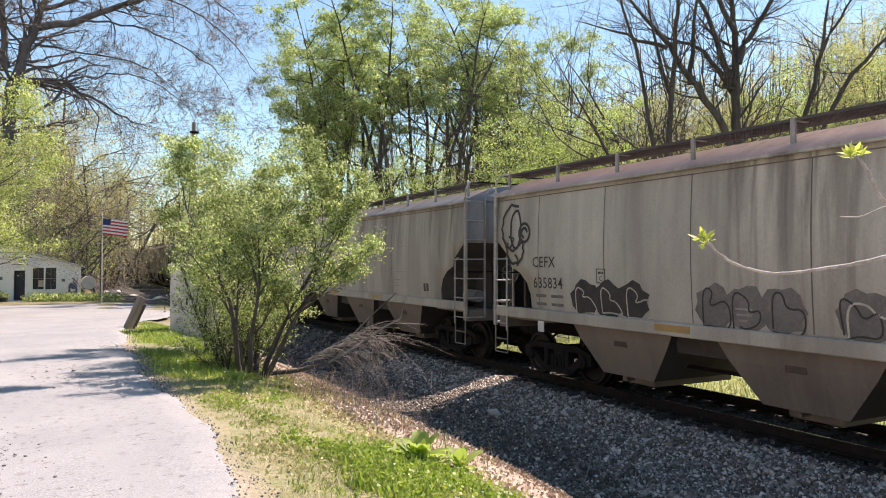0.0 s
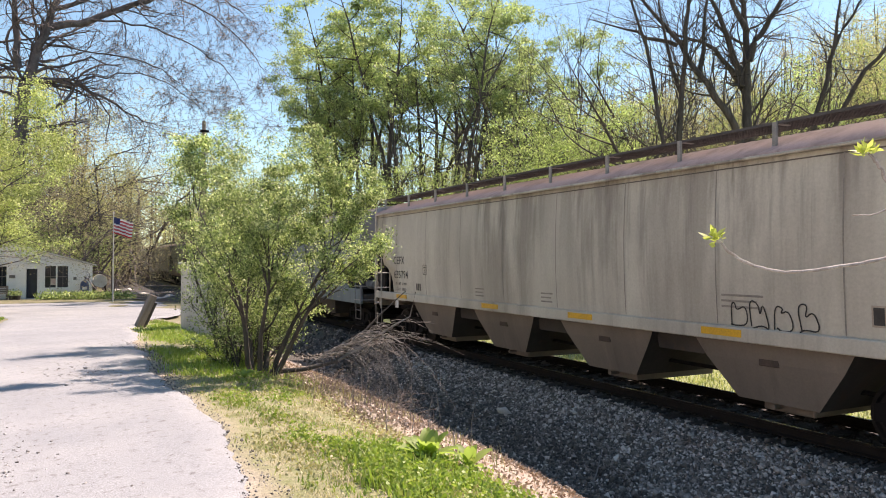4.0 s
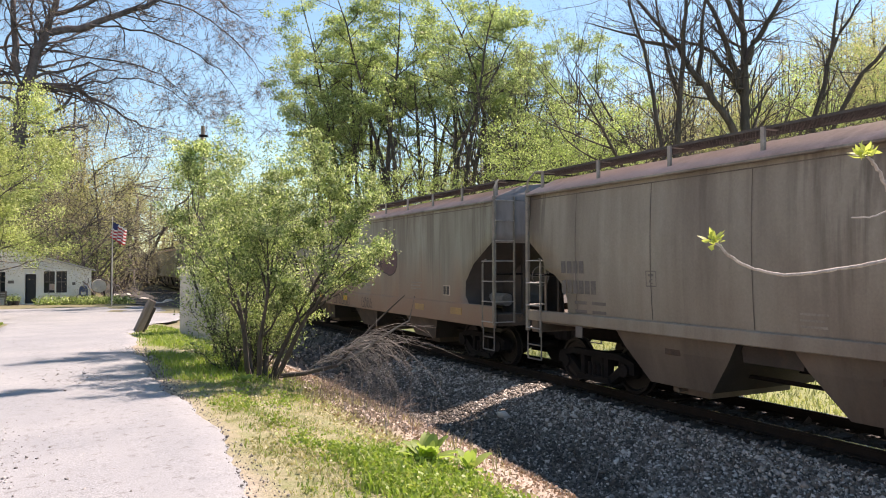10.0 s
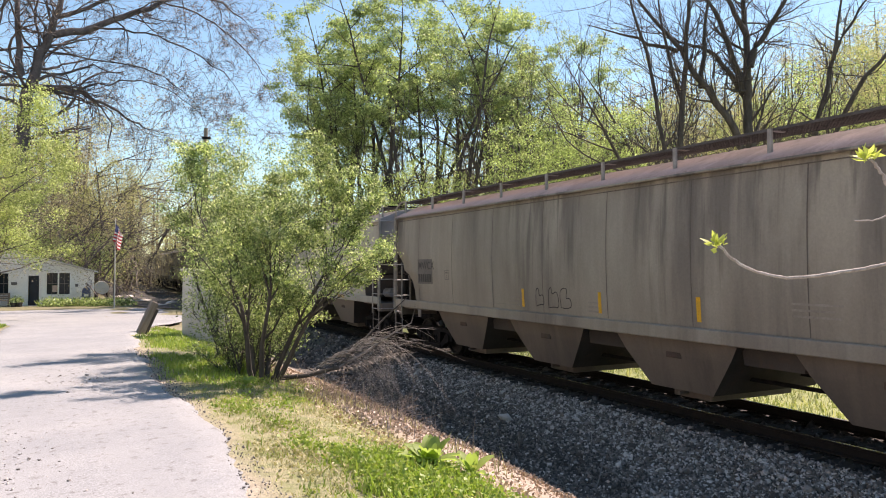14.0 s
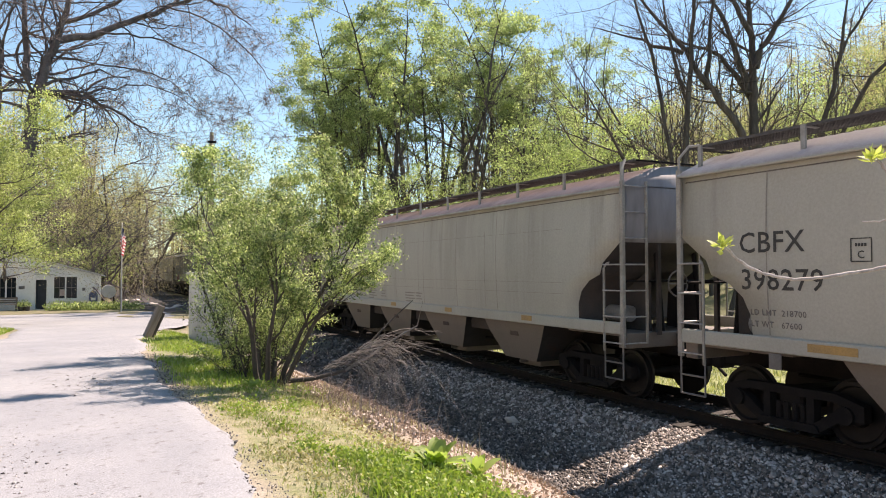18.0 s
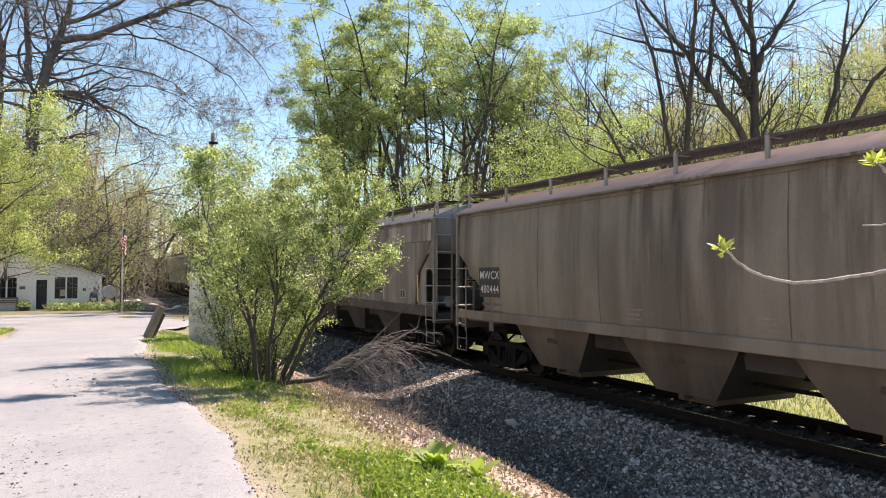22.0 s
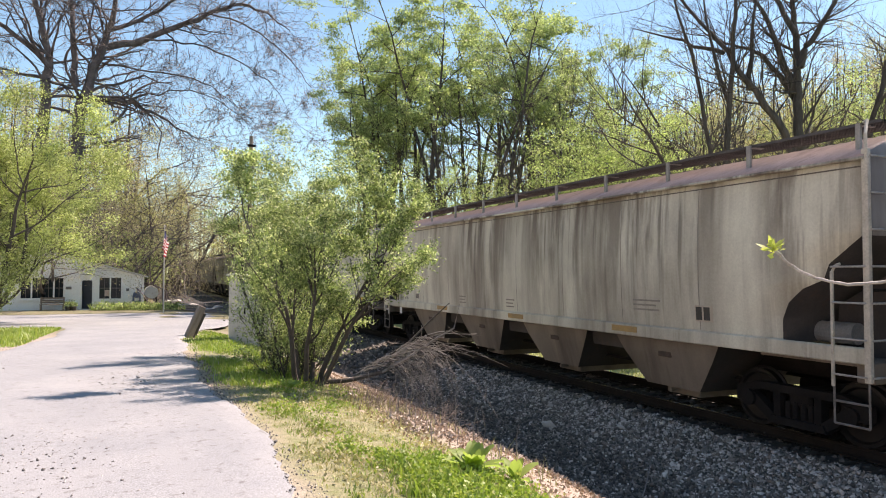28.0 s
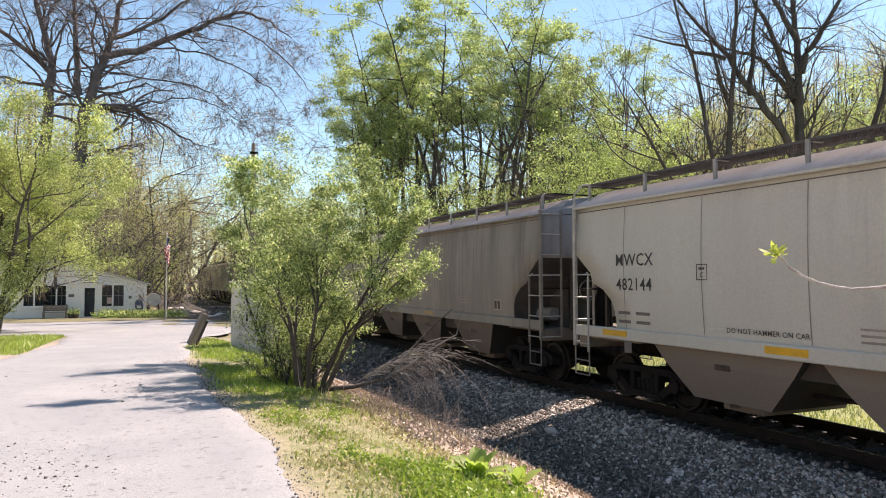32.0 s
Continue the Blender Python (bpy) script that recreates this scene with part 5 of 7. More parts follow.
SPRAY_PURPLE = surface("faded dark purple spray paint", (0.075, 0.052, 0.06), (0.1, 0.07, 0.078), 2, 20, 0.8)
SPRAY_RED = surface("red spray paint", (0.22, 0.05, 0.055), (0.13, 0.04, 0.045), 3, 30, 0.6)
SPRAY_SMOKE = surface("smoky grey spray paint", (0.12, 0.115, 0.11), (0.18, 0.17, 0.155), 2, 20, 0.8)
PATCH_TAN = surface("pale repaint patch", (0.46, 0.41, 0.34), (0.36, 0.31, 0.25), 2, 8, 0.7, stretch=(1, 1, 0.2))
PATCH_DIM = surface("grimy repaint patch", (0.2, 0.205, 0.2), (0.14, 0.14, 0.135), 2, 8, 0.7, stretch=(1, 1, 0.2))
SEAM = surface("grimy weld seam", (0.22, 0.205, 0.185), (0.3, 0.28, 0.25), 2, 30, 0.8)


def filled(lines):
    bm = bmesh.new()
    for pts in lines:
        bm.faces.new([bm.verts.new((x, y, 0)) for x, y in pts])
    bmesh.ops.triangulate(bm, faces=bm.faces)
    me = bpy.data.meshes.new("spray_fill")
    bm.to_mesh(me)
    bm.free()
    return me


class Marks:
    """Writes on the west side of one car; u runs from its far end."""

    def __init__(self, k):
        self.car, _, half, self.style = CARS[k]
        self.half = half - 0.1

    def text(self, u, z, size, words, mat_=BLACK_PAINT, lift=0.008):
        part("lettering", on_side(text_mesh(words, size * 1.38, 1.06), self.half - u, z, self.style, lift), mat_, self.car)

    def bar(self, u, z, w, h, mat_=GREY_STENCIL, cols=0, lift=0.007):
        part("stencil", on_side(bar_mesh(w, h, cols), self.half - u, z, self.style, lift), mat_, self.car)

    def spray(self, u, z, lines, width, mat_, lift=0.011):
        for line in lines:
            part("spray_paint", on_side(stroke_mesh([line], width), self.half - u, z, self.style, lift), mat_, self.car)

    def fill(self, u, z, lines, mat_, lift=0.009):
        for line in lines:
            part("spray_fill", on_side(filled([line]), self.half - u, z, self.style, lift), mat_, self.car)

    def number(self, u, words, digits, size, z=2.38, gap=0.43, mat_=BLACK_PAINT, lift=0.008):
        self.text(u, z, size, words, mat_, lift)
        self.text(u + 0.02, z - gap, size, digits, mat_, lift)

    def weights(self, u, z=1.76, mat_=GREY_STENCIL):
        for j in range(2):
            self.bar(u, z - 0.17 * j, 0.36, 0.06, mat_)
            self.bar(u + 0.52, z - 0.17 * j, 0.4, 0.06, mat_)

    def plate(self, u, z=2.1, s=0.3, mat_=BLACK_PAINT):
        s *= 0.78
        sq = [(0, 0), (s, 0), (s, s * 1.1), (0, s * 1.1), (0, 0)]
        part("plate_mark", on_side(stroke_mesh([sq], 0.02), self.half - u, z, self.style, 0.008), mat_, self.car)
        self.text(u + s * 0.3, z + 0.04, s * 0.38, "C", mat_)
        self.bar(u + s * 0.2, z + s * 0.72, s * 0.6, 0.04, mat_, 4)

    def block(self, u, z, n=4, w=0.7, mat_=SEAM):
        for j in range(n):
            self.bar(u, z - 0.085 * j, w * (1, 0.85, 0.95, 0.6)[j % 4], 0.032, mat_)

    def ticks(self, places, mat_=YELLOW_TAPE, w=0.09, h=0.4, z=1.6, last=0.78):
        for u in places:
            self.bar(u, z, w, last if u == places[-1] else h, mat_, 0, 0.009)

    def sill_tape(self, places, mat_=YELLOW_TAPE, w=0.75, h=0.11, z=1.35):
        for u in places:
            part("reflector", boxed(-1.63, self.half - u - w, z, -1.6235, self.half - u, z + h), mat_, self.car)

    def panel(self, u, z=1.66, s=0.27):
        self.bar(u, z, s * 1.5, s, PATCH_TAN, 0, 0.007)
        self.bar(u + 0.025, z + 0.025, s * 1.5 - 0.05, s - 0.05, BLACK_PAINT, 2, 0.011)

    def seams(self, us, z0=1.52, z1=3.88, mat_=SEAM, w=0.014):
        for u in us:
            bm = bmesh.new()
            n = 8
            vs = [(bm.verts.new((0, (z1 - z0) * j / n, 0)), bm.verts.new((w, (z1 - z0) * j / n, 0))) for j in range(n + 1)]
            for (a, b), (c, d) in zip(vs, vs[1:]):
                bm.faces.new((a, b, d, c))
            me = bpy.data.meshes.new("weld_seam")
            bm.to_mesh(me)
            bm.free()
            part("weld_seam", on_side(me, self.half - u, z0, self.style, 0.006), mat_, self.car)

    def courses(self, zs, u0, u1, mat_=SEAM, w=0.013):
        for z in zs:
            part("weld_seam", on_side(bar_mesh(u1 - u0, w), self.half - u0, z, self.style, 0.0055), mat_, self.car)

    def lump(self, seed, cx, cy, rx, ry):
        return loop(cx, cy, rx, ry, 0, 340, 16, 0.13, seed)


SEAM_DARK = surface("sooty weld seam", (0.1, 0.09, 0.08), (0.15, 0.135, 0.12), 2, 30, 0.8)
for k in range(len(CARS)):
    mk = Marks(k)
    mk.courses((3.87,), 0.0, 2 * mk.half, SEAM_DARK, 0.02)
    if k not in (3, 5, 10, 11):
        mk.seams([1.55 + 2.05 * j for j in range(int((2 * mk.half - 2) / 2.05))], 1.52, 3.88, SEAM if k in (2, 7, 8, 12, 13) else SEAM_DARK, 0.018)
    if k not in (7, 8, 13):
        mk.panel({3: 14.75, 5: 14.9, 6: 16.0, 10: 14.65, 11: 13.8, 12: 15.8}.get(k, 2 * mk.half - 2.3))
        mk.block({3: 12.0, 6: 13.6, 11: 11.4}.get(k, 2 * mk.half - 4.6), 1.95, 3, 0.75, HATCH_RUST if k in (10, 11) else SEAM)
    # placard holder near the far truck, and small vents marks along the lower side
    part("placard", boxed(-1.64, mk.half - 1.8, 1.05, -1.62, mk.half - 1.6, 1.27, 0.004), WHITE_STENCIL if k in (0, 2, 12) else GREY_STENCIL, mk.car)
    for u in (6.4, 9.2):
        mk.block(u, 1.78, 3, 0.42)

m0 = Marks(0)
m0.number(1.35, "CEFX", "635834", 0.23)
m0.weights(1.45)
m0.plate(3.4)
m0.spray(0.1, 2.5, [loop(0.5, 0.75, 0.42, 0.5, 60, 330, 20, 0.06), loop(0.62, 0.7, 0.2, 0.42, 0, 360, 16, 0.05), loop(0.95, 0.62, 0.2, 0.2), loop(0.95, 0.62, 0.1, 0.1, 0, 270),
                    loop(0.6, 0.25, 0.32, 0.3, 150, 400, 16, 0.08), [(0.6, 0.15), (0.7, 0.05), (0.7, -0.1)], [(0.35, 0.55), (0.55, 0.5), (0.42, 0.3)]], 0.062, SPRAY_BLACK)
for u, w, sd in ((2.75, 2.1, 3), (5.8, 1.9, 5), (8.1, 1.9, 8), (11.3, 2.2, 9)):
    m0.fill(u, 1.5, [m0.lump(sd + j, 0.3 + j * w / 3.3, 0.3, w / 5.2, 0.34) for j in range(3)], SPRAY_SMOKE if u > 3 else SPRAY_BLACK)
    m0.spray(u, 1.5, tag_lines(sd, w, 0.55, 3), 0.028, SPRAY_WHITE if u < 3 else SPRAY_BLACK)
m0.spray(8.15, 1.45, tag_lines(4, 1.0, 0.6, 1), 0.03, SPRAY_WHITE)
m0.sill_tape((4.9, 9.1, 14), ORANGE_TAPE)

m1 = Marks(1)
m1.number(1.2, "MWCX", "482106", 0.25, 2.45, 0.46)
m1.weights(1.25)
m1.plate(3.6, 2.3, 0.32, GREY_STENCIL)
m1.text(6.0, 1.58, 0.1, "DO NOT HAMMER ON CAR", GREY_STENCIL)
m1.courses((2.2, 2.95), 4.5, 15)
m1.sill_tape((5.2, 8.4, 12.4), ORANGE_TAPE)

m2 = Marks(2)
m2.number(1.35, "CEFX", "635794", 0.24)
m2.text(1.45, 1.74, 0.085, "LD LMT  218000", GREY_STENCIL)
m2.text(1.45, 1.57, 0.085, "LT WT   68000", GREY_STENCIL)
m2.plate(3.45)
m2.bar(2.95, 1.62, 0.34, 0.2, GREY_STENCIL, 3)
m2.sill_tape((1.65, 6.8, 10.2, 13.6))
m2.spray(14.1, 1.5, tag_lines(12, 1.5, 0.42, 4), 0.022, SPRAY_BLACK)

m3 = Marks(3)
m3.bar(1.5, 2.15, 0.85, 0.55, PATCH_DIM, 0, 0.006)
m3.bar(1.5, 1.45, 0.85, 0.66, PATCH_DIM, 0, 0.006)
m3.text(1.55, 2.25, 0.19, "MWCX", GREY_STENCIL, 0.012)
m3.bar(1.55, 2.52, 0.6, 0.13, GREY_STENCIL, 4, 0.012)
m3.text(1.6, 1.84, 0.2, "6650", BLACK_PAINT, 0.012)
m3.block(1.55, 1.68, 2, 0.8)
m3.ticks((1.15,), ORANGE_TAPE, 0.1, 0.62, 1.6)
m3.text(3.0, 1.62, 0.26, "00", ORANGE_TAPE)
_blocks = [[(0, 0.35), (0.05, 0.6), (0.25, 0.8), (0.2, 0.3), (0.05, 0.25)], [(0.35, 0.3), (0.4, 0.75), (0.95, 0.8), (0.98, 0.6), (0.6, 0.6), (0.62, 0.3), (0.45, 0.3)],
           [(1.1, 0.45), (1.15, 0.72), (1.6, 0.7)], [(1.5, 0.78), (1.7, 0.3), (1.95, 0.15), (2.15, 0.5), (2.25, 0.75), (1.85, 0.72), (1.85, 0.4)],
           [(2.25, 0.75), (2.65, 0.75), (2.5, 0.3), (3.1, 0.1), (3.0, 0.45), (2.8, 0.75), (3.7, 0.72)], [(3.7, 0.72), (3.75, 0.55), (4.0, 0.6), (3.95, 0.05)],
           [(3.15, 0.05), (3.2, 0.5), (3.4, 0.6), (3.55, 0.4), (3.2, 0.15), (3.6, 0.3), (3.9, 0.05)]]
_blocks += [[(4.1, 0.05), (4.3, 0.7), (4.5, 0.68), (4.4, 0.15), (4.85, 0.15), (4.95, 0.68), (4.6, 0.68), (4.7, 0.3)], [(5.1, 0.2), (5.12, 0.45)], [(5.25, 0.2), (5.27, 0.42)]]
m3.fill(3.2, 1.505, [[(0, 0.0), (0.0, 0.2), (0.4, 0.12), (0.9, 0.32), (1.4, 0.14), (1.9, 0.12), (2.3, 0.34), (2.5, 0.1), (3.6, 0.06), (3.6, 0.0)]], SPRAY_BLACK)
m3.fill(3.2, 0.985, [[(0, 0.3), (0.05, 0.5), (3.6, 0.5), (3.6, 0.32), (3.1, 0.3), (3.1, 0.02), (0.9, 0.02), (0.6, 0.3)]], SPRAY_BLACK, 0.05)
m3.spray(3.3, 1.52, [[(u * 0.92, z) for u, z in q] for q in _blocks], 0.045, SPRAY_WHITE)
_frames = [[(0, 0), (0.05, 0.7), (0.6, 0.75), (4.6, 0.72), (4.65, 0.1)], [(0.7, 0.4), (0.8, 0.05), (1.35, 0.2), (1.05, 0.72)], [(1.15, 0.7), (1.45, 0.2), (0.9, 0.06)], [(1.65, 0.72), (1.75, 0.04), (1.95, 0.72)],
           [(2.5, 0.7), (2.5, 0.25), (3.7, 0.2), (3.75, 0.7)], [(2.9, 0.25), (2.95, 0.05)], [(3.3, 0.22), (3.35, 0.04)]]
m3.spray(8.4, 1.52, [[(u * 0.85, z) for u, z in q] for q in _frames], 0.045, SPRAY_WHITE)
m3.spray(8.2, 1.0, [[(1.2, 0.45), (1.5, 0.3), (1.3, 0.05)], [(1.75, 0.45), (1.8, 0.05)], [(1.95, 0.45), (2.0, 0.05)], [(2.6, 0.42), (2.8, 0.25), (2.55, 0.05)], [(3.9, 0.05), (4.0, 0.3), (4.5, 0.3)]], 0.04, SPRAY_WHITE, 0.05)
m3.spray(7.0, 1.03, tag_lines(35, 1.9, 0.4, 5), 0.02, SPRAY_WHITE, 0.05)
m3.spray(6.8, 1.03, tag_lines(37, 2.2, 0.35, 5), 0.018, SPRAY_BLACK, 0.052)
m3.spray(13.5, 1.08, [loop(0.2, 0.18, 0.14, 0.18, 80, 400), loop(0.55, 0.15, 0.14, 0.14), loop(0.92, 0.15, 0.14, 0.14), [(1.5, 0.3), (1.5, 0.05), (1.75, 0.05), (1.75, 0.3), (1.55, 0.3)]], 0.022, SPRAY_WHITE, 0.05)
m3.ticks((13.5, 16.0), ORANGE_TAPE, 0.12, 0.6, 1.6)
m3.bar(2 * m3.half - 3.6, 2.15, 0.5, 0.22, WHITE_STENCIL)
m3.courses((3.62, 3.75), 0.1, 2 * m3.half - 0.1)
_p = part("data_panel", boxed(-1.0, -m3.half - 0.112, 3.45, -0.3, -m3.half - 0.104, 3.85), STEEL_GREY, m3.car)
for j in range(2):
    for i in range(4):
        part("stencil", boxed(-0.9 + i * 0.16, -m3.half - 0.116, 3.53 + 0.18 * j, -0.8 + i * 0.16, -m3.half - 0.1125, 3.64 + 0.18 * j), GREY_STENCIL, _p)

m4 = Marks(4)
m4.bar(1.1, 2.3, 0.75, 0.24, SPRAY_SMOKE, 4)
m4.bar(1.1, 1.9, 1.1, 0.26, SPRAY_SMOKE, 6)
m4.weights(1.5, 1.7)
m4.plate(3.5, 2.1, 0.3, GREY_STENCIL)
m4.ticks((9.3, 11.9, 15.2, 17.2))

m5 = Marks(5)
m5.bar(1.15, 1.75, 0.42, 1.05, PATCH_TAN, 0, 0.006)
m5.bar(1.75, 2.35, 0.75, 0.28, SPRAY_SMOKE)
m5.bar(1.75, 1.95, 0.75, 0.28, SPRAY_SMOKE)
m5.text(1.9, 1.98, 0.24, "6617", BLACK_PAINT, 0.012)
m5.weights(1.6, 1.66)
for u, sd, n in ((9.1, 2, 1), (10.1, 5, 2)):
    shapes = [[(0, 0.75), (0.15, 0.98), (0.5, 0.95), (0.62, 0.75), (0.95, 0.35), (0.85, 0.05), (0.45, 0.0), (0.3, 0.2), (0.15, 0.12)]]
    if n == 2:
        shapes = [[(0, 0.95), (0.45, 1.0), (0.5, 0.6), (0.95, 0.95), (1.3, 0.9), (1.75, 0.75), (1.7, 0.2), (1.2, 0.02), (0.8, 0.12), (0.35, 0.2), (0.12, 0.45)]]
    shapes = [softened(q, True) for q in shapes]
    m5.fill(u, 2.1, shapes, SPRAY_MAROON)
    m5.spray(u, 2.1, [q + q[:1] for q in shapes] + [[(0.3, 0.7), (0.4, 0.4), (0.6, 0.45)], [(0.25, 0.5), (0.5, 0.3)]], 0.035, SPRAY_BLACK)
m5.sill_tape((0.55, 4.2, 7.0), YELLOW_TAPE, 0.4, 0.17, 1.2)
m5.sill_tape((13.2, 15.4), ORANGE_TAPE, 0.6, 0.17, 1.2)
m5.text(0.1, 1.3, 0.042, "2 INCH H.F.", BLACK_PAINT, 0.05)
m5.text(0.1, 1.22, 0.042, "COMP SHOES", BLACK_PAINT, 0.05)
m5.spray(5.9, 1.05, tag_lines(55, 1.8, 0.35, 6), 0.02, SPRAY_BLACK, 0.05)
m5.spray(8.9, 1.05, tag_lines(57, 1.0, 0.35, 4), 0.02, SPRAY_BLACK, 0.05)

m6 = Marks(6)
m6.bar(1.5, 2.0, 0.95, 0.7, SPRAY_SMOKE, 0, 0.006)
m6.text(1.55, 2.42, 0.22, "MWCX", BLACK_PAINT, 0.012)
m6.bar(1.55, 2.06, 0.85, 0.22, BLACK_PAINT, 6, 0.012)
m6.plate(3.2, 2.15, 0.28, GREY_STENCIL)
m6.ticks((6.9, 9.5, 11.9, 15.1, 17.6))
m6.spray(7.4, 1.65, tag_lines(61, 1.4, 0.4, 3), 0.018, SPRAY_BLACK)
m6.courses((1.62,), 5.5, 7.0)

for k, digits in ((7, "398279"), (8, "398225")):
    mk = Marks(k)
    mk.number(1.08, "CBFX", digits, 0.31, 2.71, 0.54)
    mk.text(1.25, 1.8, 0.09, "LD LMT  218700", GREY_STENCIL)
    mk.text(1.25, 1.63, 0.09, "LT WT   67600", GREY_STENCIL)
    mk.plate(2.82, 2.56, 0.34)
    mk.text(7.0 if k == 7 else 3.42, 1.57, 0.085, "DO NOT HAMMER ON CAR")
    mk.text(9.6 if k == 7 else 5.25, 1.86, 0.075, "WARNING", SPRAY_MAROON)
    for j, u in enumerate((8.4, 9.6 if k == 7 else 5.25)):
        mk.block(u, 1.78, 4, 0.75, SEAM)
    mk.text(8.6 if k == 7 else 4.4, 1.37, 0.085, "VENT CAR WHEN UNLOADING", GREY_STENCIL, 0.045)
    mk.courses((1.97, 2.2, 3.3), 5.0, 16.5, SEAM, 0.006)
    mk.seams((5.0, 9.4, 13.3), 1.55, 3.4)
    mk.sill_tape((2.2, 7.4, 11.2, 15.0), ORANGE_TAPE, 0.7 if k == 7 else 0.4)
Marks(7).spray(3.6, 1.55, tag_lines(71, 2.3, 0.75, 5), 0.05, SPRAY_BLACK)
Marks(7).spray(3.6, 1.52, tag_lines(72, 2.3, 0.7, 5), 0.03, SPRAY_SMOKE)

m9 = Marks(9)
m9.bar(1.05, 1.86, 0.98, 0.72, BLACK_PAINT, 0, 0.007)
m9.number(1.1, "MWCX", "480444", 0.2, 2.3, 0.34, WHITE_STENCIL, 0.013)
m9.weights(1.15, 1.66)

BAND_PALE = car_paint("pale sooty top band", (0.42, 0.41, 0.38), (0.14, 0.12, 0.11), (0.2, 0.13, 0.09), 0.95, 0.2)
m10 = Marks(10)
m10.number(1.16, "MWCX", "480039", 0.26, 2.52, 0.4)
m10.weights(1.28, 1.92)
m10.plate(3.0, 2.25, 0.3)
m10.ticks((3.65, 5.85, 8.2, 10.85, 13.2, 15.9))
m10.ticks((0.75,))
m10.bar(0.15, 3.36, 2 * m10.half - 0.3, 0.54, BAND_PALE, 0, 0.005)
m10.courses((3.35,), 0.1, 2 * m10.half - 0.1, BLACK_PAINT, 0.02)
_wave = [[(0, 0.05), (0.05, 0.55), (0.25, 0.75), (0.42, 0.6), (0.3, 0.42), (0.5, 0.95), (0.85, 1.0), (0.95, 0.7), (0.75, 0.35), (0.95, 0.1), (0.6, 0.0), (0.25, 0.15)]]
_wave = [softened(q) for q in _wave]
m10.spray(2.4, 1.24, _wave, 0.035, SPRAY_SMOKE)
m10.spray(3.9, 1.3, [[(x * 1.1, z * 0.95) for x, z in _wave[0]]], 0.035, SPRAY_SMOKE)
m10.spray(1.3, 1.4, tag_lines(104, 0.7, 0.25, 3), 0.02, SPRAY_BLACK)
for n, (u, w) in enumerate(((8.85, 0.5), (9.45, 0.8), (10.3, 0.6))):
    shape = [(x * w, z) for x, z in ([(0, 0.3), (0.1, 0.8), (0.5, 0.9), (0.95, 0.7), (0.8, 0.45), (1, 0.2), (0.55, 0.0), (0.2, 0.1)],
                                     [(0, 0.1), (0.05, 0.95), (0.4, 0.85), (0.95, 0.95), (1, 0.3), (0.75, 0.0), (0.45, 0.12), (0.2, 0.0)],
                                     [(0.1, 0.2), (0, 0.6), (0.3, 0.95), (0.8, 0.8), (0.7, 0.5), (1, 0.45), (0.9, 0.05), (0.4, 0.0)])[n]]
    shape = softened(shape, True)
    m10.fill(u, 2.2, [shape], SPRAY_PURPLE)
    m10.spray(u, 2.2, [shape + shape[:1]], 0.025, SPRAY_BLACK)
m10.spray(9.0, 1.55, tag_lines(101, 1.9, 0.5, 4), 0.022, SEAM)

m11 = Marks(11)
m11.number(2.0, "MWCX", "4800", 0.27, 2.62, 0.47)
m11.weights(2.05, 1.85)
m11.ticks((1.25, 3.9, 12.4, 15.1), ORANGE_TAPE)
m11.fill(2.7, 0.98, [softened([(0, 0.5), (0.3, 0.95), (0.7, 0.9), (1.0, 1.15), (1.6, 1.2), (2.1, 0.9), (2.2, 0.4), (1.7, 0.05), (0.9, 0.1), (0.3, 0.15)], True)], SPRAY_RED)
m11.spray(2.7, 0.98, [[(0.3, 0.4), (0.45, 0.8), (0.8, 0.95)], [(1.0, 1.1), (1.3, 0.8), (1.6, 0.85)], [(0.9, 0.6), (1.7, 0.55)], [(1.2, 0.5), (1.5, 0.2)]], 0.035, SPRAY_WHITE)
m11.bar(0.15, 3.42, 2 * m11.half - 0.3, 0.5, BAND_PALE, 0, 0.005)
m11.courses((2.9, 3.4), 0.3, 2 * m11.half - 0.3)

m12 = Marks(12)
m12.number(1.35, "CEFX", "635783", 0.24)
m12.text(1.45, 1.74, 0.085, "LD LMT  218200", GREY_STENCIL)
m12.text(1.45, 1.57, 0.085, "LT WT   67800", GREY_STENCIL)
m12.bar(2.95, 1.62, 0.3, 0.15, GREY_STENCIL, 3)
m12.sill_tape((4.9, 9.4, 13.6), ORANGE_TAPE)

m13 = Marks(13)
m13.number(1.3, "MWCX", "482144", 0.24, 2.72, 0.47)
m13.weights(1.35, 1.78)
m13.plate(3.5, 2.45, 0.3)
m13.text(4.1, 1.6, 0.085, "DO NOT HAMMER ON CAR")
m13.text(7.3, 1.98, 0.085, "WARNING", GREY_STENCIL)
m13.block(7.3, 1.88, 5, 0.8, SEAM)
m13.text(5.6, 1.37, 0.085, "VENT CAR WHEN UNLOADING", GREY_STENCIL, 0.045)
m13.sill_tape((0.9, 4.9, 8.2, 11.5, 16.5))
m13.block(2 * m13.half - 5.2, 2.0, 5, 1.2)

m14 = Marks(14)
m14.bar(1.4, 2.1, 0.9, 0.5, SPRAY_SMOKE, 5)
m14.sill_tape((6, 11), ORANGE_TAPE)


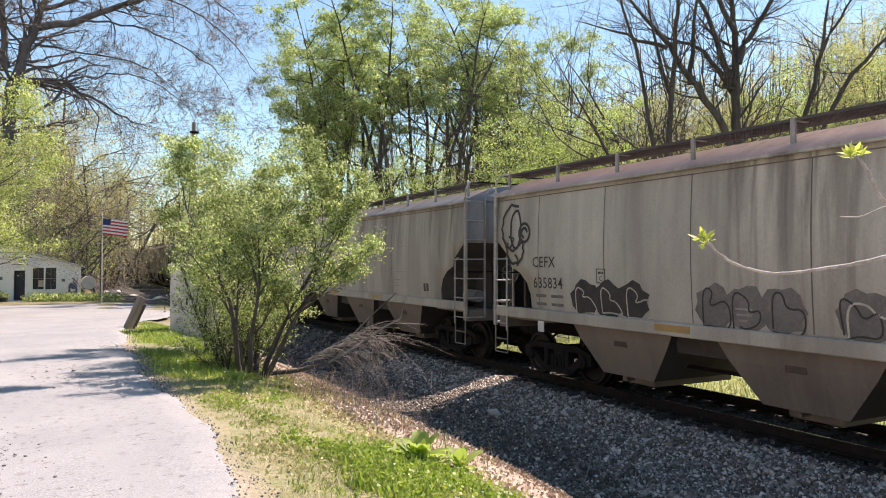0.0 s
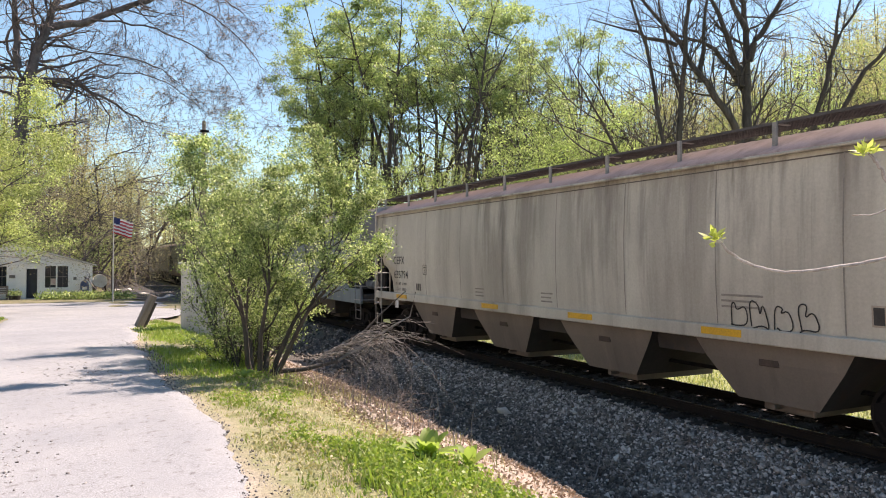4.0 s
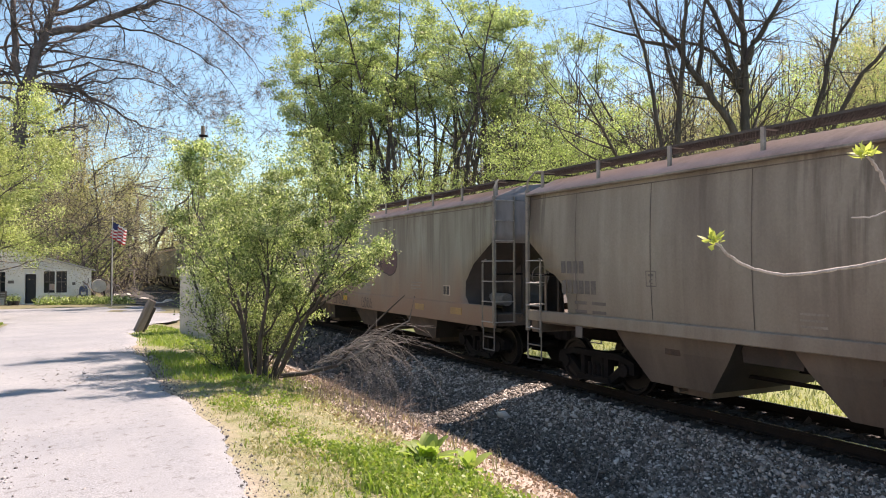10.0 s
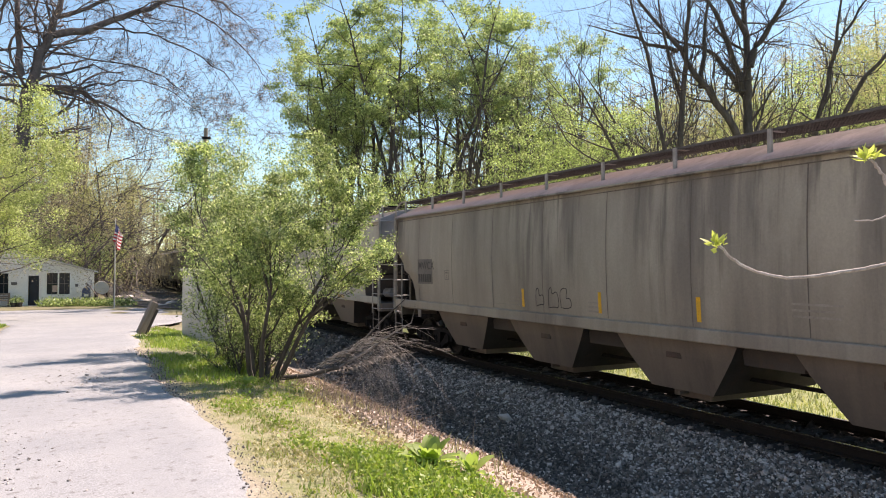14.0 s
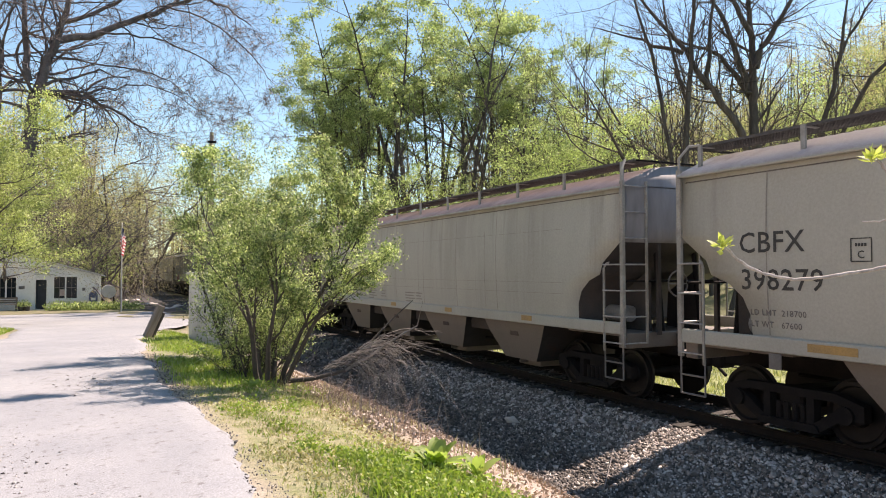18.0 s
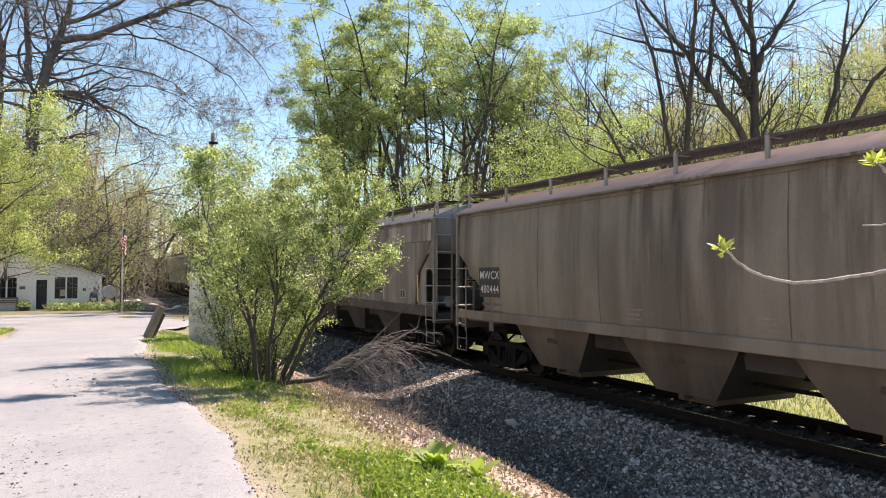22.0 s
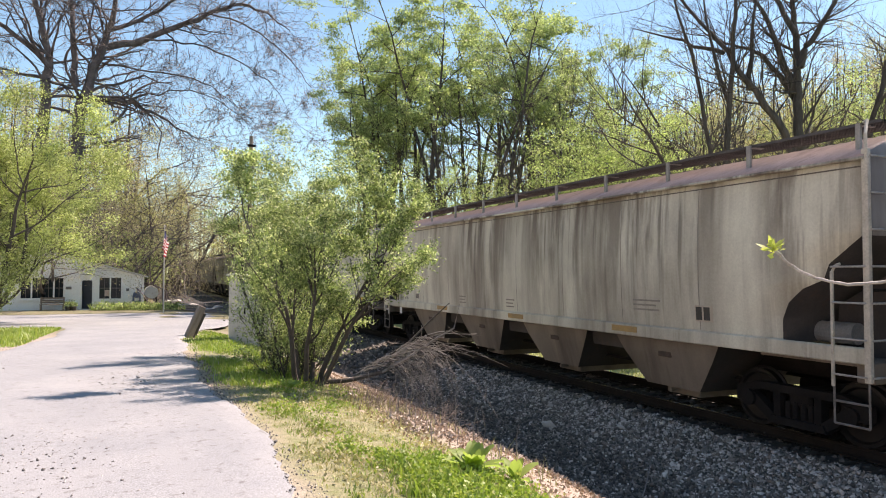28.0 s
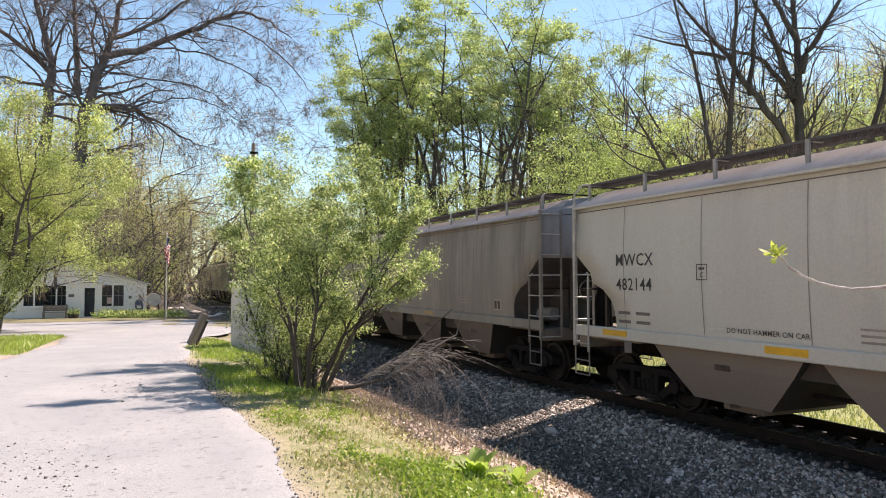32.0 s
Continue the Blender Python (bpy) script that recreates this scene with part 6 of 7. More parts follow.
# ---- post office and what stands round it ----
def post_office():
    X0, X1, Y0, Y1, PEAK = -12.6, 0.85, 56.0, 63.5, -6.0
    base, eave, top = -1.1, 2.33, 4.25
    root = thing("post_office", pose(0, 0, base), "small white clapboard post office with a low sloping roof", "building")
    th = 0.16

    def roof_h(x):
        return eave + (top - eave) * (1 - abs(x - PEAK) / (X1 - PEAK))

    # front wall in upright strips that leave the door and windows open
    cuts = [X0, -8.6, -7.0, -5.6, -4.3, -3.25, -2.5, -2.15, -0.62, X1]
    holes = {2: (0.8, 2.3), 3: (0.8, 2.3), 5: (0.06, 2.1), 7: (0.72, 2.33)}
    for k in range(len(cuts) - 1):
        a, b = cuts[k], cuts[k + 1]
        spans = [(0, None)] if k not in holes else [(0, holes[k][0]), (holes[k][1], None)]
        for z0, z1 in spans:
            h0, h1 = (roof_h(a), roof_h(b)) if z1 is None else (z1, z1)
            bm = bmesh.new()
            vs = []
            for y in (Y0, Y0 + th):
                vs.append([bm.verts.new(p) for p in ((a, y, z0), (b, y, z0), (b, y, h1), (a, y, h0))])
            f, r = vs
            bm.faces.new(f)
            bm.faces.new(r[::-1])
            for i in range(4):
                bm.faces.new((f[i], r[i], r[(i + 1) % 4], f[(i + 1) % 4]))
            bmesh.ops.recalc_face_normals(bm, faces=bm.faces)
            part("wall_board", bm, WHITE_PAINT, root)
    part("side_wall", boxed(X1 - th, Y0 + th, 0, X1, Y1, eave), WHITE_PAINT, root)
    part("side_wall", boxed(X0, Y0 + th, 0, X0 + th, Y1, eave), WHITE_PAINT, root)
    part("back_wall", boxed(X0, Y1, 0, X1, Y1 + th, eave), WHITE_PAINT, root)
    part("floor", boxed(X0 + th, Y0 + th, -0.1, X1 - th, Y1, 0.05), DARK_ROOM, root)
    bm = bmesh.new()
    for xe in (X1 + 0.25, X0 - 0.25):
        prism_pts = [(PEAK, top + 0.03), (xe, roof_h(X1) - 0.05), (xe, roof_h(X1) + 0.05), (PEAK, top + 0.13)]
        a = [bm.verts.new((x, Y0 - 0.25, z)) for x, z in prism_pts]
        b = [bm.verts.new((x, Y1 + 0.3, z)) for x, z in prism_pts]
        bm.faces.new(a)
        bm.faces.new(b[::-1])
        for i in range(4):
            bm.faces.new((a[i], b[i], b[(i + 1) % 4], a[(i + 1) % 4]))
    bmesh.ops.recalc_face_normals(bm, faces=bm.faces)
    part("roof", bm, ROOF_WHITE, root, "pale metal roof")
    # boards: narrow upright battens on the front
    for k in range(34):
        x = X0 + 0.2 + k * 0.4
        if any(cuts[j] - 0.06 < x < cuts[j + 1] + 0.06 for j in holes) or x > X1 - 0.05:
            continue
        me = shared("batten", lambda: boxed(-0.018, -0.014, 0, 0.018, 0, 2.25))
        if not me.materials:
            me.materials.append(WHITE_PAINT)
        part("batten", me, None, root).location = (x, Y0, 0.04)
    for a, b, z0, z1, panes in ((-2.15, -0.62, 0.72, 2.33, 4), (-7.0, -5.6, 0.8, 2.3, 4), (-5.6, -4.3, 0.8, 2.3, 4)):
        win = part("window", boxed(a, Y0 + 0.09, z0, b, Y0 + 0.1, z1), GLASS_DARK, root, "dark sash window")
        bm = bmesh.new()
        for x in (a, b):
            box(bm, x - 0.06, Y0 - 0.03, z0 - 0.06, x + 0.06, Y0 + 0.085, z1 + 0.06)
        for z in (z0, z1):
            box(bm, a + 0.06, Y0 - 0.027, z - 0.06, b - 0.06, Y0 + 0.085, z + 0.06)
        part("window_frame", bm, WHITE_PAINT, win)
        part("window_sill", boxed(a - 0.1, Y0 - 0.09, z0 - 0.11, b + 0.1, Y0 - 0.03, z0 - 0.06), WHITE_PAINT, win)
        part("mullion", boxed((a + b) / 2 - 0.05, Y0 + 0.01, z0 + 0.06, (a + b) / 2 + 0.05, Y0 + 0.08, z1 - 0.06), WHITE_PAINT, win)
        for k in (0.25, 0.75):
            x = a + (b - a) * k
            part("glazing_bar", boxed(x - 0.014, Y0 + 0.04, z0 + 0.06, x + 0.014, Y0 + 0.08, z1 - 0.06), GREY_STENCIL, win)
        part("glazing_bar", boxed(a + 0.06, Y0 + 0.035, (z0 + z1) / 2 - 0.025, b - 0.06, Y0 + 0.075, (z0 + z1) / 2 + 0.025), GREY_STENCIL, win)
    part("notice", boxed(-1.75, Y0 + 0.075, 0.95, -1.4, Y0 + 0.088, 1.4), NOTICE, root, "faded paper notice behind the glass")
    part("door", boxed(-3.2, Y0 + 0.5, 0.05, -2.55, Y0 + 0.54, 2.08), DOOR_BLUE, root, "dark door standing open")
    bm = bmesh.new()
    for x in (-3.25, -2.5):
        box(bm, x - 0.05, Y0 - 0.02, 0.02, x + 0.05, Y0 + 0.15, 2.16)
    box(bm, -3.2, Y0 - 0.018, 2.08, -2.55, Y0 + 0.15, 2.18)
    part("door_frame", bm, WHITE_PAINT, root)
    part("door_step", boxed(-3.5, Y0 - 0.7, -0.12, -2.3, Y0 - 0.01, 0.04, 0.02), CONCRETE, root)
    sign = part("sign_board", boxed(-3.55, Y0 - 0.05, 2.36, -2.2, Y0 - 0.016, 2.95), WHITE_PAINT, root)
    part("sign_frame", boxed(-3.6, Y0 - 0.06, 2.93, -2.15, Y0 - 0.01, 2.98), GREY_STENCIL, sign)
    me = text_mesh("U.S. POST OFFICE", 0.17)
    co = np.empty(len(me.vertices) * 3, dtype=np.float32)
    me.vertices.foreach_get("co", co)
    co = co.reshape(-1, 3)
    me.vertices.foreach_set("co", np.stack([co[:, 0] * 0.86 - 3.5, np.full(len(co), Y0 - 0.056), co[:, 1] + 2.72], -1).astype(np.float32).ravel())
    me.update()
    part("lettering", me, BLACK_PAINT, sign)
    for z, w in ((2.58, 0.7), (2.45, 0.9)):
        part("stencil", boxed(-2.88 - w / 2, Y0 - 0.056, z, -2.88 + w / 2, Y0 - 0.052, z + 0.05), GREY_STENCIL, sign)
    part("plaque", boxed(-4.2, Y0 - 0.04, 1.45, -3.85, Y0 - 0.016, 1.65), GREY_STENCIL, root, "small dark plaque")
    part("mail_slot", boxed(-0.35, Y0 - 0.05, 1.3, -0.15, Y0 - 0.016, 1.5), GREY_STENCIL, root)


DARK_ROOM = surface("dim room floor", (0.1, 0.09, 0.08), (0.07, 0.065, 0.06), 2, 20, 0.9)
ROOF_WHITE = surface("pale metal roofing", (0.62, 0.62, 0.6), (0.5, 0.5, 0.48), 2, 30, 0.5)
NOTICE = surface("faded notice", (0.6, 0.5, 0.45), (0.5, 0.35, 0.3), 6, 40, 0.8)
DOOR_BLUE = surface("dark blue door", (0.03, 0.04, 0.06), (0.02, 0.028, 0.045), 3, 40, 0.5)
CONCRETE = surface("old concrete", (0.45, 0.43, 0.4), (0.36, 0.34, 0.31), 3, 40, 0.9, 0, 0.3)
MAILBOX_BLUE = surface("mailbox blue paint", (0.03, 0.06, 0.16), (0.025, 0.05, 0.13), 3, 40, 0.4)
POST_WOOD = surface("weathered grey timber", (0.26, 0.22, 0.18), (0.17, 0.14, 0.115), 5, 50, 0.9, 0, 0.5, 0.004, stretch=(3, 3, 0.3))
GALV = surface("pale grey sheet steel", (0.55, 0.55, 0.52), (0.44, 0.44, 0.42), 2, 40, 0.55, 0.1, 0.1)
FLAG_RED = surface("flag red cloth", (0.5, 0.04, 0.05), (0.42, 0.035, 0.045), 5, 60, 0.85)
FLAG_WHITE = surface("flag white cloth", (0.75, 0.74, 0.72), (0.66, 0.65, 0.64), 5, 60, 0.85)
FLAG_BLUE = surface("flag blue cloth", (0.03, 0.04, 0.14), (0.025, 0.035, 0.11), 5, 60, 0.85)
PALE_STONE = surface("pale stone and sunlit streak", (0.6, 0.58, 0.55), (0.5, 0.47, 0.44), 3, 40, 0.95)
# Shade on the crossing lane is put into this dark colour.
SHADED_TARMAC = surface("tarmac darkened for shade", (0.04, 0.038, 0.038), (0.065, 0.06, 0.06), 1.5, 40, 0.9, 0, 0.4)
post_office()

mailbox = thing("mailbox", pose(0.35, 55.2, -1.08), "dark blue street mailbox with a domed top", "mailbox")
_bm = bmesh.new()
prism(_bm, [(-0.27, 0.3), (0.27, 0.3), (0.27, 1.0), (0.22, 1.16), (0.1, 1.26), (-0.1, 1.26), (-0.22, 1.16), (-0.27, 1.0)], -0.28, 0.28)
part("box", _bm, MAILBOX_BLUE, mailbox).matrix_local = pose(0, 0, 0, 0, 0, 90)
for sx in (-1, 1):
    for sy in (-1, 1):
        part("leg", boxed(sx * 0.24 - 0.025, sy * 0.24 - 0.025, 0, sx * 0.24 + 0.025, sy * 0.24 + 0.025, 0.32), MAILBOX_BLUE, mailbox)
part("emblem", boxed(-0.14, -0.292, 0.62, 0.14, -0.284, 0.8, 0.002), WHITE_STENCIL, mailbox, "white emblem plate")

tank = thing("fuel_tank", pose(1.35, 56.2, -1.05), "pale grey fuel tank on steel legs", "tank")
part("shell", rod(bmesh.new(), (0, -0.1, 1.15), (0, 1.4, 1.15), 0.47, sides=28), GALV, tank)
for x, y in ((-0.35, 0.1), (0.35, 0.1), (-0.35, 1.2), (0.35, 1.2)):
    part("leg", rod(bmesh.new(), (x * 0.9, y, 0.9), (x * 1.25, y, 0), 0.035), STEEL_DARK, tank)

stump = thing("chimney_stack", pose(0.95, 64.2, -1.2), "dark square chimney stack behind the post office", "chimney")
part("shaft", boxed(-0.24, -0.24, 0, 0.24, 0.24, 4.0, 0.02), BARK_DARK, stump)
part("cap", boxed(-0.3, -0.3, 4.0, 0.3, 0.3, 4.12, 0.02), BARK_DARK, stump)

pole = thing("flagpole", pose(1.9, 49.0, -1.02), "slim pale metal flagpole", "flagpole")
part("shaft", rod(bmesh.new(), (0, 0, 0), (0, 0, 5.55), 0.045, 0.03, 12), GALV, pole)
part("ball", rod(bmesh.new(), (0, 0, 5.55), (0, 0, 5.65), 0.06, 0.02, 10), GALV, pole)
flag = thing("flag", pose(1.9, 49.0, 4.3), "red, white and blue striped flag on the pole", "flag")
FLAG_PIECES = []
for k in range(6):
    # each strip of cloth hangs from the one before it
    strip = part("cloth_strip", boxed(0, -0.006, -1.0, 0.245, 0.006, -0.9), FLAG_RED, flag)
    for j in range(1, 10):
        canton = k < 2 and j >= 6
        part("stripe", boxed(0, -0.006, -1.0 + j * 0.1, 0.245, 0.006, -0.9 + j * 0.1), FLAG_BLUE if canton else (FLAG_WHITE if j % 2 else FLAG_RED), strip)
    FLAG_PIECES.append(strip)

utility = thing("utility_pole", pose(6.6, 45.0, -1.2), "weathered wooden utility pole", "utility pole")
part("pole", rod(bmesh.new(), (0, 0, 0), (0.1, 0, 11.3), 0.17, 0.12, 12), POST_WOOD, utility)
part("bracket", boxed(-0.15, -0.2, 10.6, 0.35, -0.1, 10.75, 0.01), STEEL_DARK, utility)
part("transformer", rod(bmesh.new(), (0.12, -0.3, 9.2), (0.12, -0.3, 10.0), 0.17, sides=14), STEEL_GREY, utility)
for k, (z, far) in enumerate(((9.9, (-26, 62, 8.6)), (9.5, (-26, 62, 8.2)), (9.6, (28, 10, 9.2)))):
    a_, b_ = Vector((6.65, 45, z)), Vector(far)
    pts = [a_.lerp(b_, t) - Vector((0, 0, 1.4 * 4 * t * (1 - t) * 0.5)) for t in np.linspace(0, 1, 14)]
    tagged(part("overhead_wire", tube_mesh("wire", [(np.array([list(p) for p in pts]), np.full(14, 0.007), 4)], STEEL_DARK), None, None), "thin dark overhead wire", "wire")

leaning = thing("guard_post", pose(1.55, 22.6, float(road_z(22.6)) - 0.1, 0, 24, 12), "weathered timber guard post leaning over", "post")
part("timber", boxed(-0.1, -0.12, 0, 0.1, 0.12, 1.05, 0.015), POST_WOOD, leaning)
part("brace", boxed(0.104, -0.09, 0, 0.19, 0.09, 0.88, 0.01), BARK_DARK, leaning, "darker board against the post")

cabinet = thing("utility_cabinet", pose(3.6, 21.0, -0.55, 0, 0, 4), "pale grey sheet steel utility cabinet behind the bush", "cabinet")
part("body", boxed(-0.95, -0.6, 0.1, 0.95, 0.6, 2.0, 0.02), GALV, cabinet)
part("plinth", boxed(-1.0, -0.65, -0.2, 1.0, 0.65, 0.1, 0.02), CONCRETE, cabinet)
part("lid", boxed(-1.02, -0.68, 2.0, 1.02, 0.68, 2.07, 0.02), GALV, cabinet)
for x in (-0.48, 0.48):
    dr = part("door", boxed(x - 0.44, -0.625, 0.2, x + 0.44, -0.604, 1.92, 0.006), GALV, cabinet)
    part("handle", boxed(x - 0.3, -0.66, 0.95, x - 0.26, -0.626, 1.15), STEEL_DARK, dr)
marker = thing("marker_stake", pose(2.88, 23.5, -0.5), "thin white marker stake", "stake")
part("stake", boxed(-0.03, -0.015, 0, 0.03, 0.015, 1.5), WHITE_PAINT, marker)

bench = thing("bench", pose(-4.95, 55.2, -1.1), "grey wooden bench against the post office wall", "bench")
for k in range(3):
    part("seat_slat", boxed(-0.75, -0.2 + k * 0.15, 0.42, 0.75, -0.08 + k * 0.15, 0.46), POST_WOOD, bench)
    part("back_slat", boxed(-0.75, 0.26, 0.52 + k * 0.14, 0.75, 0.29, 0.63 + k * 0.14), POST_WOOD, bench)
for x in (-0.68, 0.68):
    part("leg", boxed(x - 0.05, -0.2, 0, x + 0.05, -0.12, 0.42), POST_WOOD, bench)
    part("leg", boxed(x - 0.05, 0.2, 0, x + 0.05, 0.26, 0.95), POST_WOOD, bench)
for x, y in ((-3.75, 55.3), (-4.0, 55.0), (-3.6, 54.9)):
    pot = thing("flower_pot", pose(x, y, -1.08), "dark flower pot with a small leafy plant", "flower pot", "pots by the door")
    part("pot", rod(bmesh.new(), (0, 0, 0), (0, 0, 0.28), 0.13, 0.17, 14), BARK_DARK, pot)
    _rg = np.random.default_rng(int(x * -100))
    part("foliage", leaf_mesh("foliage", _rg.normal(0, 0.12, (150, 3)) + [0, 0, 0.42], 0.1, LEAF_BUSH, _rg, 0.6, 0.02), None, pot)

# bed of leafy plants before the wall
_rg = np.random.default_rng(31)
for x in np.arange(-2.1, 3.0, 0.42):
    y = 54.3 + _rg.normal(0, 0.15) - max(0, x) * 0.6
    clump = thing("border_plant", pose(x, y, float(ground_z(x, y)) - 0.02), "clump of leafy green border plants", "plant", "plants before the post office")
    n = 190
    pts = np.stack([_rg.normal(0, 0.26, n), _rg.normal(0, 0.3, n), np.abs(_rg.normal(0.2, 0.14, n))], -1)
    part("foliage", leaf_mesh("foliage", pts, 0.2, LEAF_BUSH, _rg, 0.4, 0.02, -0.8), None, clump)

# dark tarmac of the crossing, shade in its colour; pale ridges for sunlit streaks
def crossing():
    ys = np.linspace(42, 118, 110)
    left = np.interp(ys, [42, 46, 50, 60, 118], [5.9, 5.2, 3.7, 2.3, 1.4]) + 0.15 * np.sin(ys * 1.3)
    u = np.linspace(0, 1, 16)
    X = left[:, None] + (8.6 - left)[:, None] * u[None]
    Y = np.repeat(ys[:, None], 16, 1)
    Z = ground_z(X, Y) + 0.045
    i = np.arange(X.size).reshape(X.shape)
    faces = np.stack([i[:-1, :-1], i[:-1, 1:], i[1:, 1:], i[1:, :-1]], -1).reshape(-1, 4)
    me = raw_mesh("crossing_road", np.stack([X, Y, Z], -1).reshape(-1, 3), faces, SHADED_TARMAC, True)
    tagged(part("crossing_road", me, None, None), "dark tarmac lane to the level crossing, shade in its colour", "road", kind="structure")
    # Pale ridges added in place of sunlit streaks across the lane.
    for k, (x0, y0, x1, y1) in enumerate(((2.6, 66.5, 4.2, 67.2), (3.0, 57.5, 5.0, 60.5), (4.4, 51.6, 6.2, 54.2), (6.0, 47.2, 7.6, 49.0))):
        t = np.linspace(0, 1, 16)
        x, y = x0 + (x1 - x0) * t, y0 + (y1 - y0) * t + 0.35 * np.sin(t * 7 + k)
        path = np.stack([x, y, ground_z(x, y) + 0.03], -1)
        ob = part("gravel_ridge", tube_mesh("gravel_ridge", [(path, 0.13 + 0.05 * np.sin(t * 11), 6)], PALE_STONE), None, None)
        tagged(ob, "low pale ridge added for a sunlit streak on the tarmac", "gravel", "gravel ridges at the crossing")


crossing()


# ---- foreground: stones, grass, litter ----
def stone_mesh(seed, n=1):
    """A broken stone of 8 faces."""
    rng = np.random.default_rng(seed)
    v = np.array([[-1, 0, 0], [1, 0, 0], [0, -1, 0], [0, 1, 0], [0, 0, -1], [0, 0, 1]], dtype=float) * 0.6
    v += rng.uniform(-0.24, 0.24, v.shape)
    v[:, 2] *= 0.8
    f = np.array([[0, 2, 5], [2, 1, 5], [1, 3, 5], [3, 0, 5], [2, 0, 4], [1, 2, 4], [3, 1, 4], [0, 3, 4]])
    return v, f


def stones(name, n, xr, yr, size, material, seed, sink=0.3, keep=None):
    rng = np.random.default_rng(seed)
    shapes = [stone_mesh(s)[0] for s in range(12)]
    f = stone_mesh(0)[1]
    x, y = rng.uniform(*xr, n), rng.uniform(*yr, n)
    if keep is not None:
        ok = keep(x, y, rng)
        x, y = x[ok], y[ok]
    n = len(x)
    z = ground_z(x, y)
    s = size * rng.lognormal(0, 0.35, n)
    q = rng.normal(size=(n, 4))
    q /= np.linalg.norm(q, axis=1)[:, None]
    w, a, b, c = q.T
    R = np.stack([1 - 2 * (b * b + c * c), 2 * (a * b - c * w), 2 * (a * c + b * w), 2 * (a * b + c * w), 1 - 2 * (a * a + c * c), 2 * (b * c - a * w),
                  2 * (a * c - b * w), 2 * (b * c + a * w), 1 - 2 * (a * a + b * b)], -1).reshape(-1, 3, 3)
    base = np.stack([shapes[k] for k in rng.integers(0, 12, n)])
    v = np.einsum("nij,nkj->nki", R, base) * s[:, None, None] + np.stack([x, y, z + s * (0.5 - sink)], -1)[:, None]
    faces = (f[None] + 6 * np.arange(n)[:, None, None]).reshape(-1, 3)
    return raw_mesh(name, v.reshape(-1, 3), faces, material)


def stone_material(name, c1, c2, c3):
    m, nt, b = blank(name)
    rnd = nt.nodes.new("ShaderNodeNewGeometry").outputs["Random Per Island"]
    own = nt.nodes.new("ShaderNodeObjectInfo").outputs["Random"]
    both = nt.nodes.new("ShaderNodeMath")
    both.operation = "ADD"
    nt.links.new(rnd, both.inputs[0])
    nt.links.new(own, both.inputs[1])
    fr = nt.nodes.new("ShaderNodeMath")
    fr.operation = "FRACT"
    nt.links.new(both.outputs[0], fr.inputs[0])
    col = ramp(nt, fr.outputs[0], [(0.0, c1), (0.55, c2), (1.0, c3)])
    n = noise_tex(nt, coords(nt), 40, 4.0)
    col = mix(nt, 1.0, col, ramp(nt, n, [(0.3, 0.75), (0.7, 1.2)]), "MULTIPLY")
    nt.links.new(col, b.inputs["Base Color"])
    b.inputs["Roughness"].default_value = 0.85
    bump(nt, b, n, 0.4, 0.006)
    return m


BALLAST = stone_material("ballast stone", (0.07, 0.059, 0.05), (0.24, 0.204, 0.174), (0.68, 0.62, 0.56))
# Train shade over the ditch and bank is put into these stones' colour.
BALLAST_BANK_SHADE = stone_material("bank ballast with shade", (0.045, 0.039, 0.033), (0.115, 0.1, 0.085), (0.3, 0.27, 0.24))
# Shade under the train is put into the colour of these track stones.
BALLAST_TRACK_SHADE = stone_material("track ballast with train shade", (0.04, 0.035, 0.032), (0.075, 0.066, 0.06), (0.13, 0.115, 0.105))
PEBBLE = stone_material("road pebble", (0.06, 0.056, 0.054), (0.13, 0.122, 0.118), (0.42, 0.4, 0.38))
bed = thing("ballast_bed", pose(0, 0, 0), "bank of broken grey ballast stones", "ballast", kind="stuff")


def thin_out(x, y, rng):
    return rng.uniform(0, 1, len(x)) < np.interp(y, [3, 10, 34], [1.0, 0.75, 0.25]) * np.interp(x, [9.2, 13], [1.0, 0.4]) * np.clip((x - np.interp(y, [5, 9], [5.6, 7.0])) / 0.9, 0.12, 1.0)


part("stones", stones("stones", 92000, (5.2, 9.12), (2.8, 19), 0.038, BALLAST, 1, 0.3, thin_out), None, bed)
part("stones", stones("stones", 9500, (9.1, 12.2), (-2, 26), 0.06, BALLAST_TRACK_SHADE, 2, 0.35, thin_out), None, bed)
part("stones", stones("stones", 20000, (5.2, 7.9), (6.5, 17), 0.036, BALLAST_BANK_SHADE, 4, 0.3), None, bed)
part("stones", stones("stones", 7000, (6.0, 9), (18, 62), 0.085, BALLAST_BANK_SHADE, 3, 0.35), None, bed)
# single stones, the nearest ones
stone_data = []
for s in range(6):
    v, f = stone_mesh(100 + s)
    stone_data.append(raw_mesh("stone", v, f, BALLAST))
_rg = np.random.default_rng(8)
for k in range(300):
    x, y = _rg.uniform(5.6, 8.9), _rg.uniform(4.5, 10.5)
    s = 0.048 * _rg.lognormal(0, 0.25)
    st = part("stone", stone_data[k % 6], None, bed)
    st.matrix_world = pose(x, y, float(ground_z(x, y)) + s * 0.3, _rg.uniform(0, 360), _rg.uniform(0, 360), _rg.uniform(0, 360)) @ Matrix.Scale(s, 4)
rock_v, rock_f = stone_mesh(205)
rock = tagged(part("rock", raw_mesh("rock", rock_v * [0.34, 0.24, 0.24], rock_f, PALE_STONE), None, None), "pale rock lying on the ballast bank", "rock")
rock.matrix_world = pose(7.35, 11.7, float(ground_z(7.35, 11.7)) + 0.08, 10, 20, 40)
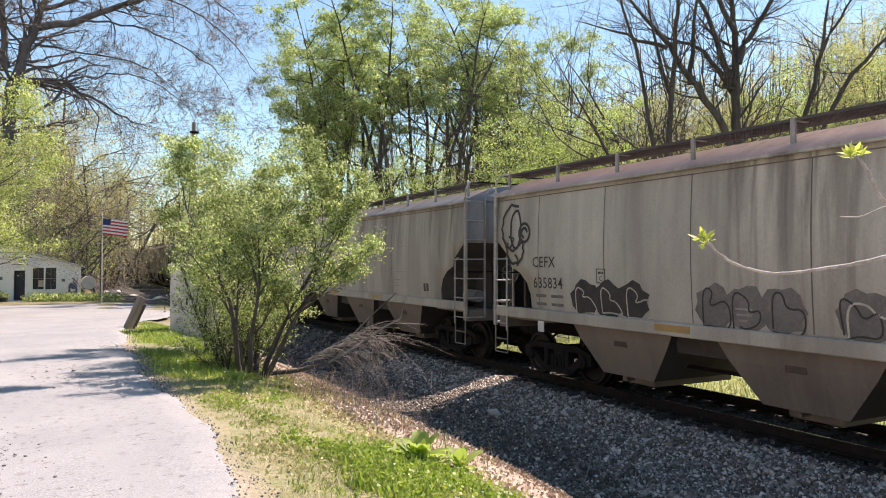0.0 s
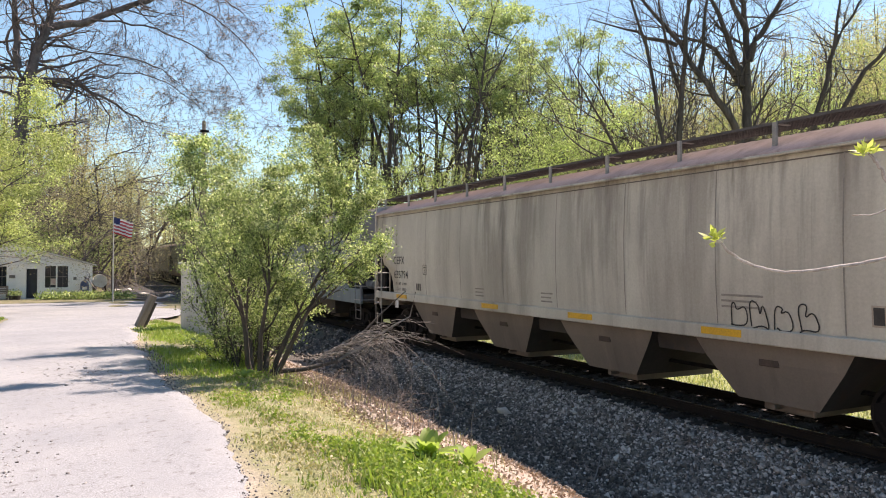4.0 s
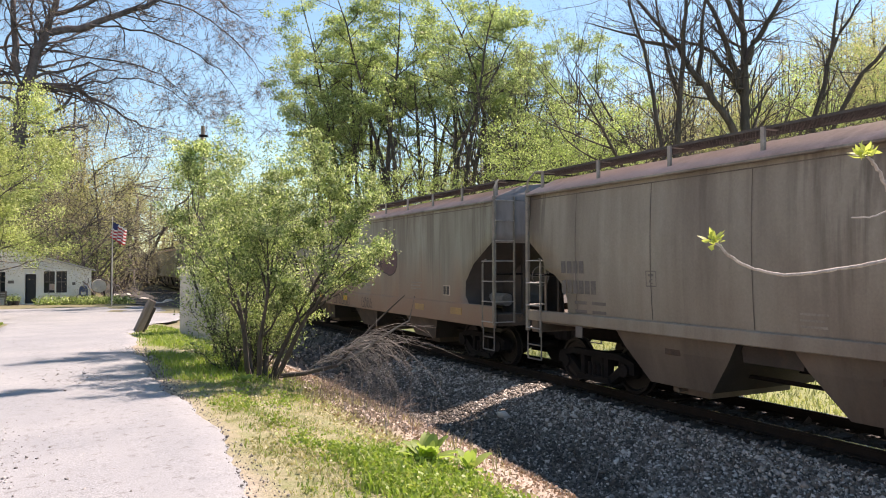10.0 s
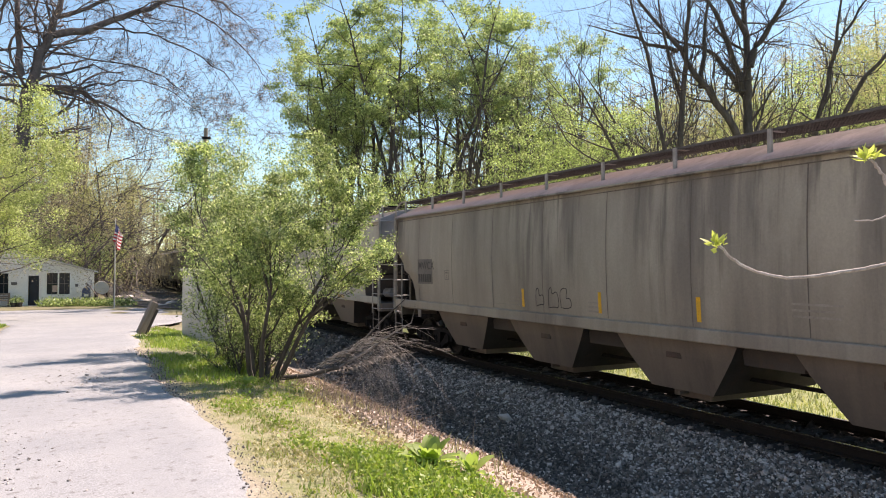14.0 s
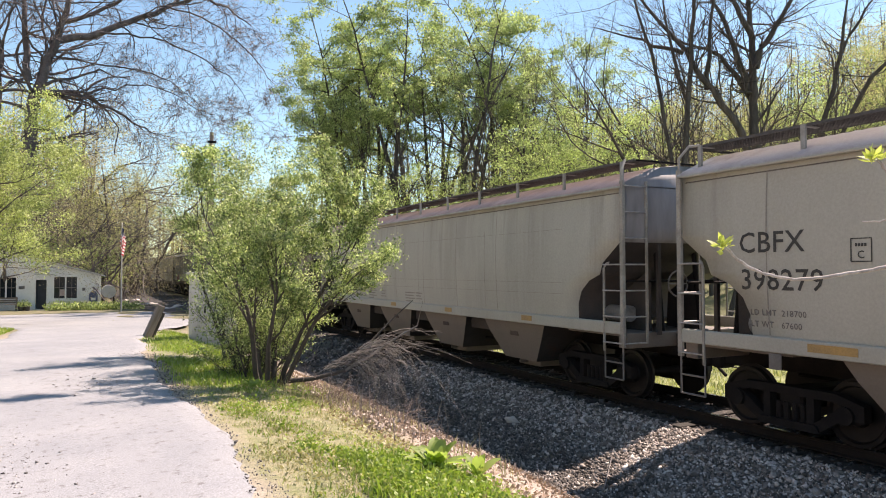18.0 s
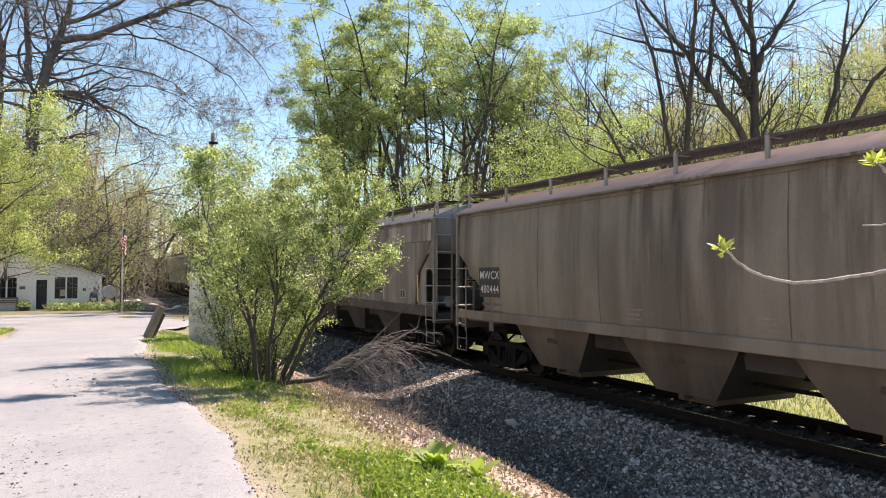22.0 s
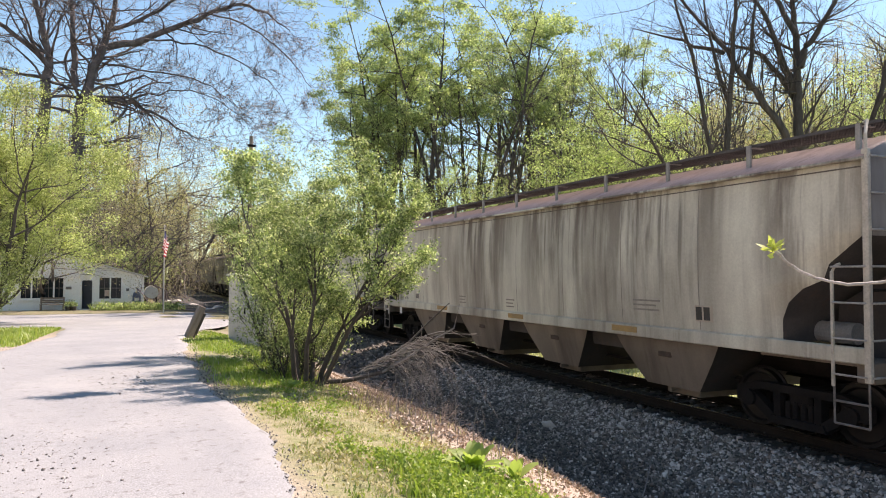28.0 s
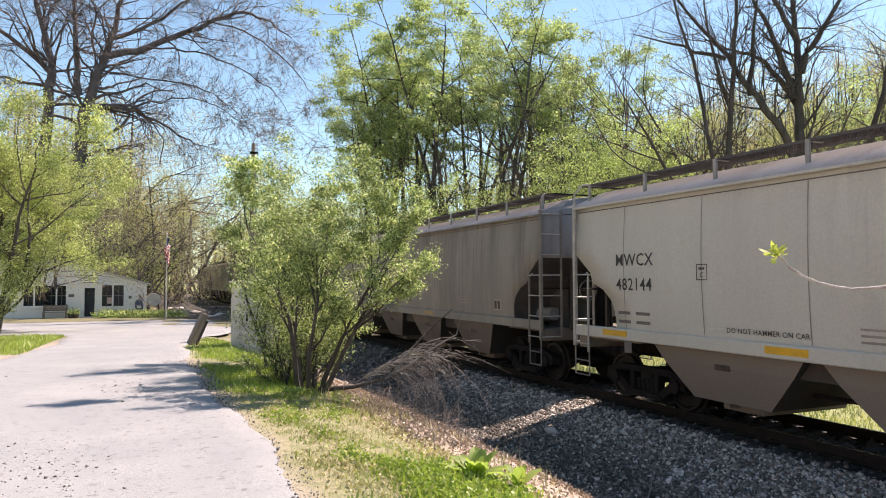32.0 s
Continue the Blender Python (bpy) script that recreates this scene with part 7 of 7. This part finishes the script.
rock = tagged(part("rock", raw_mesh("rock", rock_v * [0.16, 0.14, 0.12], rock_f, PALE_STONE), None, None), "small pale rock on the ballast bank", "rock")
rock.matrix_world = pose(8.15, 10.5, float(ground_z(8.15, 10.5)) + 0.05, 30, 10, 80)

gravel = thing("road_gravel", pose(0, 0, 0.022), "loose pebbles scattered on the road", "gravel", kind="stuff")
part("pebbles", stones("pebbles", 15000, (-2.8, 1.1), (3.0, 20), 0.013, PEBBLE, 4, 0.2, lambda x, y, r: r.uniform(0, 1, len(x)) < np.interp(y, [3, 16], [1, 0.4])), None, gravel)
part("pebbles", stones("pebbles", 12000, (-0.9, 1.3), (3.0, 16), 0.011, PEBBLE, 5, 0.3, lambda x, y, r: r.uniform(0, 1, len(x)) < np.interp(x, [-0.9, 0.9], [0.15, 1.0])), None, gravel)
part("pebbles", stones("pebbles", 700, (-2.6, 1.1), (3.2, 14), 0.017, PEBBLE, 6, 0.25), None, gravel)


def blades(name, n, xr, yr, height, material, seed, keep=None, width=0.006, lean=0.35):
    """Bent grass blades of two pieces."""
    rng = np.random.default_rng(seed)
    x, y = rng.uniform(*xr, n), rng.uniform(*yr, n)
    if keep is not None:
        ok = keep(x, y, rng)
        x, y = x[ok], y[ok]
    n = len(x)
    z = ground_z(x, y) - 0.01
    h = height * rng.lognormal(0, 0.35, n)
    a = rng.uniform(0, 2 * np.pi, n)
    l = np.abs(rng.normal(lean, 0.25, n)) * h
    side = np.stack([-np.sin(a), np.cos(a), np.zeros(n)], -1) * (width * rng.uniform(0.6, 1.5, n))[:, None]
    foot = np.stack([x, y, z], -1)
    mid = foot + np.stack([np.cos(a) * l * 0.35, np.sin(a) * l * 0.35, h * 0.6], -1)
    tip = foot + np.stack([np.cos(a) * l, np.sin(a) * l, h], -1)
    v = np.stack([foot - side, foot + side, mid - side * 0.8, mid + side * 0.8, tip], 1).reshape(-1, 3)
    i = 5 * np.arange(n)[:, None]
    return raw_mesh(name, v, [i + np.array([[0, 1, 3, 2]]), i + np.array([[2, 3, 4]])], material)


def patchy(scale, cut, seed):
    ph = np.random.default_rng(seed).uniform(0, 6, 6)

    def keep(x, y, rng):
        f = np.sin(x * 2.1 * scale + ph[0]) * np.sin(y * 1.3 * scale + ph[1]) + 0.6 * np.sin(x * 4.7 * scale + y * 2.9 * scale + ph[2]) + 0.4 * np.sin(y * 6.1 * scale - x * 3 * scale + ph[3])
        return (f + rng.normal(0, 0.35, len(x)) > cut) & (x > road_edges(y)[1] + 0.25 + rng.normal(0, 0.12, len(x)))
    return keep


GRASS_MEADOW = leaf_material("pale meadow grass", (0.2, 0.24, 0.09), (0.29, 0.31, 0.13), (0.42, 0.4, 0.22), 0.4)
turf = thing("verge_grass", pose(0, 0, 0), "rough verge grass, green and dry", "grass", kind="stuff")
near_patch = patchy(2.2, -0.2, 1)
part("blades", blades("blades", 20000, (1.7, 2.95), (3.6, 7.4), 0.06, GRASS_GREEN, 11,
                      lambda x, y, r: near_patch(x, y, r) & (((x - 2.4) / 0.55) ** 2 + ((y - 5.0) / 1.1) ** 2 + r.normal(0, 0.25, len(x)) < 1), 0.007, 0.5), None, turf)
part("blades", blades("blades", 30000, (1.1, 3.1), (4.0, 11), 0.034, GRASS_DRY, 12, patchy(2.3, -0.3, 2), 0.003, 1.0), None, turf)
part("blades", blades("blades", 17000, (1.1, 2.9), (4.0, 11), 0.036, GRASS_GREEN, 13, patchy(1.9, 0.45, 3), 0.005, 0.6), None, turf)
part("blades", blades("blades", 27000, (1.0, 3.4), (10.5, 26), 0.07, GRASS_GREEN, 14, patchy(0.7, -0.6, 4), 0.008, 0.5), None, turf)
part("blades", blades("blades", 1500, (2.5, 3.9), (6, 12.5), 0.14, GRASS_DRY, 15, patchy(1.0, 0.2, 5), 0.004, 0.4), None, turf)
part("blades", blades("blades", 26000, (-9, -2.5), (20, 36), 0.1, GRASS_GREEN, 16, lambda x, y, r: x < road_edges(y)[0] - 0.05, 0.012, 0.6), None, turf)
part("blades", blades("blades", 15000, (13.2, 21), (-2, 26), 0.13, GRASS_MEADOW, 17, None, 0.014, 0.5), None, turf)

# low clover and weeds among the grass
weeds = thing("verge_weeds", pose(0, 0, 0), "low clover and broad weeds in the verge", "weeds", kind="stuff")
_rg = np.random.default_rng(41)


def weed_leaves(n, centre, spread, size, material, height):
    c = centre[_rg.integers(0, len(centre), n)]
    x, y = c[:, 0] + _rg.normal(0, spread, n), c[:, 1] + _rg.normal(0, spread * 1.4, n)
    ok = x > road_edges(y)[1] + 0.15
    x, y = x[ok], y[ok]
    return leaf_mesh("leaves", np.stack([x, y, ground_z(x, y) + np.abs(_rg.normal(0, height, len(x)))], -1), size, material, _rg, 0.75, 0.004)


part("leaves", weed_leaves(9000, np.stack([_rg.uniform(1.95, 2.9, 46), _rg.uniform(3.9, 6.0, 46)], -1), 0.1, 0.032, GRASS_GREEN, 0.05), None, weeds)
part("leaves", weed_leaves(2600, np.stack([_rg.uniform(1.4, 3.0, 20), _rg.uniform(6.0, 11.0, 20)], -1), 0.09, 0.034, GRASS_GREEN, 0.03), None, weeds)
part("leaves", weed_leaves(4000, np.stack([_rg.uniform(1.4, 3.4, 40), _rg.uniform(4.5, 11.0, 40)], -1), 0.16, 0.036, GRASS_DRY, 0.015), None, weeds)

# fallen leaves and bark chips on the sandy bank
litter = thing("leaf_litter", pose(0, 0, 0), "dry brown leaves and chips on the sandy bank", "leaf litter", kind="stuff")
LITTER = leaf_material("dry leaf litter", (0.26, 0.16, 0.11), (0.38, 0.27, 0.2), (0.54, 0.44, 0.35), 0.1)
BANK_LITTER = leaf_material("red-brown twigs and leaves", (0.19, 0.14, 0.11), (0.34, 0.265, 0.22), (0.52, 0.44, 0.37), 0.05)
_rg = np.random.default_rng(21)
_x, _y = _rg.uniform(2.6, 5.9, 15000), _rg.uniform(3.5, 18, 15000)
part("leaves", leaf_mesh("leaves", np.stack([_x, _y, ground_z(_x, _y) + 0.012], -1), 0.045, LITTER, _rg, 0.6, 0.006), None, litter)

_x, _y = _rg.uniform(2.9, 5.4, 16000), _rg.uniform(7.4, 13.5, 16000)
part("leaves", leaf_mesh("leaves", np.stack([_x, _y, ground_z(_x, _y) + _rg.uniform(0.0, 0.05, 16000)], -1), 0.06, BANK_LITTER, _rg, 0.35, 0.01), None, litter)

# tall dry stems along the ditch edge
for k in range(16):
    x, y = _rg.uniform(2.8, 4.4), _rg.uniform(6.2, 9.6)
    h = _rg.uniform(0.35, 0.75)
    z = float(ground_z(x, y))
    p = np.array([[x, y, z - 0.02], [x + _rg.normal(0, 0.03), y, z + h * 0.5], [x + _rg.normal(0, 0.08), y, z + h]])
    tagged(part("dry_stem", tube_mesh("dry_stem", [(p, np.array([0.005, 0.004, 0.002]), 5)], DEAD_WOOD), None, None), "dry upright weed stem at the ditch edge", "weed", "dry stems")
for p0, p1 in (((6.3, 7.7, 0), (7.5, 8.9, 0.05)), ((6.9, 5.2, 0), (6.4, 5.9, 0.25)), ((6.7, 5.1, 0), (6.8, 5.7, 0.2))):
    a_, b_ = np.array(p0), np.array(p1)
    pts = np.array([a_ + (b_ - a_) * t for t in np.linspace(0, 1, 5)])
    pts[:, 2] += ground_z(pts[:, 0], pts[:, 1]) + 0.06
    tagged(part("fallen_stick", tube_mesh("fallen_stick", [(pts, np.linspace(0.012, 0.005, 5), 5)], DEAD_WOOD), None, None), "bleached fallen stick on the ballast", "stick", "fallen sticks")


# broad-leaved rosettes
def rosette(x, y, n, length, seed, label):
    rng = np.random.default_rng(seed)
    root = thing("mullein_plant", pose(x, y, float(ground_z(x, y))), label, "plant", "broad-leaved plants on the verge")
    for k in range(n):
        a = k * 2.4 + rng.normal(0, 0.2)
        up = rng.uniform(0.6, 1.4)
        L = length * rng.uniform(0.7, 1.1)
        t = np.linspace(0, 1, 6)
        w = L * 0.145 * np.sin(np.pi * np.clip(t * 0.94 + 0.04, 0, 1)) ** 0.8 + 0.006
        r, z = L * t * math.cos(up), L * (t * math.sin(up) - 0.35 * t ** 2)
        mid = np.stack([np.cos(a) * r, np.sin(a) * r, z + 0.02], -1)
        side = np.array([-math.sin(a), math.cos(a), 0])
        v = np.concatenate([mid - side * w[:, None] + [0, 0, 0.02], mid, mid + side * w[:, None] + [0, 0, 0.02]])
        i = np.arange(5)[:, None]
        f = np.concatenate([i + np.array([[0, 1, 7, 6]]), i + np.array([[6, 7, 13, 12]])])
        part("leaf", raw_mesh("leaf", v, f, LEAF_MULLEIN, True), None, root)


LEAF_MULLEIN = leaf_material("woolly green leaf", (0.25, 0.36, 0.08), (0.32, 0.42, 0.12), (0.38, 0.45, 0.2), 0.5)
rosette(2.72, 5.55, 18, 0.4, 1, "broad-leaved pale green rosette plant on the verge")
rosette(3.02, 5.35, 9, 0.34, 2, "smaller broad-leaved rosette plant on the verge")
rosette(2.1, 10.2, 9, 0.22, 3, "small rosette plant at the foot of the bush")


# budding branch close to the camera
sapling = thing("sapling", pose(2.74, 0.76, float(ground_z(2.74, 0.76))), "slender roadside sapling with tufts of new yellow-green leaves", "sapling")
_z = float(ground_z(2.74, 0.76))
_stem = np.array([[0, 0, -0.05], [0.03, 0.01, 0.7], [-0.02, 0.0, 1.3], [0.0, 0.02, 1.9], [0.04, 0.0, 2.5]])
part("stem", tube_mesh("stem", [(_stem, np.array([0.016, 0.014, 0.012, 0.009, 0.004]), 8)], TWIG_PALE), None, sapling)


def near_branch(points, radius, seed, clusters):
    """A twig that leaves the sapling's stem, given from its tip inwards."""
    rng = np.random.default_rng(seed)
    root = sapling
    points = [(x - 2.74, y - 0.76, z - _z) for x, y, z in points]
    clusters = [(x - 2.74, y - 0.76, z - _z, n) for x, y, z, n in clusters]
    p = np.array(points)
    t = np.linspace(0, len(p) - 1, len(p) * 4)
    q = np.stack([np.interp(t, np.arange(len(p)), p[:, k]) for k in range(3)], -1)
    q[1:-1] = (q[:-2] + q[1:-1] + q[2:]) / 3
    q[1:-1] = (q[:-2] + q[1:-1] + q[2:]) / 3
    q[1:-1] += rng.normal(0, 0.0013, q[1:-1].shape)
    twig = part("twig", tube_mesh("twig", [(q, np.linspace(radius * 0.85, radius * 1.5, len(q)) * rng.uniform(0.85, 1.15, len(q)), 8)], TWIG_PALE), None, root)
    for cx, cy, cz, n in clusters:
        for k in range(n):
            a, b = rng.uniform(0, 6.28), rng.uniform(-0.25, 1.3)
            d = np.array([math.cos(a) * math.cos(b), math.sin(a) * math.cos(b), math.sin(b)])
            s = np.cross(d, rng.normal(size=3))
            s /= np.linalg.norm(s)
            u = np.cross(d, s)
            L = rng.uniform(0.018, 0.046)
            tt = np.linspace(0, 1, 5)
            w = L * 0.15 * np.sin(np.pi * (tt * 0.93 + 0.04)) * (1 + 0.3 * np.sin(tt * 17))
            mid = np.array([cx, cy, cz]) + rng.normal(0, 0.007, 3) + d * (tt * L)[:, None] - u * (0.25 * L * tt ** 2)[:, None]
            v = np.concatenate([mid - s * w[:, None], mid, mid + s * w[:, None]])
            i = np.arange(4)[:, None]
            f = np.concatenate([i + np.array([[0, 1, 6, 5]]), i + np.array([[5, 6, 11, 10]])])
            part("leaf", raw_mesh("leaf", v, f, LEAF_NEW, True), None, twig)


LEAF_NEW = leaf_material("new yellow-green leaf", (0.42, 0.5, 0.1), (0.5, 0.55, 0.16), (0.6, 0.6, 0.26), 0.5)
near_branch([(1.6, 1.42, 1.615), (1.65, 1.4, 1.567), (1.71, 1.37, 1.535), (1.78, 1.335, 1.522), (1.86, 1.29, 1.53), (1.95, 1.25, 1.548), (2.03, 1.21, 1.562), (2.13, 1.15, 1.59), (2.6, 0.86, 1.7), (2.74, 0.77, 1.76)],
            0.0042, 3, [(1.6, 1.42, 1.615, 30)])
near_branch([(1.985, 1.222, 1.86), (2.01, 1.21, 1.83), (2.03, 1.2, 1.78), (2.07, 1.18, 1.7), (2.3, 1.06, 1.64), (2.74, 0.77, 1.55)], 0.0048, 4, [(1.985, 1.222, 1.865, 26)])
near_branch([(2.14, 1.37, 1.7), (2.2, 1.34, 1.7), (2.23, 1.32, 1.72), (2.31, 1.28, 1.75), (2.55, 1.05, 1.85), (2.74, 0.77, 1.95)], 0.0025, 5, [])


# ---- moving things ----
def flag_rows(k):
    """The strips of the flag swing on one another in a light breeze."""
    rows = []
    for j in range(65):
        t = j * 0.5
        gust = float(np.interp(t, [0, 6, 9, 13, 18, 32], [1.0, 0.55, 0.7, 0.35, 0.12, 0.12])) + 0.08 * math.sin(t * 1.7)
        turn, x, y, sag = 0.0, 0.0, 0.0, 0.0
        for i in range(k + 1):
            turn = (1 - gust) * 78 * (1 if i % 2 else -0.8) + 16 * math.sin(t * 2.6 - i * 1.1) - 10
            if i < k:
                x += 0.245 * math.cos(radians(turn)) * (0.2 + 0.8 * gust)
                y += 0.245 * math.sin(radians(turn))
                sag -= 0.13 * (1 - gust) + 0.03
        rows.append((t, pose(x, y, sag, 0, 18 * (1 - gust), turn)))
    return rows


def motions():
    for car, y, half, style in CARS:
        walk(car, [(t, pose(TRACK_X, y - SPEED * t, RAIL_Z)) for t in (0, 8, 16, 24, 32)])
    step = 2 / 30
    turns = [(k * step, math.degrees(SPEED * k * step / 0.458)) for k in range(481)]
    for axle in WHEELSETS:
        p = axle.location.copy()
        walk(axle, [(t, pose(p.x, p.y, p.z, a, 0, 0)) for t, a in turns])
    for k, strip in enumerate(FLAG_PIECES):
        walk(strip, flag_rows(k))


motions()
